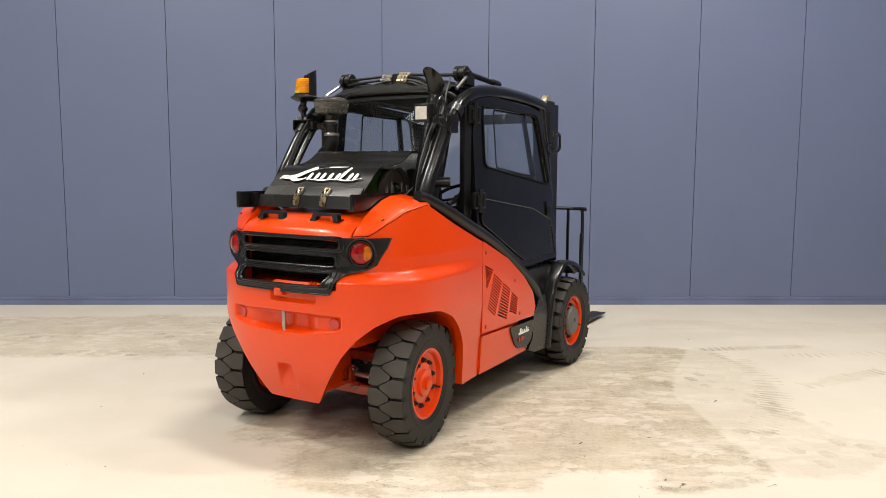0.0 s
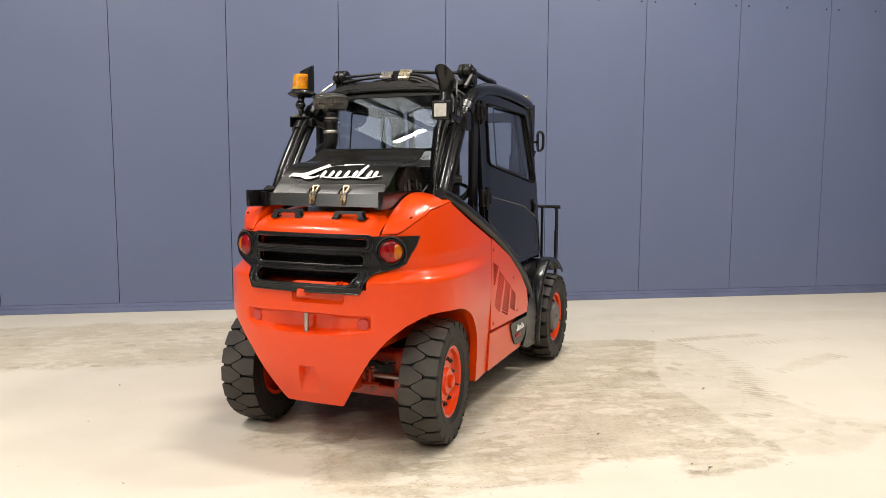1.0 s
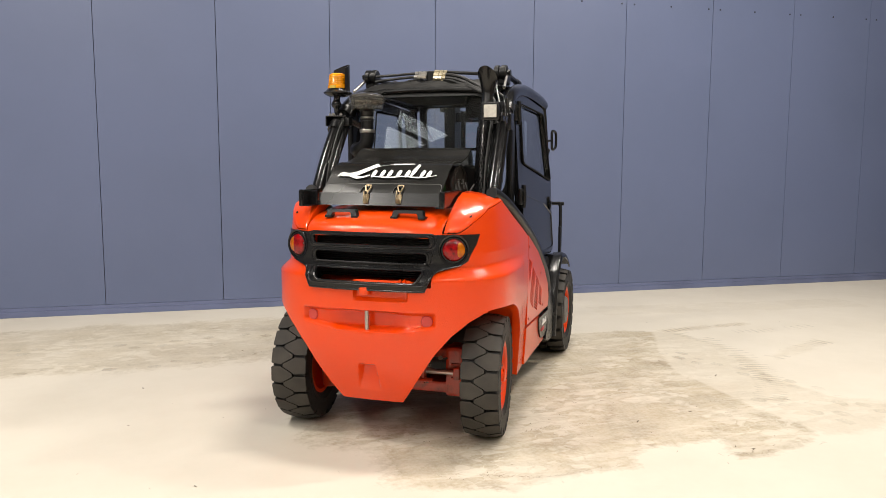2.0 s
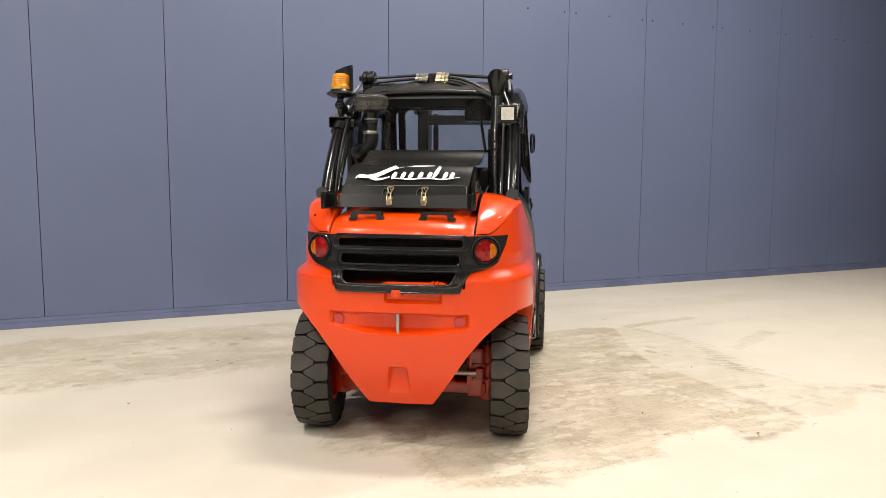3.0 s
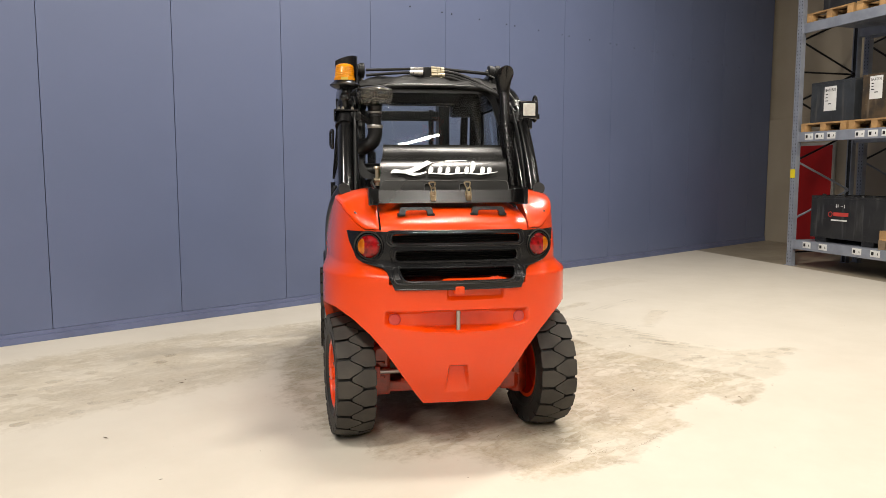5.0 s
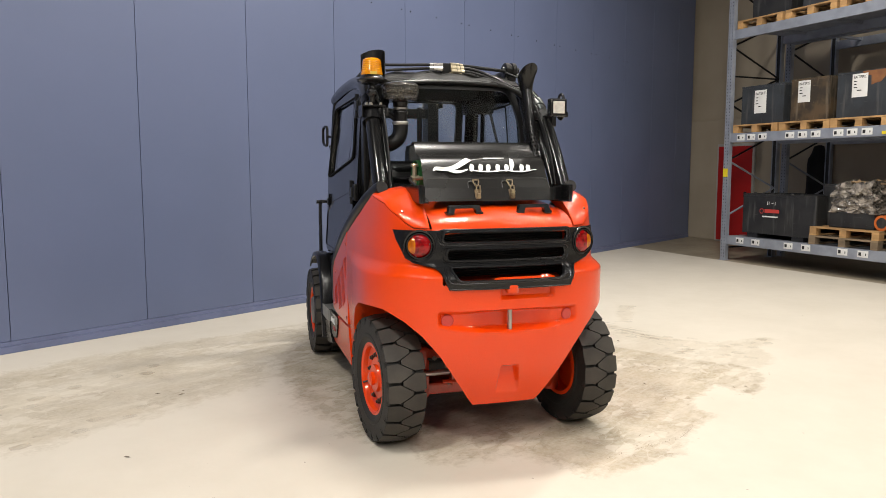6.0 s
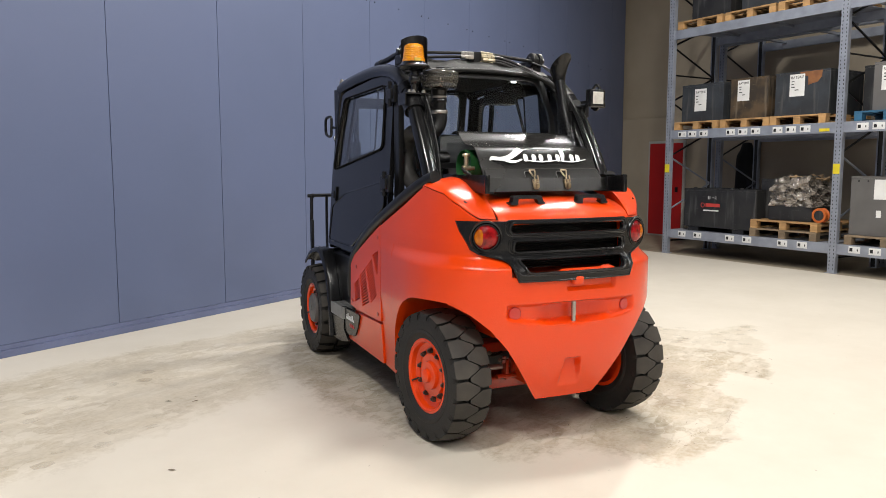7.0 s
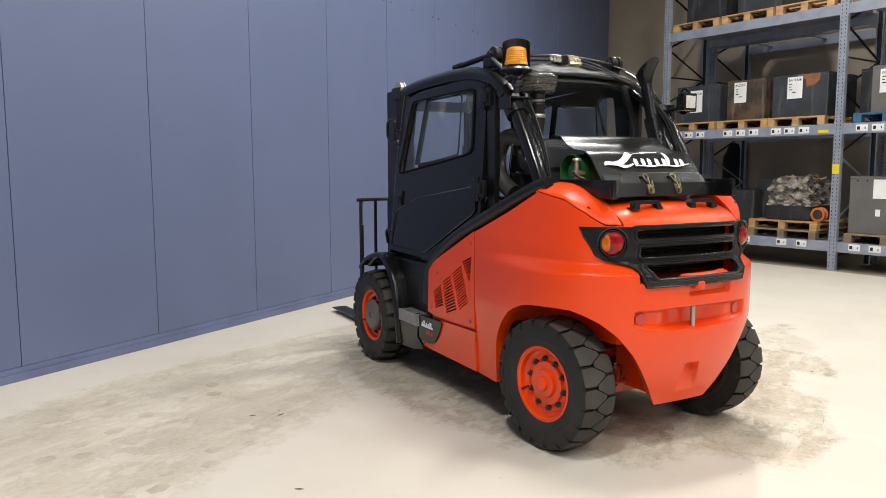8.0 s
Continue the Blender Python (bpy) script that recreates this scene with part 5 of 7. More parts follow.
def on_cover(y, z, d):
    return (table([(1.33, -0.214), (1.36, -0.192), (1.42, -0.138), (1.478, -0.083), (1.508, -0.03), (1.515, 0.06)], z) + d, y, z)


bm = bmesh.new()
plate(bm, rounded(flap, 0.02), lambda y, z, d: (on_cover(y, z, 0)[0] - 0.003 + d, y + 0.02, z), 0.003)
part("cover_flap", bm, COVER, cover, "scalloped lower flap")
edge = rounded(flap, 0.02)[4:-4]
# thin paler grey line along the lower outline of the flap
part("flap_edge", tube(bmesh.new(), [(on_cover(y, z, 0)[0] - 0.0035, y + 0.02, z) for y, z in edge], 0.0018, 5), EDGE_GREY, cover, "worn bare edge")
for y in (0.094, -0.094):
    bm = bmesh.new()
    plate(bm, rounded([(y - 0.014, 1.295), (y + 0.014, 1.295), (y + 0.018, 1.345), (y - 0.018, 1.345)], 0.008), lambda a, z, d: (-0.238 + (z - 1.285) * 0.35 + d, a, z), 0.008)
    ring = rounded([(y - 0.006, 1.36), (y - 0.019, 1.392), (y + 0.019, 1.392), (y + 0.006, 1.36)], 0.01)
    tube(bm, [(-0.206 + (z - 1.36) * 0.75, a, z) for a, z in ring + ring[:1]], 0.004, 6)
    rod(bm, (-0.236, y - 0.010, 1.33), (-0.222, y - 0.010, 1.365), 0.004, 6)
    rod(bm, (-0.236, y + 0.010, 1.33), (-0.222, y + 0.010, 1.365), 0.004, 6)
    box(bm, -0.248, -0.236, y - 0.009, y + 0.009, 1.300, 1.325, bevel=0.003)
    part("toggle_latch", bm, LATCH, cover, "bare metal toggle latch")
# plain white lettering shapes on the cover
def mark(shape):
    bm = bmesh.new()
    plate(bm, shape, lambda y, z, d: (on_cover(y, z, 0)[0] - 0.0095 + d, y, z), 0.003)
    part("white_mark", bm, WHITE_PRINT, cover)


swash = [(0.30 - 0.30 * k / 12, 1.446 + 0.060 * ease(0.25, 0.85, k / 12), 0) for k in range(13)]
mark([(y, z + 0.004 + 0.012 * math.sin(math.pi * i / 12)) for i, (y, z, _) in enumerate(swash)] + [(y, z - 0.004 - 0.006 * math.sin(math.pi * i / 12)) for i, (y, z, _) in list(enumerate(swash))[::-1]])
mark([(0.0, 1.508), (-0.12, 1.5085), (-0.12, 1.505), (0.0, 1.500)])
def ribbon(points, widths):
    """A flowing stroke of changing width, as a closed outline."""
    line = spline([(y, z, 0) for y, z in points], 6)
    ws = np.interp(np.linspace(0, 1, len(line)), np.linspace(0, 1, len(widths)), widths)
    up, down = [], []
    for k, p in enumerate(line):
        d = (line[min(k + 1, len(line) - 1)] - line[max(k - 1, 0)]).normalized()
        q = Vector((-d.y, d.x, 0)) * ws[k]
        up.append(tuple((p + q)[:2]))
        down.append(tuple((p - q)[:2]))
    return up + down[::-1]


# a looped stroke, then a run of leaning leaf shapes along one waving line
mark(ribbon([(0.305, 1.440), (0.285, 1.452), (0.25, 1.452), (0.215, 1.440), (0.185, 1.434), (0.15, 1.436), (0.115, 1.446)], [0.003, 0.008, 0.005, 0.007, 0.008, 0.005, 0.003]))
mark(ribbon([(0.10, 1.440), (0.0, 1.4345), (-0.09, 1.440), (-0.18, 1.4345), (-0.275, 1.446)], [0.002, 0.0035, 0.0025, 0.0035, 0.001]))
for y0, tall in ((0.098, 0.036), (0.048, 0.036), (0.005, 0.036), (-0.048, 0.036), (-0.098, 0.036), (-0.128, 0.066), (-0.185, 0.036), (-0.222, 0.034)):
    mark(ribbon([(y0 + 0.004, 1.436), (y0 - tall * 0.20, 1.436 + tall * 0.5), (y0 - tall * 0.42, 1.436 + tall)], [0.005, 0.0125, 0.008]))
for sgn in (1, -1):
    bm = bmesh.new()
    yr = 0.426 if sgn > 0 else -0.374
    box(bm, -0.325, 0.22, yr - 0.004, yr + 0.004, 1.288, 1.368, bevel=0.002)
    box(bm, -0.325, 0.22, yr - sgn * 0.02 - 0.02, yr - sgn * 0.02 + 0.02, 1.280, 1.288)
    box(bm, -0.340, -0.318, yr - 0.012, yr + 0.012, 1.278, 1.370, bevel=0.008)
    box(bm, -0.245, -0.225, yr - sgn * 0.025 - 0.022, yr - sgn * 0.025 + 0.022, 1.285, 1.36, bevel=0.004)
    part("tank_tray", bm, BLACK, truck, "black steel tray rail")
bm = bmesh.new()
m_ = Matrix.Translation((0.10, 0, 1.405)) @ Matrix.Rotation(radians(90), 4, "X")
turned(bm, [(0.0, -0.31), (0.06, -0.31), (0.085, -0.285), (0.098, -0.24), (0.10, 0.24), (0.085, 0.285), (0.06, 0.31), (0.0, 0.31)], m_, 32)
tank = part("gas_tank", bm, GREEN_TANK, truck, "green gas cylinder lying under the cover")
BROWN = material("dark_end_plate", (0.014, 0.012, 0.010), 0.5, second=(0.03, 0.022, 0.016), mix_scale=9, fine=40, bump=0.3)
# dark end plate, added to hide the green tank from the right
bm = bmesh.new()
plate(bm, rounded([(-0.02, 1.29), (0.22, 1.29), (0.26, 1.44), (0.16, 1.505), (0.04, 1.49), (-0.05, 1.40)], 0.03), lambda x, z, d: (x, -0.335 + d, z), 0.01, [rounded([(0.06, 1.34), (0.15, 1.34), (0.15, 1.42), (0.06, 1.42)], 0.03)])
for k in range(5):
    rod(bm, (0.0 + 0.05 * k, -0.35, 1.33 + 0.03 * (k % 3)), (0.02 + 0.05 * k, -0.335, 1.40 + 0.02 * (k % 2)), 0.010, 8)
rod(bm, (0.12, -0.38, 1.34), (0.30, -0.42, 1.47), 0.006, 8)
part("tank_bracket", bm, BROWN, tank, "black cut-out plate closing the right end of the cover")
for y in (0.335, -0.335):
    bm = bmesh.new()
    turned(bm, [(0.088, -0.03), (0.091, -0.03), (0.091, 0.03), (0.088, 0.03)], Matrix.Translation((0.10, y * 0.93, 1.405)) @ Matrix.Rotation(radians(90), 4, "X"), 28, close=True)
    part("tank_collar", bm, GREEN_TANK if y > 0 else BROWN, tank)
bm = bmesh.new()
rod(bm, (0.02, 0.32, 1.40), (0.02, 0.385, 1.40), 0.014)
rod(bm, (0.02, 0.365, 1.37), (0.02, 0.365, 1.46), 0.012)
turned(bm, [(0.02, 0), (0.022, 0.008), (0.018, 0.016), (0.0, 0.016)], Matrix.Translation((0.02, 0.365, 1.46)), 12)
part("tank_valve", bm, BRASS, tank, "brass tank valve")
bm = bmesh.new()
tube(bm, spline([(0.02, 0.385, 1.40), (-0.03, 0.40, 1.385), (-0.08, 0.385, 1.36), (-0.02, 0.37, 1.33), (0.12, 0.38, 1.32)], 5), 0.008, 8)
part("gas_hose", bm, HOSE, tank)

# beacon with its shield, on a saddle that clamps the guard leg
bm = bmesh.new()
turned(bm, [(0.0, 1.920), (0.052, 1.920), (0.070, 1.928), (0.086, 1.938), (0.088, 1.944), (0.082, 1.948), (0.064, 1.962), (0.060, 1.970), (0.0, 1.970)], Matrix.Translation((0.340, 0.524, 0)), 32)
turned(bm, [(0.0, 1.845), (0.018, 1.849), (0.028, 1.860), (0.031, 1.873), (0.028, 1.886), (0.018, 1.897), (0.0, 1.90)], Matrix.Translation((0.325, 0.527, 0)), 16)
rod(bm, (0.325, 0.527, 1.885), (0.335, 0.524, 1.93), 0.020, 12)
rod(bm, (0.325, 0.527, 1.86), (0.345, 0.528, 1.79), 0.017, 10)
rod(bm, (0.325, 0.500, 1.872), (0.325, 0.556, 1.872), 0.011, 8)
box(bm, 0.300, 0.405, 0.452, 0.590, 1.795, 1.803, bevel=0.002)
box(bm, 0.300, 0.405, 0.583, 0.590, 1.738, 1.797, bevel=0.002)
box(bm, 0.310, 0.395, 0.452, 0.459, 1.752, 1.797, bevel=0.002)
for dz in (0.0, 0.016):
    rod(bm, (0.350, 0.458, 1.788 - dz), (0.388, 0.385, 1.745 - dz), 0.010, 8)
tube(bm, [(0.32, 0.527, 1.705), (0.375, 0.524, 1.78)], 0.057, 20)
beacon = part("beacon", bm, PLASTIC, truck, "amber warning beacon on a bracket")
bm = bmesh.new()
prof = [(0.061, 1.966), (0.062, 1.982), (0.059, 1.985)]
for k in range(6):
    z = 1.988 + k * 0.0105
    prof += [(0.0590 - k * 0.0011, z), (0.0566 - k * 0.0011, z + 0.0053)]
prof += [(0.050, 2.052), (0.040, 2.060), (0.0, 2.063)]
turned(bm, prof, Matrix.Translation((0.340, 0.524, 0)), 32)
part("beacon_lens", bm, BEACON_AMBER, beacon, "ribbed amber plastic lens")
for y, u in ((0.540, 0.303), (0.540, 0.318), (0.485, 0.30), (0.562, 0.31)):
    bm = bmesh.new()
    turned(bm, [(0.010, 0), (0.010, 0.008), (0.006, 0.009), (0.006, 0.016), (0, 0.016)], Matrix.Translation((u, y, 1.802)), 6)
    part("bracket_bolt", bm, STEEL, beacon, "bright bracket bolt")
part("type_plate", boxed(0.2755, 0.2795, 0.508, 0.546, 1.967, 1.983), material("yellow_type_plate", (0.62, 0.42, 0.05), 0.4, bump=0), beacon, "small yellow type plate")
bm = bmesh.new()
rows = []
for a in range(13):
    ang = radians(-80 + 160 * a / 12 - 35)
    x, y = 0.340 + 0.074 * math.cos(ang), 0.524 + 0.074 * math.sin(ang)
    rows.append([(x, y, z) for z in (1.948, 2.0, 2.06, 2.080 + 0.040 * math.cos(radians(-80 + 160 * a / 12)))])
sheet(bm, rows, 0.003)
part("beacon_shield", bm, SATIN, beacon, "curved black shield", 50)

# air precleaner and intake pipe
PX, PY = 0.388, 0.350
at_pre = Matrix.Translation((PX, PY, 0))
bm = bmesh.new()
turned(bm, [(0.036, 1.798), (0.041, 1.804), (0.043, 1.828), (0.052, 1.836), (0.036, 1.842)], at_pre, 36)
turned(bm, [(0.038, 1.70), (0.038, 1.82), (0.040, 1.825)], at_pre, 24)
turned(bm, [(0.042, 1.765), (0.044, 1.768), (0.044, 1.775), (0.042, 1.778)], at_pre, 24)
turned(bm, [(0.030, 1.838), (0.030, 1.93)], at_pre, 20)
pre = part("air_precleaner", bm, PLASTIC, truck, "round air precleaner with a smoky clear bowl")
bm = bmesh.new()
turned(bm, [(0.0, 1.943), (0.05, 1.942), (0.086, 1.936), (0.104, 1.925), (0.110, 1.916), (0.110, 1.911), (0.0, 1.911)], at_pre, 36)
part("cap", bm, material("smoky_cap_plastic", (0.045, 0.042, 0.038), 0.16, mix_scale=6, bump=0.03, coat=0.4), pre, "domed smoky plastic cap")
bm = bmesh.new()
star = [((0.074 if k % 2 else 0.060) * math.cos(math.pi * k / 24), (0.074 if k % 2 else 0.060) * math.sin(math.pi * k / 24)) for k in range(48)]
plate(bm, star, lambda x, y, d: (PX + x, PY + y, 1.872 + d), 0.024)
part("swirl_ring", bm, material("grey_swirl_plastic", (0.20, 0.185, 0.16), 0.5), pre, "grey ribbed inner ring", 20)
bm = bmesh.new()
turned(bm, [(0.050, 1.835), (0.088, 1.838), (0.096, 1.845), (0.101, 1.872), (0.106, 1.874), (0.108, 1.911), (0.105, 1.911), (0.103, 1.877), (0.098, 1.874), (0.093, 1.848), (0.087, 1.842), (0.050, 1.839)], at_pre, 36, close=True)
part("bowl", bm, BOWL, pre, "smoky clear plastic bowl")
bm = bmesh.new()
turned(bm, [(0.041, 1.786), (0.0425, 1.788), (0.0425, 1.796), (0.041, 1.798)], at_pre, 24)
part("hose_clamp", bm, STEEL, pre, "metal band clamp")
bm = bmesh.new()
turned(bm, [(0.045, 1.700), (0.047, 1.703), (0.047, 1.717), (0.045, 1.72)], Matrix.Translation((PX, PY, 0)), 24)
part("hose_clamp", bm, STEEL, pre, "metal band clamp")
bm = bmesh.new()
tube(bm, spline([(PX, PY, 1.715), (PX, PY, 1.665), (0.388, 0.368, 1.62), (0.392, 0.41, 1.592), (0.42, 0.44, 1.592)], 6), 0.043, 16)
part("intake_elbow", bm, HOSE, pre, "black rubber intake elbow")
bm = bmesh.new()
pp = spline([(0.40, 0.42, 1.585), (0.47, 0.455, 1.60), (0.535, 0.47, 1.575), (0.575, 0.475, 1.50), (0.565, 0.475, 1.40), (0.51, 0.47, 1.33), (0.44, 0.46, 1.29)], 10)
tube(bm, pp, [0.046 + 0.0007 * (i % 2) for i in range(len(pp))], 16)
part("air_hose", bm, material("dusty_hose_rubber", (0.020, 0.019, 0.017), 0.55, second=(0.034, 0.031, 0.027), mix_scale=8, fine=120, bump=0.2), truck, "thick ribbed black air hose", 25)
bm = bmesh.new()
rod(bm, (0.50, 0.25, 1.45), (0.50, 0.41, 1.45), 0.045, 16)
box(bm, 0.46, 0.56, 0.25, 0.40, 1.28, 1.40, bevel=0.02)
tube(bm, spline([(0.52, 0.50, 1.50), (0.60, 0.49, 1.46), (0.62, 0.50, 1.36), (0.56, 0.50, 1.28)], 5), 0.010, 8)
part("filter_housing", bm, SATIN, truck)
bm = bmesh.new()
rod(bm, (0.30, -0.33, 1.42), (0.42, -0.50, 1.42), 0.03, 14)
box(bm, 0.26, 0.40, -0.40, -0.30, 1.30, 1.50, bevel=0.02)
tube(bm, spline([(0.60, -0.50, 1.62), (0.60, -0.50, 1.42), (0.55, -0.49, 1.34), (0.46, -0.46, 1.29)], 6), 0.018, 10)
tube(bm, spline([(0.62, -0.51, 1.55), (0.63, -0.51, 1.36), (0.56, -0.50, 1.26)], 6), 0.014, 10)
part("coolant_pipe", bm, SATIN, truck)

# exhaust with a perforated heat shield
EXB, EXM, EXT = Vector((0.195, -0.44, 1.335)), Vector((0.315, -0.425, 1.715)), Vector((0.372, -0.425, 1.93))
bm = bmesh.new()
tube(bm, spline([tuple(EXB), tuple(EXB.lerp(EXM, 0.5)), tuple(EXM), tuple(EXM.lerp(EXT, 0.5)), tuple(EXT)], 5), 0.033, 18)
exhaust = part("exhaust", bm, BLACK, truck, "black exhaust stack behind the cab")
bm = bmesh.new()
axis = (EXM - EXB)
fr = Matrix.Translation(EXB) @ axis.to_track_quat("Z", "Y").to_matrix().to_4x4()
LN = axis.length
NA, NR = 18, 17
holes = []
for r in range(NR):
    for c_ in range(NA):
        x, z = (c_ + 0.5 + 0.5 * (r % 2)) / NA, (r + 0.7) * LN / (NR + 0.4)
        if x + 0.36 / NA < 1:
            holes.append([(x + 0.30 / NA * math.cos(q * math.pi / 3), z + 0.0075 * math.sin(q * math.pi / 3)) for q in range(6)])
plate(bm, [(k / 36, 0) for k in range(37)] + [(1 - k / 36, LN) for k in range(37)], lambda x, z, d: fr @ Vector(((0.047 - d) * math.cos(2 * math.pi * x), (0.047 - d) * math.sin(2 * math.pi * x), z)), 0.002, holes)
part("heat_shield", bm, BLACK, exhaust, "perforated black heat shield", 25)
bm = bmesh.new()
rows = []
for k in range(25):
    a = 2 * math.pi * k / 24
    rows.append([(EXT.x + r * math.cos(a) * sx + dx, EXT.y + r * math.sin(a), z + up * (0.5 - 0.5 * math.cos(a)))
                 for r, sx, dx, z, up in ((0.034, 1, 0.0, 1.915, 0), (0.037, 1.05, 0.003, 1.935, 0.01), (0.043, 1.15, 0.002, 1.948, 0.045), (0.049, 1.25, -0.004, 1.954, 0.085), (0.054, 1.3, -0.012, 1.957, 0.112))])
sheet(bm, rows, 0.002)
part("exhaust_tip", bm, BLACK, exhaust, "slash-cut flared tip", 50)

# work lamp and its bracket
bm = bmesh.new()
box(bm, 0.10, 0.15, -0.560, -0.458, 1.748, 1.848, bevel=0.008)
box(bm, 0.15, 0.185, -0.54, -0.48, 1.765, 1.83, bevel=0.012)
tube(bm, [(0.205 + 0.045 * math.cos(a * math.pi / 10), -0.572, 1.81 + 0.072 * math.sin(a * math.pi / 10)) for a in range(21)], 0.008, 8, side=(0, 1, 0))
box(bm, 0.12, 0.24, -0.578, -0.560, 1.745, 1.775, bevel=0.005)
rod(bm, (0.15, -0.51, 1.77), (0.36, -0.53, 1.755), 0.012, 10)
box(bm, 0.29, 0.37, -0.585, -0.555, 1.70, 1.80, bevel=0.008)
wl = part("work_lamp", bm, PLASTIC, truck, "square work lamp on a bracket")
part("lens", boxed(0.096, 0.102, -0.545, -0.473, 1.763, 1.833, bevel=0.003), LAMP_GLASS, wl, "ribbed glass lamp lens")

# roof hydraulics: cylinders, block, hoses
for sgn in (1, -1):
    bm = bmesh.new()
    turned(bm, [(0.0, -0.05), (0.020, -0.05), (0.022, -0.04), (0.040, -0.038), (0.046, -0.032), (0.046, -0.008), (0.038, -0.005), (0.038, 0.008), (0.046, 0.010), (0.046, 0.034), (0.040, 0.040), (0.022, 0.042), (0.0, 0.042)], Matrix.Translation((0.652, sgn * 0.432, 2.071)) @ Matrix.Rotation(radians(90), 4, "X"), 24)
    rod(bm, (0.652, sgn * 0.47, 2.071), (0.652, sgn * 0.495, 2.071), 0.018, 6)
    box(bm, 0.64, 0.74, sgn * 0.445 - 0.03, sgn * 0.445 + 0.03, 2.0, 2.06, bevel=0.01)
    cyl = part("tilt_cylinder", bm, SATIN, truck, "black roof-mounted tilt cylinder")
    bm = bmesh.new()
    rod(bm, (0.72, sgn * 0.445, 2.075), (1.02, sgn * 0.445, 2.055), 0.017, 12)
    rod(bm, (1.02, sgn * 0.445, 2.055), (1.10, sgn * 0.445, 2.05), 0.022, 12)
    part("cylinder_rod", bm, SATIN, cyl)
    bm = bmesh.new()
    rod(bm, (0.66, sgn * 0.47, 2.06), (0.50, sgn * 0.49, 1.965), 0.009, 10)
    rod(bm, (0.68, sgn * 0.42, 2.05), (0.62, sgn * 0.40, 1.99), 0.008, 10)
    part("chrome_strut", bm, STEEL, cyl, "bright metal strut")
bm = bmesh.new()
box(bm, 0.590, 0.660, -0.030, 0.030, 2.012, 2.092, bevel=0.008)
box(bm, 0.600, 0.650, -0.042, 0.042, 2.03, 2.08, bevel=0.006)
blk = part("valve_block", bm, SATIN, truck, "black hydraulic block with hoses")
LINES = [[(0.60, 0.04, 2.076), (0.60, 0.12, 2.078), (0.60, 0.25, 2.072), (0.62, 0.385, 2.07)], [(0.59, 0.045, 2.055), (0.59, 0.12, 2.055), (0.58, 0.25, 2.045), (0.60, 0.385, 2.035)],
         [(0.60, -0.03, 2.082), (0.60, -0.12, 2.078), (0.60, -0.25, 2.068), (0.63, -0.40, 2.062)], [(0.585, -0.03, 2.064), (0.575, -0.12, 2.06), (0.56, -0.22, 2.035), (0.50, -0.36, 1.96), (0.42, -0.45, 1.88), (0.34, -0.485, 1.80)],
         [(0.575, -0.03, 2.042), (0.565, -0.12, 2.04), (0.545, -0.22, 2.012), (0.48, -0.36, 1.94), (0.40, -0.46, 1.85), (0.30, -0.50, 1.74)], [(0.595, -0.02, 2.022), (0.56, -0.12, 2.025), (0.54, -0.2, 2.0), (0.48, -0.33, 1.95), (0.44, -0.42, 1.90), (0.36, -0.46, 1.80)]]
for line in LINES:
    bm = bmesh.new()
    tube(bm, spline(line, 6), 0.0105 if line[0][1] < 0 else 0.0085, 8)
    part("hydraulic_hose", bm, HOSE, blk)
    bm = bmesh.new()
    d = 1 if line[0][1] > 0 else -1
    a, b = Vector(line[0]), Vector(line[1])
    e = (b - a).normalized()
    rod(bm, a - e * 0.01, a + e * 0.022, 0.0150, 6)
    rod(bm, a + e * 0.022, a + e * 0.028, 0.0105, 10)
    rod(bm, a + e * 0.028, a + e * 0.046, 0.0145, 6)
    rod(bm, a + e * 0.05, a + e * 0.07, 0.0130, 10)
    part("hose_fitting", bm, BRASS if d < 0 else STEEL, blk, "brass hose fitting" if d < 0 else "steel hose fitting")
# hoses bundled inside the guard legs
for sgn in (1, -1):
    bm = bmesh.new()
    for k in range(2):
        tube(bm, spline([(0.075 + 0.02 * k, sgn * 0.485, 1.34), (0.125 + 0.02 * k, sgn * 0.48, 1.5), (0.225 + 0.02 * k, sgn * 0.475, 1.68), (0.32 + 0.02 * k, sgn * 0.47, 1.80)], 5), 0.007, 6)
    part("leg_cable", bm, HOSE, guard)

bm = bmesh.new()
tube(bm, spline([(0.60, 0.03, 2.05), (0.58, 0.10, 2.035), (0.54, 0.20, 2.005), (0.49, 0.27, 1.965), (0.46, 0.30, 1.94)], 6), 0.004, 6)
part("thin_cable", bm, HOSE, blk)
bm = bmesh.new()
tube(bm, spline([(0.60, -0.385, 2.05), (0.50, -0.44, 2.0), (0.42, -0.47, 1.93), (0.36, -0.50, 1.86)], 6), 0.005, 6)
part("thin_cable", bm, EDGE_GREY, blk)
# round fan and its arm under the cab roof
bm = bmesh.new()
fan_at = Matrix.Translation((0.66, -0.275, 1.885)) @ Matrix.Rotation(radians(90), 4, "Y")
turned(bm, [(0.0, -0.02), (0.05, -0.02), (0.062, -0.008), (0.062, 0.008), (0.05, 0.02), (0.0, 0.02)], fan_at, 24)
tube(bm, [fan_at @ Vector((0.066 * math.cos(k * math.pi / 12), 0.066 * math.sin(k * math.pi / 12), -0.02)) for k in range(25)], 0.004, 6)
rod(bm, (0.65, -0.285, 1.87), (0.60, -0.335, 1.60), 0.009, 8)
box(bm, 0.72, 0.86, -0.36, -0.18, 1.80, 1.88, bevel=0.02)
part("cab_fan", bm, PLASTIC, truck, "round black cab fan on an arm")

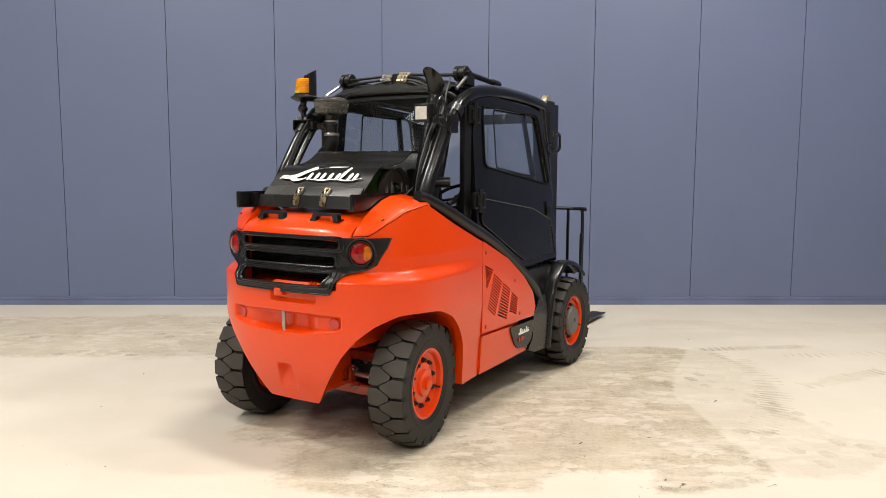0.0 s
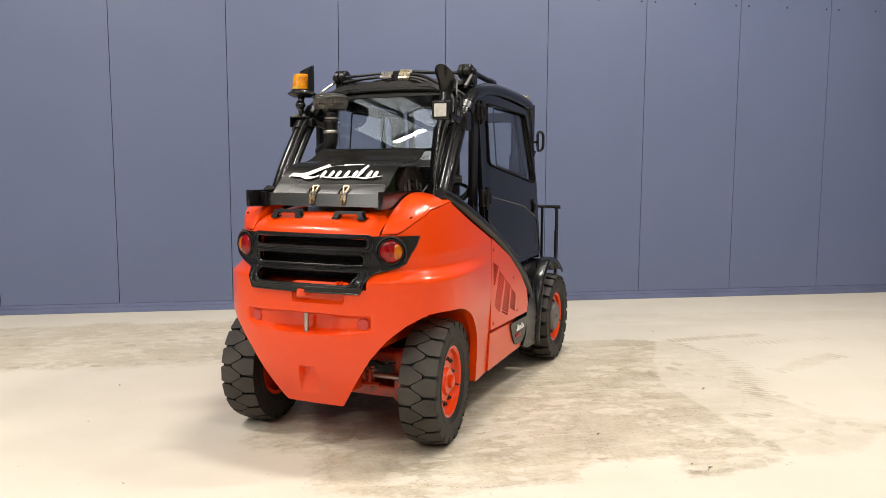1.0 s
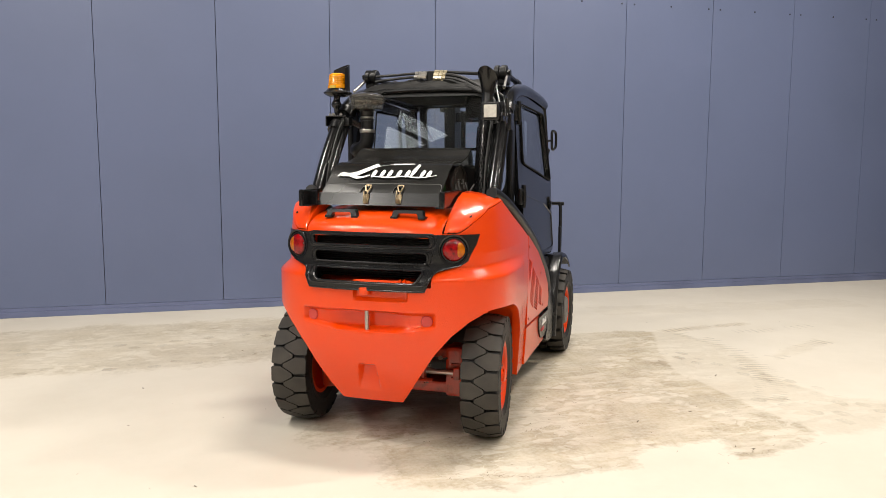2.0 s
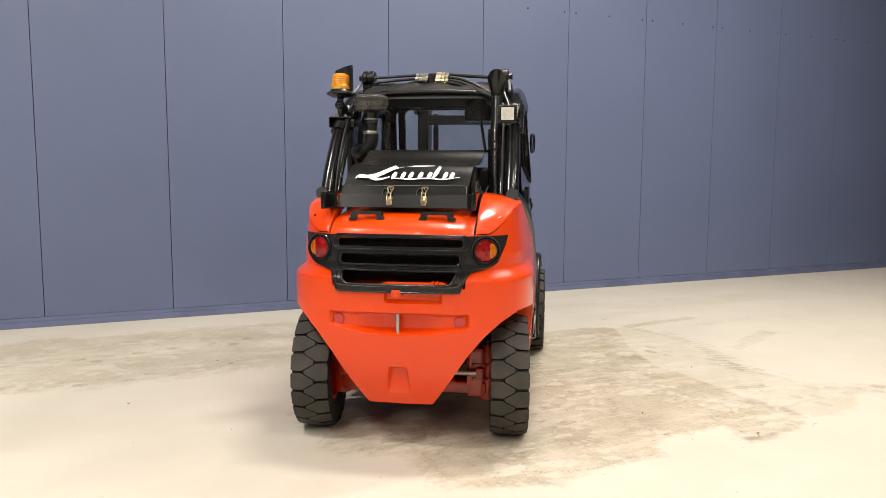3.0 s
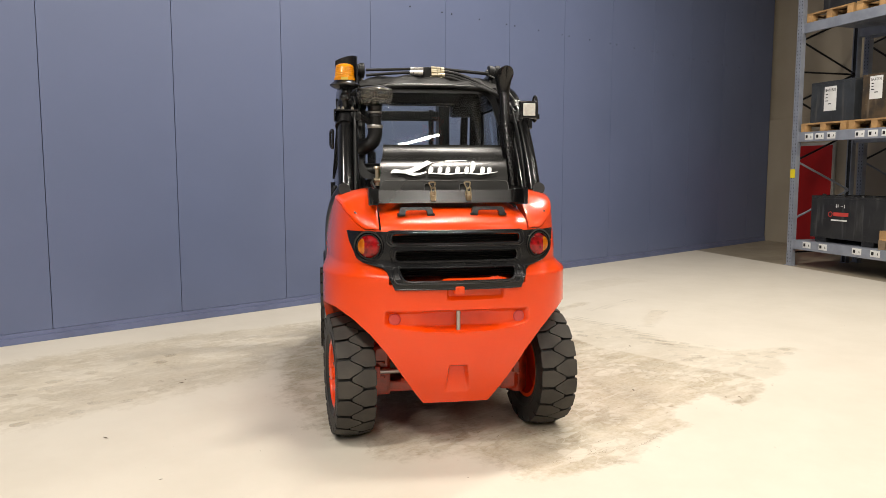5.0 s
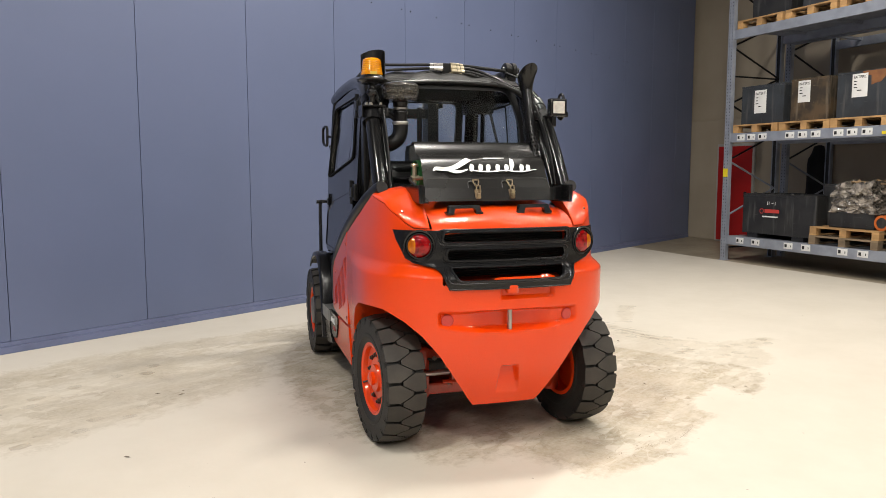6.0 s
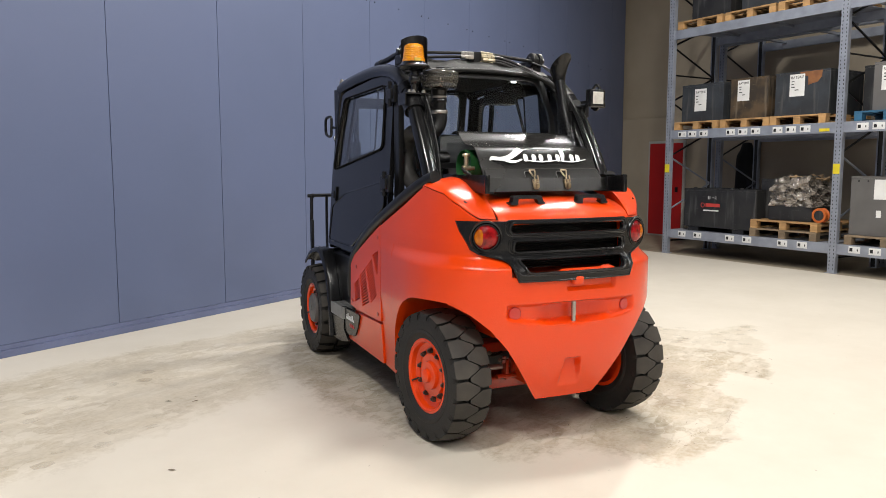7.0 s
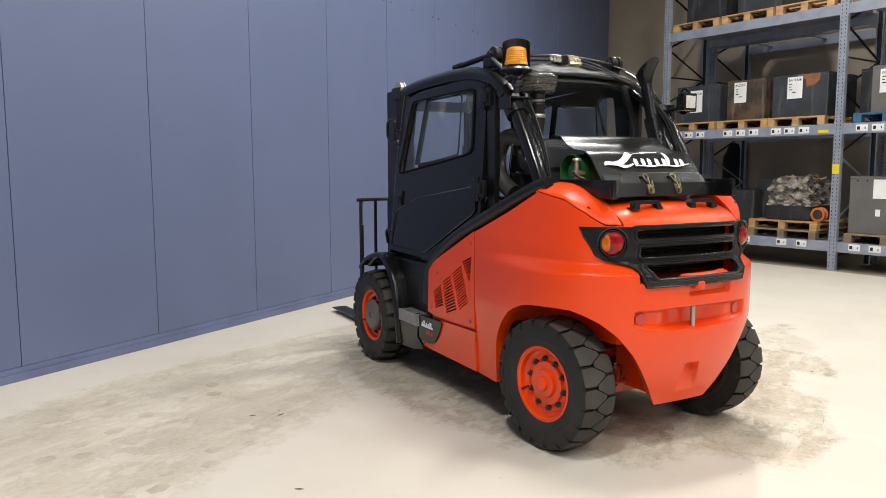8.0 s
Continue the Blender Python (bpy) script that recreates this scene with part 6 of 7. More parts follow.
# the cab and mast reach forward to the full wheelbase
for ob in [q for q in truck.children_recursive if q.type == "MESH" and q.name.split(".")[0] != "wheel" and not (q.parent and q.parent.name.split(".")[0] == "wheel")]:
    co = np.empty(len(ob.data.vertices) * 3, np.float32)
    ob.data.vertices.foreach_get("co", co)
    co[0::3] += 0.05 * np.clip(co[0::3] - 0.3, 0, None)
    ob.data.vertices.foreach_set("co", co)
    ob.data.update()

# ---- rack along the far side ----
RACK0 = Vector((7.975, 6.245, 0))
RACK_M = Matrix(((RACK_D.x, RACK_N.x, 0, RACK0.x), (RACK_D.y, RACK_N.y, 0, RACK0.y), (0, 0, 1, 0), (0, 0, 0, 1)))
# local axes of the rack: x along its front, y into its depth
GALV = material("galvanised_rack_steel", (0.32, 0.345, 0.40), 0.42, 0.35, second=(0.25, 0.27, 0.315), mix_scale=5, fine=70, bump=0.05)
TAG = material("white_tag", (0.75, 0.75, 0.73), 0.5, bump=0)
INK_AND_HOLE = material("ink_and_hole_black", (0.015, 0.015, 0.015), 0.6, bump=0)
YELLOW = material("yellow_tag", (0.75, 0.60, 0.02), 0.5, bump=0)
WOOD = material("pallet_wood", (0.46, 0.27, 0.11), 0.7, second=(0.33, 0.19, 0.08), mix_scale=6, fine=50, bump=0.2, island=0.18)
OLD_WOOD = material("grey_pallet_wood", (0.22, 0.16, 0.10), 0.75, second=(0.15, 0.11, 0.07), mix_scale=6, fine=50, bump=0.2, island=0.18)
BLUE_WOOD = material("blue_pallet_paint", (0.03, 0.12, 0.22), 0.6, mix_scale=6, bump=0.2, island=0.1)


def scuffed(name, base, dull, streak, rough=0.55):
    """A knocked-about painted case: cloudy dirt, runs down its sides, pale scratches and chips."""
    m = material(name, base, rough, second=dull, mix_scale=4, fine=30, bump=0.2, spread=(0.42, 0.60))
    nt = m.node_tree
    n, ln = nt.nodes, nt.links
    tc = next(q for q in n if q.type == "TEX_COORD")
    out = n["Principled BSDF"].inputs["Base Color"]
    colour = out.links[0].from_socket
    for scale, size, lo, hi, amount in (((9, 9, 1.0), 1.6, 0.55, 0.68, 0.75), ((1.2, 1.2, 9), 5.0, 0.66, 0.72, 0.6), ((1, 1, 1), 22, 0.67, 0.72, 0.8)):
        mp, nz, rg, mx = n.new("ShaderNodeMapping"), n.new("ShaderNodeTexNoise"), n.new("ShaderNodeMapRange"), n.new("ShaderNodeMix")
        mp.inputs["Scale"].default_value = scale
        nz.inputs["Scale"].default_value, nz.inputs["Detail"].default_value = size, 6
        rg.inputs["From Min"].default_value, rg.inputs["From Max"].default_value, rg.inputs["To Max"].default_value = lo, hi, amount
        mx.data_type = "RGBA"
        mx.inputs["B"].default_value = (*streak, 1)
        ln.new(tc.outputs["Object"], mp.inputs["Vector"])
        ln.new(mp.outputs["Vector"], nz.inputs["Vector"])
        ln.new(nz.outputs["Fac"], rg.inputs["Value"])
        ln.new(rg.outputs["Result"], mx.inputs["Factor"])
        ln.new(colour, mx.inputs["A"])
        colour = mx.outputs["Result"]
    ln.new(colour, out)
    return m


BATT_GREY = scuffed("dark_battery_case", (0.032, 0.037, 0.043), (0.024, 0.027, 0.031), (0.075, 0.075, 0.072))
BATT_RUST = scuffed("rusty_battery_case", (0.030, 0.022, 0.014), (0.085, 0.055, 0.028), (0.14, 0.11, 0.075), 0.7)
BATT_BLACK = scuffed("black_battery_case", (0.014, 0.014, 0.015), (0.022, 0.022, 0.022), (0.06, 0.06, 0.058), 0.45)
GREY_BOX = material("grey_steel_box", (0.12, 0.115, 0.11), 0.5, second=(0.10, 0.095, 0.09), mix_scale=3, bump=0.05)
RUST = material("rust_patch", (0.24, 0.10, 0.035), 0.8, second=(0.17, 0.07, 0.03), mix_scale=9, bump=0.3)
RED_DOOR = material("red_door_paint", (0.42, 0.012, 0.010), 0.45, second=(0.36, 0.010, 0.009), mix_scale=1.5, bump=0.05)
BRAND_RED = material("red_sticker", (0.5, 0.05, 0.04), 0.5, bump=0)

rack = empty("pallet_rack", RACK_M)
tagged(rack, "galvanised steel pallet rack holding batteries and pallets", "pallet rack")
BAYS = [0.05, 2.86, 5.67]
HIGH = 5.2
bm = bmesh.new()
hl = []
for i in range(int(HIGH / 0.05) - 1):
    z = 0.06 + i * 0.05
    for x in (-0.026, 0.026):
        hl.append([(x - 0.007, z - 0.011), (x + 0.007, z - 0.011), (x + 0.005, z + 0.011), (x - 0.005, z + 0.011)])
plate(bm, [(-0.05, 0), (0.05, 0), (0.05, HIGH), (-0.05, HIGH)], lambda x, z, d: (x, d, z), 0.003, hl)
for s in (1, -1):
    box(bm, s * 0.05 - 0.0015, s * 0.05 + 0.0015, 0.003, 0.07, 0, HIGH)
    box(bm, min(s * 0.05, s * 0.03), max(s * 0.05, s * 0.03), 0.067, 0.07, 0, HIGH)
box(bm, -0.07, 0.07, -0.02, 0.10, 0.0, 0.006)
upright_me = finish(bm, "upright", GALV, 20)
# black filler inside the upright stands for the shade seen through its holes
hole_shade_me = finish(boxed(-0.046, 0.046, 0.01, 0.06, 0.01, HIGH), "upright_core", INK_AND_HOLE, 0)
for row in (0, 1):
    for x in BAYS:
        for k, y in enumerate((0.0 + 1.25 * row, 1.10 + 1.25 * row)):
            u_ = part("upright", upright_me, None, rack)
            u_.matrix_parent_inverse = Matrix()
            u_.matrix_basis = Matrix.Translation((x, y, 0)) @ (Matrix.Rotation(math.pi, 4, "Z") if k else Matrix())
            part("upright_core", hole_shade_me, None, u_)
        z = HIGH - 0.16
        while z > 1.0:
            # upper braces are black to stand for shade, lower ones galvanised grey as lit
            for za, zb, ya, yb in ((z, z - 0.43, 0.05, 1.05), (z - 0.44, z - 0.86, 1.05, 0.05)):
                part("brace", rod(bmesh.new(), (x, ya + 1.25 * row, za), (x, yb + 1.25 * row, zb), 0.016, 6), SATIN if za > 1.6 else GALV, rack)
            z -= 0.87
        for z in (0.2, 2.86):
            part("brace", rod(bmesh.new(), (x, 0.05 + 1.25 * row, z), (x, 1.05 + 1.25 * row, z), 0.014, 6), SATIN, rack)
LEVELS = [(0.255, 0.395), (1.84, 1.98), (3.40, 3.54)]
for row in (0, 1):
    for x0, x1 in zip(BAYS, BAYS[1:]):
        for z0, z1 in LEVELS:
            for y in (0.015 + 1.25 * row, 1.045 + 1.25 * row):
                bm = bmesh.new()
                box(bm, x0 + 0.055, x1 - 0.055, y, y + 0.045, z0, z1, bevel=0.006)
                box(bm, x0 + 0.05, x0 + 0.058, y - 0.008, y + 0.05, z0 - 0.03, z1 + 0.03)
                box(bm, x1 - 0.058, x1 - 0.05, y - 0.008, y + 0.05, z0 - 0.03, z1 + 0.03)
                part("beam", bm, GALV, rack)
            for k in range(3):
                xx = x0 + (x1 - x0) * (k + 0.5) / 3
                part("depth_bar", boxed(xx - 0.02, xx + 0.02, 0.06 + 1.25 * row, 1.05 + 1.25 * row, z1 - 0.05, z1 - 0.012), GALV, rack)
            if row == 0:
                part("shelf_deck", boxed(x0 + 0.06, x1 - 0.06, 0.065, 1.04, z1 - 0.012, z1 - 0.004), GALV, rack)
tag_me = finish(boxed(-0.075, 0.075, -0.003, 0.0, -0.044, 0.044), "location_tag", TAG, 0)
ink_me = finish(boxed(-0.060, -0.022, -0.0045, -0.003, -0.022, 0.022), "code_square", INK_AND_HOLE, 0)
bar_me = finish(boxed(0.035, 0.047, -0.0045, -0.003, -0.016, 0.012), "print_bar", INK_AND_HOLE, 0)
for z, xs in ((1.91, (0.30, 0.49, 0.69, 1.15, 1.35, 1.55, 1.88, 2.07, 2.27, 3.02, 3.22, 3.42, 3.8, 4.0)), (0.335, (0.36, 0.65, 1.21, 1.49, 2.03, 2.31, 3.01, 3.27, 3.7))):
    for x in xs:
        t_ = part("location_tag", tag_me, None, rack, "white location tag with black print")
        t_.matrix_parent_inverse = Matrix()
        t_.matrix_basis = Matrix.Translation((x * 1.052 if x < 2.75 else x + 0.14, 0.014, z))
        part("code_square", ink_me, None, t_)
        part("print_bar", bar_me, None, t_)
part("yellow_tag", boxed(2.59, 2.73, 0.009, 0.014, 1.865, 1.905), YELLOW, rack, "yellow load tag")
for x in BAYS[:2]:
    part("yellow_tag", boxed(x - 0.045, x + 0.045, -0.006, -0.001, 1.31, 1.44), YELLOW, rack, "yellow load tag")


def along(x):
    """Places along a bay."""
    return x * 1.052 if x < 2.75 else x + 0.14


def rest(ob, x, y, z, turn=0.0):
    x = along(x)
    ob.matrix_world = RACK_M @ Matrix.Translation((x, y, z)) @ Matrix.Rotation(radians(turn), 4, "Z")
    return ob


def pallet(wood, label, wide=0.82, deep=1.1):
    """Wide along x, boards along x on top, blocks and runners below; origin at the front left foot."""
    p = empty("pallet", Matrix())
    tagged(p, label, "pallet", "pallets on the rack")
    for k in range(5):
        y = k * (deep - 0.11) / 4
        part("deck_board", boxed(0, wide, y, y + 0.11, 0.100, 0.122, bevel=0.002), wood, p)
    for x in (0.0, wide / 2 - 0.05, wide - 0.10):
        part("stringer_board", boxed(x, x + 0.10, 0, deep, 0.08, 0.099), wood, p)
        part("bottom_board", boxed(x, x + 0.10, 0, deep, 0.0, 0.02), wood, p)
        for y in (0.0, deep / 2 - 0.05, deep - 0.10):
            part("block", boxed(x, x + 0.10, y, y + 0.10, 0.0205, 0.0795, bevel=0.003), wood, p)
    return p


FRESH, AGED = "light wooden transport pallet on a rack beam", "greyed wooden transport pallet on the rack"
pal = rest(pallet(WOOD, FRESH), 0.14, 0.02, 1.982)
for x, y, z in ((0.96, 0.02, 1.982), (1.75, 0.02, 1.982), (0.15, 0.02, 3.542), (0.98, 0.02, 3.542), (1.80, 0.02, 3.542)):
    copy_thing(pal, RACK_M @ Matrix.Translation((along(x), y, z)))
old = rest(pallet(OLD_WOOD, AGED, 1.02), 1.52, 0.02, 0.397)
rest(pallet(WOOD, FRESH, 1.02), 1.53, 0.02, 0.521)
rest(pallet(BLUE_WOOD, "blue-painted wooden pallet on the rack"), 2.90, 0.02, 1.982)
copy_thing(old, RACK_M @ Matrix.Translation((along(2.86), 0.02, 0.397)))


def battery(label, mat_, wide, deep, high, x, y, z, sheet_at=None, lugs=True, handles=True):
    """A traction battery: a welded case with a rim, lifting holes and a cell lid."""
    b = empty("traction_battery", Matrix())
    tagged(b, label, "battery", "batteries on the rack")
    part("case", boxed(0, wide, 0, deep, 0, high - 0.03, bevel=0.008), mat_, b)
    bm = bmesh.new()
    for a in ((0, wide, 0, 0.012), (0, wide, deep - 0.012, deep), (0, 0.012, 0.0122, deep - 0.0122), (wide - 0.012, wide, 0.0122, deep - 0.0122)):
        box(bm, a[0], a[1], a[2], a[3], high - 0.0295, high)
    part("rim", bm, mat_, b)
    part("cell_lid", boxed(0.02, wide - 0.02, 0.02, deep - 0.02, high - 0.0295, high - 0.012), BATT_BLACK, b)
    if sheet_at:
        sx, sz, sw, sh = sheet_at
        s = part("paper_sheet", boxed(sx, sx + sw, -0.003, -0.001, sz, sz + sh), TAG, b, "white paper sheet with a printed heading")
        cu = bpy.data.curves.new("heading", "FONT")
        cu.body, cu.size, cu.align_x, cu.extrude = "BATERIE", sw * 0.235, "CENTER", 0.0006
        tmp = bpy.data.objects.new("heading", cu)
        me = bpy.data.meshes.new_from_object(tmp)
        bpy.data.objects.remove(tmp)
        me.materials.append(INK_AND_HOLE)
        h_ = part("heading", me, None, s)
        h_.matrix_basis = Matrix.Translation((sx + sw / 2, -0.0042, sz + sh * 0.80)) @ Matrix.Rotation(radians(90), 4, "X")
        for i, (bw, off) in enumerate(((0.06, 0.0), (0.05, 0.0), (0.07, 0.0), (0.08, 0.05))):
            zz = sz + sh * (0.66 - i * 0.13)
            part("print_bar", boxed(sx + 0.025 + off, sx + 0.025 + off + bw * 0.7, -0.0045, -0.003, zz, zz + 0.012), INK_AND_HOLE, s)
    return rest(b, x, y, z)


battery("dark slate-grey battery case with a paper sheet, standing on a pallet", BATT_GREY, 0.78, 0.80, 0.575, 0.185, 0.13, 2.105, (0.25, 0.16, 0.22, 0.34))
battery("stained brown-black battery case with a paper sheet, on a pallet", BATT_RUST, 0.62, 0.85, 0.59, 1.045, 0.13, 2.105, (0.12, 0.26, 0.20, 0.30))
b3 = battery("worn dark battery case with a rusty corner and paper sheet", BATT_GREY, 0.80, 0.80, 0.595, 1.745, 0.13, 2.105, (0.22, 0.26, 0.22, 0.30))
bm = bmesh.new()
plate(bm, [(0.36, 0.585), (0.685, 0.585), (0.68, 0.50), (0.62, 0.43), (0.55, 0.42), (0.49, 0.40), (0.485, 0.52), (0.38, 0.545)], lambda x, z, d: (x, -0.0015 + d, z), 0.003)
part("rust_patch", bm, RUST, b3, "rusty patch on the case")
b4 = battery("scuffed black battery case with a red and white sticker", BATT_BLACK, 1.30, 0.75, 0.60, 0.30, 0.12, 0.46)
bm = bmesh.new()
turned(bm, [(0.028, 0), (0.038, 0), (0.038, 0.002), (0.028, 0.002)], Matrix.Translation((0.365, -0.002, 0.345)) @ Matrix.Rotation(radians(90), 4, "X"), 20, close=True)
box(bm, 0.42, 0.68, -0.004, -0.001, 0.322, 0.375)
part("sticker", bm, BRAND_RED, b4, "red sticker")
part("sticker_line", boxed(0.38, 0.66, -0.004, -0.001, 0.255, 0.275), TAG, b4)
for k, (x0, x1, z0, z1) in enumerate(((0.46, 0.468, 0.44, 0.49), (0.49, 0.498, 0.44, 0.49), (0.54, 0.575, 0.463, 0.469), (0.60, 0.608, 0.44, 0.49))):
    part("chalk_stroke", boxed(x0, x1, -0.002, -0.0005, z0, z1), TAG, b4)
for k in range(6):
    part("cell_plug", turned(bmesh.new(), [(0.03, 0), (0.03, 0.02), (0.02, 0.03), (0, 0.03)], Matrix.Translation((0.12 + 0.17 * k, 0.12, 0.588)), 12), BATT_BLACK, b4)
for x in (0.08, 0.90):
    part("skid", boxed(x, x + 0.2, 0.02, 0.70, -0.064, -0.001), BATT_BLACK, b4)
battery("black battery case pushed back on the rack", BATT_BLACK, 0.34, 0.70, 0.58, 1.46, 0.35, 0.645)
b6 = battery("plain grey steel battery case with a small label", GREY_BOX, 0.85, 0.75, 0.76, 2.87, 0.10, 0.52, None)
part("paper_sheet", boxed(0.30, 0.46, -0.003, -0.001, 0.47, 0.72), TAG, b6, "white paper label")
part("small_tag", boxed(0.34, 0.40, -0.003, -0.001, 0.24, 0.33), TAG, b6)
# black discs stand for the dark of holes that are not cut
for x in (0.10, 0.22, 0.60):
    part("bolt_hole", turned(bmesh.new(), [(0.012, 0), (0.012, 0.003), (0, 0.003)], Matrix.Translation((x, 0.0, 0.70)) @ Matrix.Rotation(radians(90), 4, "X"), 10), INK_AND_HOLE, b6)
battery("grey battery case with a paper sheet on a blue pallet", GREY_BOX, 0.62, 0.75, 0.60, 3.06, 0.13, 2.105, (0.10, 0.25, 0.21, 0.30))
battery("black battery case on a top-level pallet", BATT_BLACK, 0.70, 0.80, 0.55, 0.30, 0.15, 3.665)
battery("slate-grey battery case on a top-level pallet", BATT_GREY, 0.70, 0.80, 0.5, 1.15, 0.15, 3.665)
battery("black battery case set back on the rack deck", BATT_BLACK, 0.30, 0.6, 0.6, 2.60 + 0.22, 0.95 - 0.6, 2.105)

# wrapped goods on the stacked pallets
WRAP = material("cling_film", (0.30, 0.265, 0.225), 0.12, second=(0.06, 0.052, 0.044), mix_scale=7, fine=40, bump=0.5, coat=1.0, spread=(0.44, 0.56))
nt = WRAP.node_tree
pull = nt.nodes.new("ShaderNodeMapping")
pull.inputs["Scale"].default_value = (1.0, 1.0, 1.4)
nt.links.new(next(q for q in nt.nodes if q.type == "TEX_COORD").outputs["Object"], pull.inputs["Vector"])
for q in [q for q in nt.nodes if q.type == "TEX_NOISE"]:
    nt.links.new(pull.outputs["Vector"], q.inputs["Vector"])
next(q for q in nt.nodes if q.type == "BUMP").inputs["Distance"].default_value = 0.014
CARD = material("brown_cardboard", (0.30, 0.20, 0.11), 0.8, bump=0.2)
bm = bmesh.new()
bmesh.ops.create_cube(bm, size=1)
bmesh.ops.subdivide_edges(bm, edges=bm.edges[:], cuts=30, use_grid_fill=True)
for v in bm.verts:
    p = v.co.copy()
    crease = 0.06 * noise.noise(p * 5 + Vector((3, 1, 2))) + 0.05 * abs(noise.noise(p * 9 + Vector((5, 2, 7)))) + 0.035 * abs(noise.noise(p * 21)) + 0.012 * noise.noise(p * 47)
    d = Vector((p.x, p.y, 0)).normalized() * (crease - 0.03) if p.xy.length > 0.01 else Vector()
    top = 0.12 * abs(noise.noise(p * 4 + Vector((1, 8, 3)))) + 0.05 * noise.noise(p * 12) if p.z > 0.45 else 0.0
    v.co = Vector((p.x * (0.66 - 0.12 * (p.z + 0.5)), p.y * 0.62, 0.20 + (p.z + 0.5) * 0.36 + top)) + d
wrapped = part("wrapped_load", bm, WRAP, None, "", 16)
rest(wrapped, 2.03, 0.45, 0.645)
tagged(wrapped, "goods wrapped in crumpled clear film on stacked pallets", "wrapped goods")
part("battery_case", boxed(-0.33, 0.33, -0.30, 0.30, 0.0, 0.21, bevel=0.01), BATT_BLACK, wrapped)
bm = bmesh.new()
for k in range(9):
    rr_ = random.Random(k)
    m_ = Matrix.Translation((rr_.uniform(-0.22, 0.3), rr_.uniform(-0.2, 0.1), 0.56 + rr_.uniform(0, 0.05))) @ Euler((rr_.uniform(-0.6, 0.6), rr_.uniform(-0.6, 0.6), rr_.uniform(0, 3))).to_matrix().to_4x4()
    box(bm, -0.09, 0.09, -0.05, 0.05, -0.012, 0.012, m=m_)
part("cardboard_scrap", bm, CARD, wrapped, "torn brown cardboard on top")
bm = bmesh.new()
m_ = Matrix.Rotation(radians(90), 4, "X")
turned(bm, [(0.07, -0.05), (0.10, -0.05), (0.10, -0.042), (0.08, -0.035), (0.08, 0.035), (0.10, 0.042), (0.10, 0.05), (0.07, 0.05)], m_, 28, close=True)
reel = part("strap_reel", bm, material("orange_reel", (0.55, 0.13, 0.02), 0.5), None)
rest(reel, 2.46, 0.16, 0.744)
part("reel_core", turned(bmesh.new(), [(0.0, -0.045), (0.0695, -0.045), (0.0695, 0.045), (0.0, 0.045)], m_, 24), BATT_BLACK, reel, "dark wound cable")
tagged(reel, "orange cable reel standing on a pallet", "cable reel")

# red door in the far wall, grey cabinet with a draped black sheet
DM = wm
d1 = part("door_1", boxed(0.80, 1.74, -0.05, -0.002, 0.0, 1.92, bevel=0.01), material("pale_door_frame", (0.42, 0.41, 0.38), 0.6, bump=0), None)
d1.matrix_world = DM
tagged(d1, "closed red steel door in a pale frame", "door", kind="structure")
part("door_leaf", boxed(0.85, 1.69, -0.062, -0.0505, 0.03, 1.87, bevel=0.004), RED_DOOR, d1, "red painted door leaf")
part("door_handle", boxed(1.54, 1.60, -0.085, -0.0625, 0.90, 1.0, bevel=0.006), SATIN, d1)
cab = empty("steel_cabinet", RACK_M @ Matrix.Translation((-0.55, 2.55, 0)))
tagged(cab, "grey steel cabinet standing behind the rack", "cabinet")
part("body", boxed(0, 0.85, 0.01, 0.45, 0, 1.80, bevel=0.006), GREY_BOX, cab)
part("cabinet_door", boxed(0.02, 0.42, -0.012, 0.0095, 0.05, 1.76, bevel=0.004), GREY_BOX, cab)
part("cabinet_door", boxed(0.43, 0.83, -0.012, 0.0095, 0.05, 1.76, bevel=0.004), GREY_BOX, cab)
bm = bmesh.new()
rows = []
for i in range(17):
    t = i / 16
    half = 0.10 + 0.12 * ease(0.0, 0.16, t) - 0.015 * math.sin(6 * t)
    rows.append([(half * math.cos(2 * math.pi * k / 28) * (1 + 0.12 * math.sin(7 * 2 * math.pi * k / 28 + 2 * t)), 0.6 * half * math.sin(2 * math.pi * k / 28) * (1 + 0.12 * math.sin(5 * 2 * math.pi * k / 28)), 1.82 - 1.82 * t) for k in range(29)])
rows.insert(0, [(0.3 * p[0], 0.3 * p[1], 1.84) for p in rows[0]])
sheet(bm, rows)
drape = part("dust_sheet", bm, material("black_cloth", (0.006, 0.006, 0.006), 0.9, bump=0.2), None, "", 60)
rest(drape, -0.18, 2.38, 0.0)
tagged(drape, "black dust sheet draped over a tall stand on the floor", "dust sheet")
# wall screws: a pair beside each joint and one between
screw_me = finish(turned(bmesh.new(), [(0.010, 0.0), (0.009, 0.004), (0.0, 0.006)], Matrix.Rotation(radians(90), 4, "X"), 10), "screw_head", BACKING)
for k in range(5, 13):
    for off in (-0.062, 0.095, 0.57):
        x = SEAM0 + PITCH * k + off
        if 2.2 < x < 10.5:
            part("screw_head", screw_me, None, wall).location = (x, WALL_Y, 3.32)

# dried tyre prints left on the floor
PRINT = bpy.data.materials.new("dried_tyre_dirt")
PRINT.use_nodes = True
nt = PRINT.node_tree
pb = nt.nodes["Principled BSDF"]
pb.inputs["Base Color"].default_value, pb.inputs["Roughness"].default_value = (0.44, 0.37, 0.27, 1), 0.8
ptc, pn, pm_ = nt.nodes.new("ShaderNodeTexCoord"), nt.nodes.new("ShaderNodeTexNoise"), nt.nodes.new("ShaderNodeMapRange")
pn.inputs["Scale"].default_value, pn.inputs["Detail"].default_value = 3.5, 8
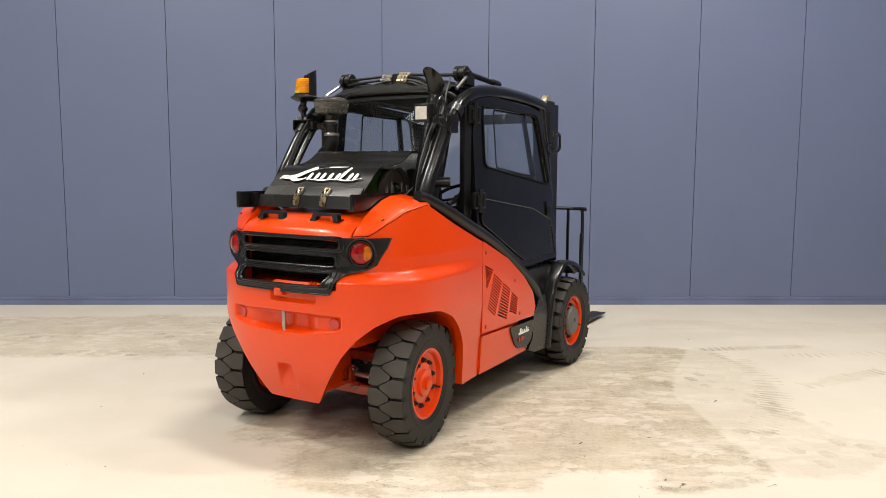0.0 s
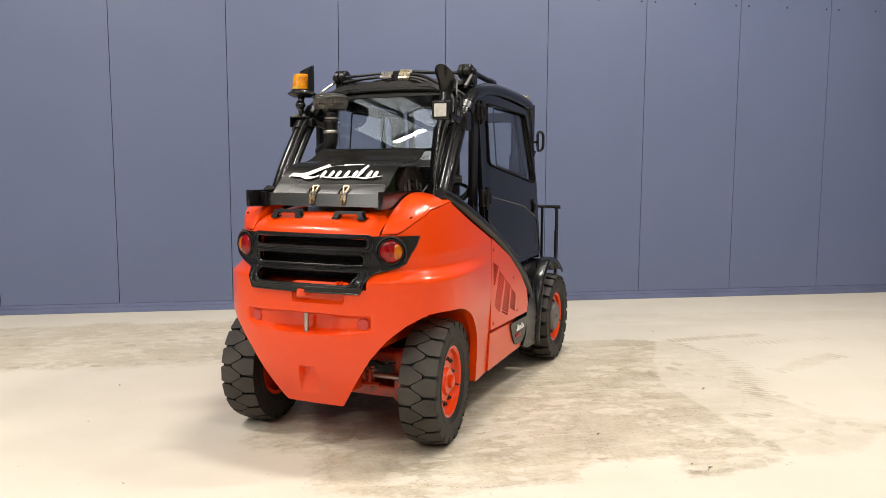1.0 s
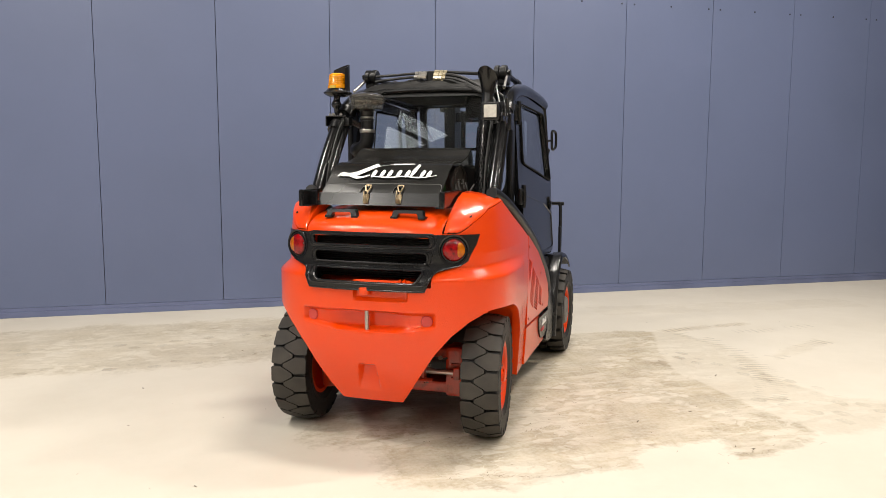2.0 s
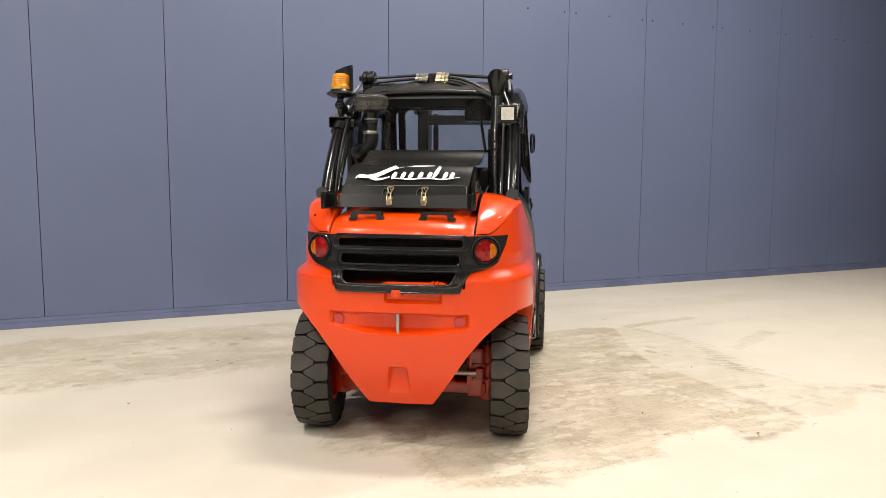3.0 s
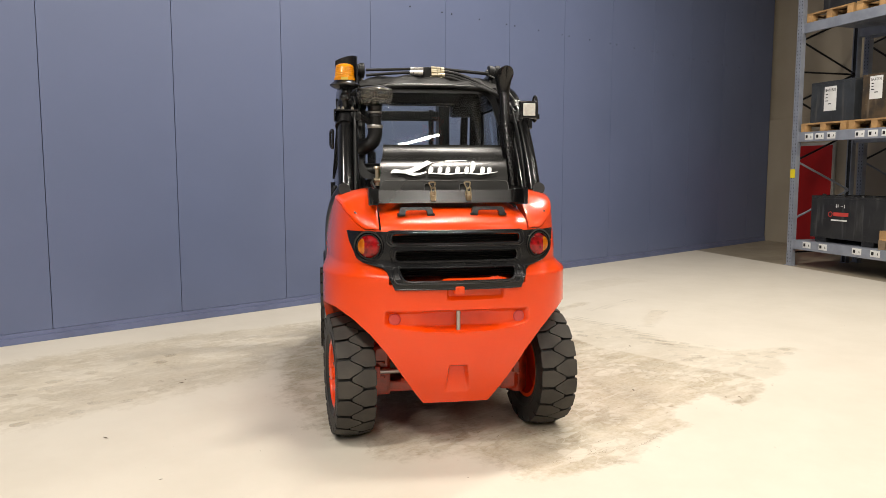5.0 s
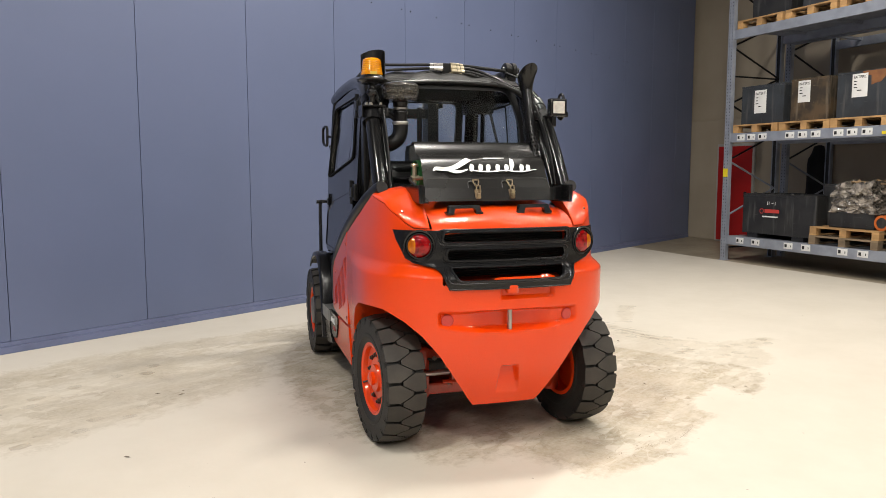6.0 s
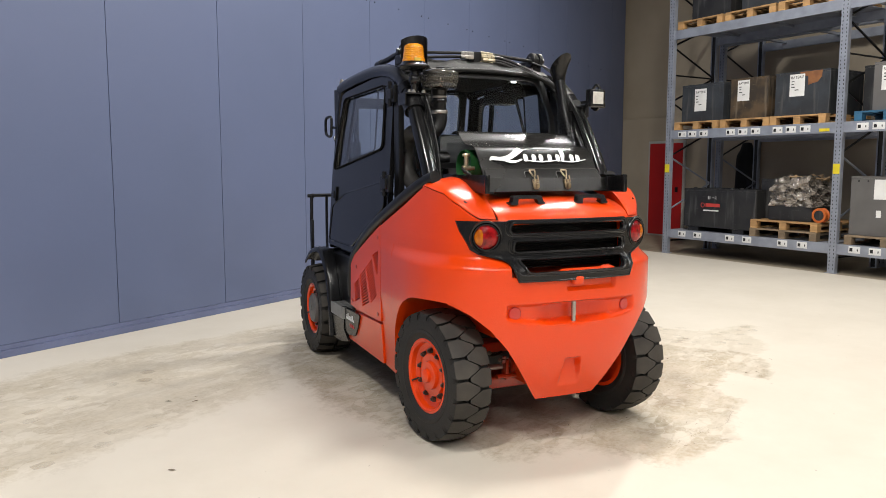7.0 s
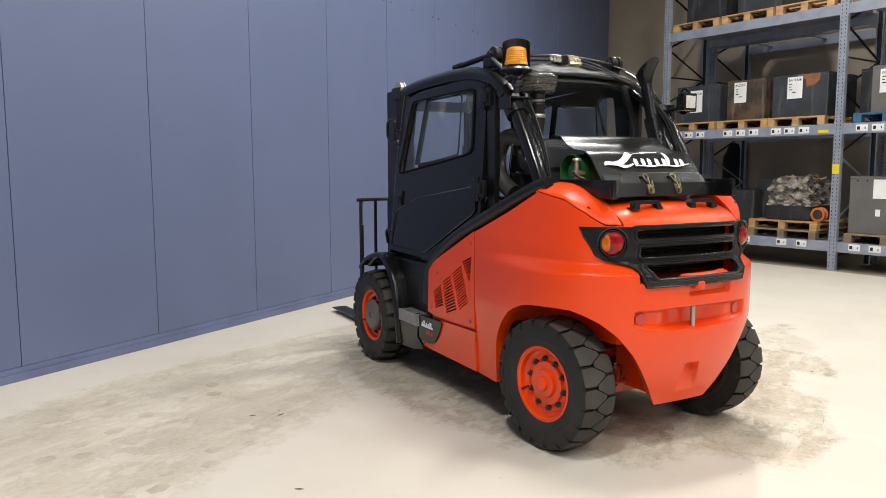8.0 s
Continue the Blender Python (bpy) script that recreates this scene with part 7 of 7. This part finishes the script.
pm_.inputs["From Min"].default_value, pm_.inputs["From Max"].default_value, pm_.inputs["To Max"].default_value = 0.42, 0.64, 0.24
nt.links.new(ptc.outputs["Object"], pn.inputs["Vector"])
nt.links.new(pn.outputs["Fac"], pm_.inputs["Value"])
nt.links.new(pm_.outputs["Result"], pb.inputs["Alpha"])
rng = random.Random(11)
prints = bmesh.new()


def prints_along(path, lug, wide, ribs=False):
    """Block-shaped prints in two staggered rows, or narrow cross ribs, along a wheel's way."""
    line = spline([(x, y, 0.0025) for x, y in path], 12)
    done, side = 0.0, 1
    for a, b in zip(line, line[1:]):
        d = (b - a)
        done += d.length
        if done < lug:
            continue
        done = 0.0
        e = d.normalized()
        f = Vector((-e.y, e.x, 0))
        side = -side
        c = a + f * (0 if ribs else side * wide * 0.27) + f * rng.uniform(-0.01, 0.01)
        w, l = (wide * 0.5, lug * 0.30) if ribs else (wide * 0.20, lug * 0.62)
        j = lambda: rng.uniform(0.8, 1.15)
        shape = [(-l, -w * 0.6), (-l * 0.3, -w), (l * 0.8, -w * 0.8), (l, w * 0.3), (l * 0.2, w), (-l * 0.9, w * 0.7)] if not ribs else [(-l, -w), (l, -w), (l, w), (-l, w)]
        prints.faces.new([prints.verts.new(c + e * (p * j()) + f * (q * j())) for p, q in shape])


prints_along([(2.28, 6.06), (2.36, 5.79), (2.33, 5.39), (2.24, 4.98), (2.11, 4.69), (1.94, 4.43), (1.74, 4.19)], 0.045, 0.20, True)
prints_along([(1.78, 5.55), (1.84, 5.36), (1.92, 5.05), (2.01, 4.89), (2.08, 4.71), (2.13, 4.53), (2.20, 4.33), (2.22, 4.0), (2.40, 3.88), (2.70, 3.84)], 0.085, 0.20)
prints_along([(1.70, 4.35), (1.77, 4.26), (1.84, 4.15), (1.91, 4.02), (1.95, 3.91), (2.02, 3.68)], 0.085, 0.22)
prints_along([(2.18, 6.16), (2.57, 6.20), (3.15, 6.29)], 0.05, 0.12, True)
prints_along([(2.50, 5.11), (2.95, 5.34), (3.32, 5.49)], 0.05, 0.16, True)
prints_along([(2.77, 6.0), (3.16, 5.97), (3.67, 6.05)], 0.05, 0.12, True)
prints_along([(-3.6, 6.75), (-2.6, 6.72), (-1.9, 6.80), (-1.0, 7.0)], 0.085, 0.24)
prints_along([(-3.4, 6.12), (-2.5, 6.08), (-1.6, 6.12)], 0.08, 0.20)
CRUMB = material("dark_dirt_crumb", (0.19, 0.15, 0.11), 0.8, bump=0)


def stroke(a, b, w):
    """A thin dark stroke lying on the floor."""
    f = (b - a).cross(Vector((0, 0, 1))).normalized() * w
    q = prints.faces.new([prints.verts.new(p) for p in (a + f, b + f * 0.4, b - f * 0.4, a - f)])
    q.material_index = 1


# a row of fork-shaped marks that tread grooves left
for path in ([(-0.62, 3.64), (-0.38, 3.58), (-0.24, 3.53), (-0.09, 3.48), (0.1, 3.49), (0.35, 3.52)], [(0.02, 4.07), (0.2, 4.11), (0.29, 4.08), (0.46, 4.11)], [(1.05, 4.33), (1.3, 4.28), (1.5, 4.30)], [(0.98, 3.52), (1.1, 3.47), (1.25, 3.5)]):
    line = spline([(x, y, 0.0032) for x, y in path], 6)
    for a, b in zip(line, line[1:]):
        e = (b - a).normalized()
        f = Vector((-e.y, e.x, 0))
        if rng.random() < 0.6:
            stroke(a, a + e * 0.022 + f * rng.uniform(0.012, 0.026), 0.0009)
            stroke(a, a + e * 0.020 - f * rng.uniform(0.012, 0.026), 0.0009)
            stroke(a, a - e * rng.uniform(0.012, 0.03), 0.0009)
for _ in range(110):
    x, y, t = rng.uniform(-0.6, 1.7), rng.uniform(3.35, 5.4), rng.gauss(0.2, 0.7)
    a = Vector((x, y, 0.0032))
    stroke(a, a + Vector((math.cos(t), math.sin(t), 0)) * rng.uniform(0.008, 0.035), rng.uniform(0.001, 0.003))
tagged(part("tyre_prints", prints, [PRINT, CRUMB], None, "", 0), "faint dried brown tyre prints on the floor", "tyre prints", kind="stuff")
bm = bmesh.new()
for x, y, s in ((0.74, 4.07, 0.05), (1.14, 4.15, 0.03), (1.77, 4.8, 0.05), (1.05, 3.59, 0.03), (1.12, 3.54, 0.03), (2.21, 6.52, 0.03), (-2.13, 5.47, 0.045), (-2.12, 4.73, 0.02), (-1.7, 3.79, 0.025), (-1.6, 4.74, 0.015),
                (-1.9, 3.81, 0.012), (-1.49, 6.35, 0.04), (-1.40, 6.22, 0.05), (-1.35, 6.28, 0.03)) + tuple((rng.uniform(-4, 4), rng.uniform(2.0, 7.0), rng.uniform(0.004, 0.010)) for _ in range(46)):
    a, s = rng.uniform(0, 3.14), s * 0.62
    ring = []
    for k in range(7):
        r = s * rng.uniform(0.5, 1.0)
        px, py = r * math.cos(2 * math.pi * k / 7), 0.22 * r * math.sin(2 * math.pi * k / 7)
        ring.append(bm.verts.new((x + px * math.cos(a) - py * math.sin(a), y + px * math.sin(a) + py * math.cos(a), 0.003)))
    bm.faces.new(ring)
    top = bm.verts.new((x, y, 0.004 + 0.10 * s))
    for k in range(7):
        bm.faces.new((ring[k], ring[(k + 1) % 7], top))
tagged(part("dirt_crumbs", bm, CRUMB, None, "", 0), "small dark dirt crumbs scattered on the floor", "dirt", kind="stuff")
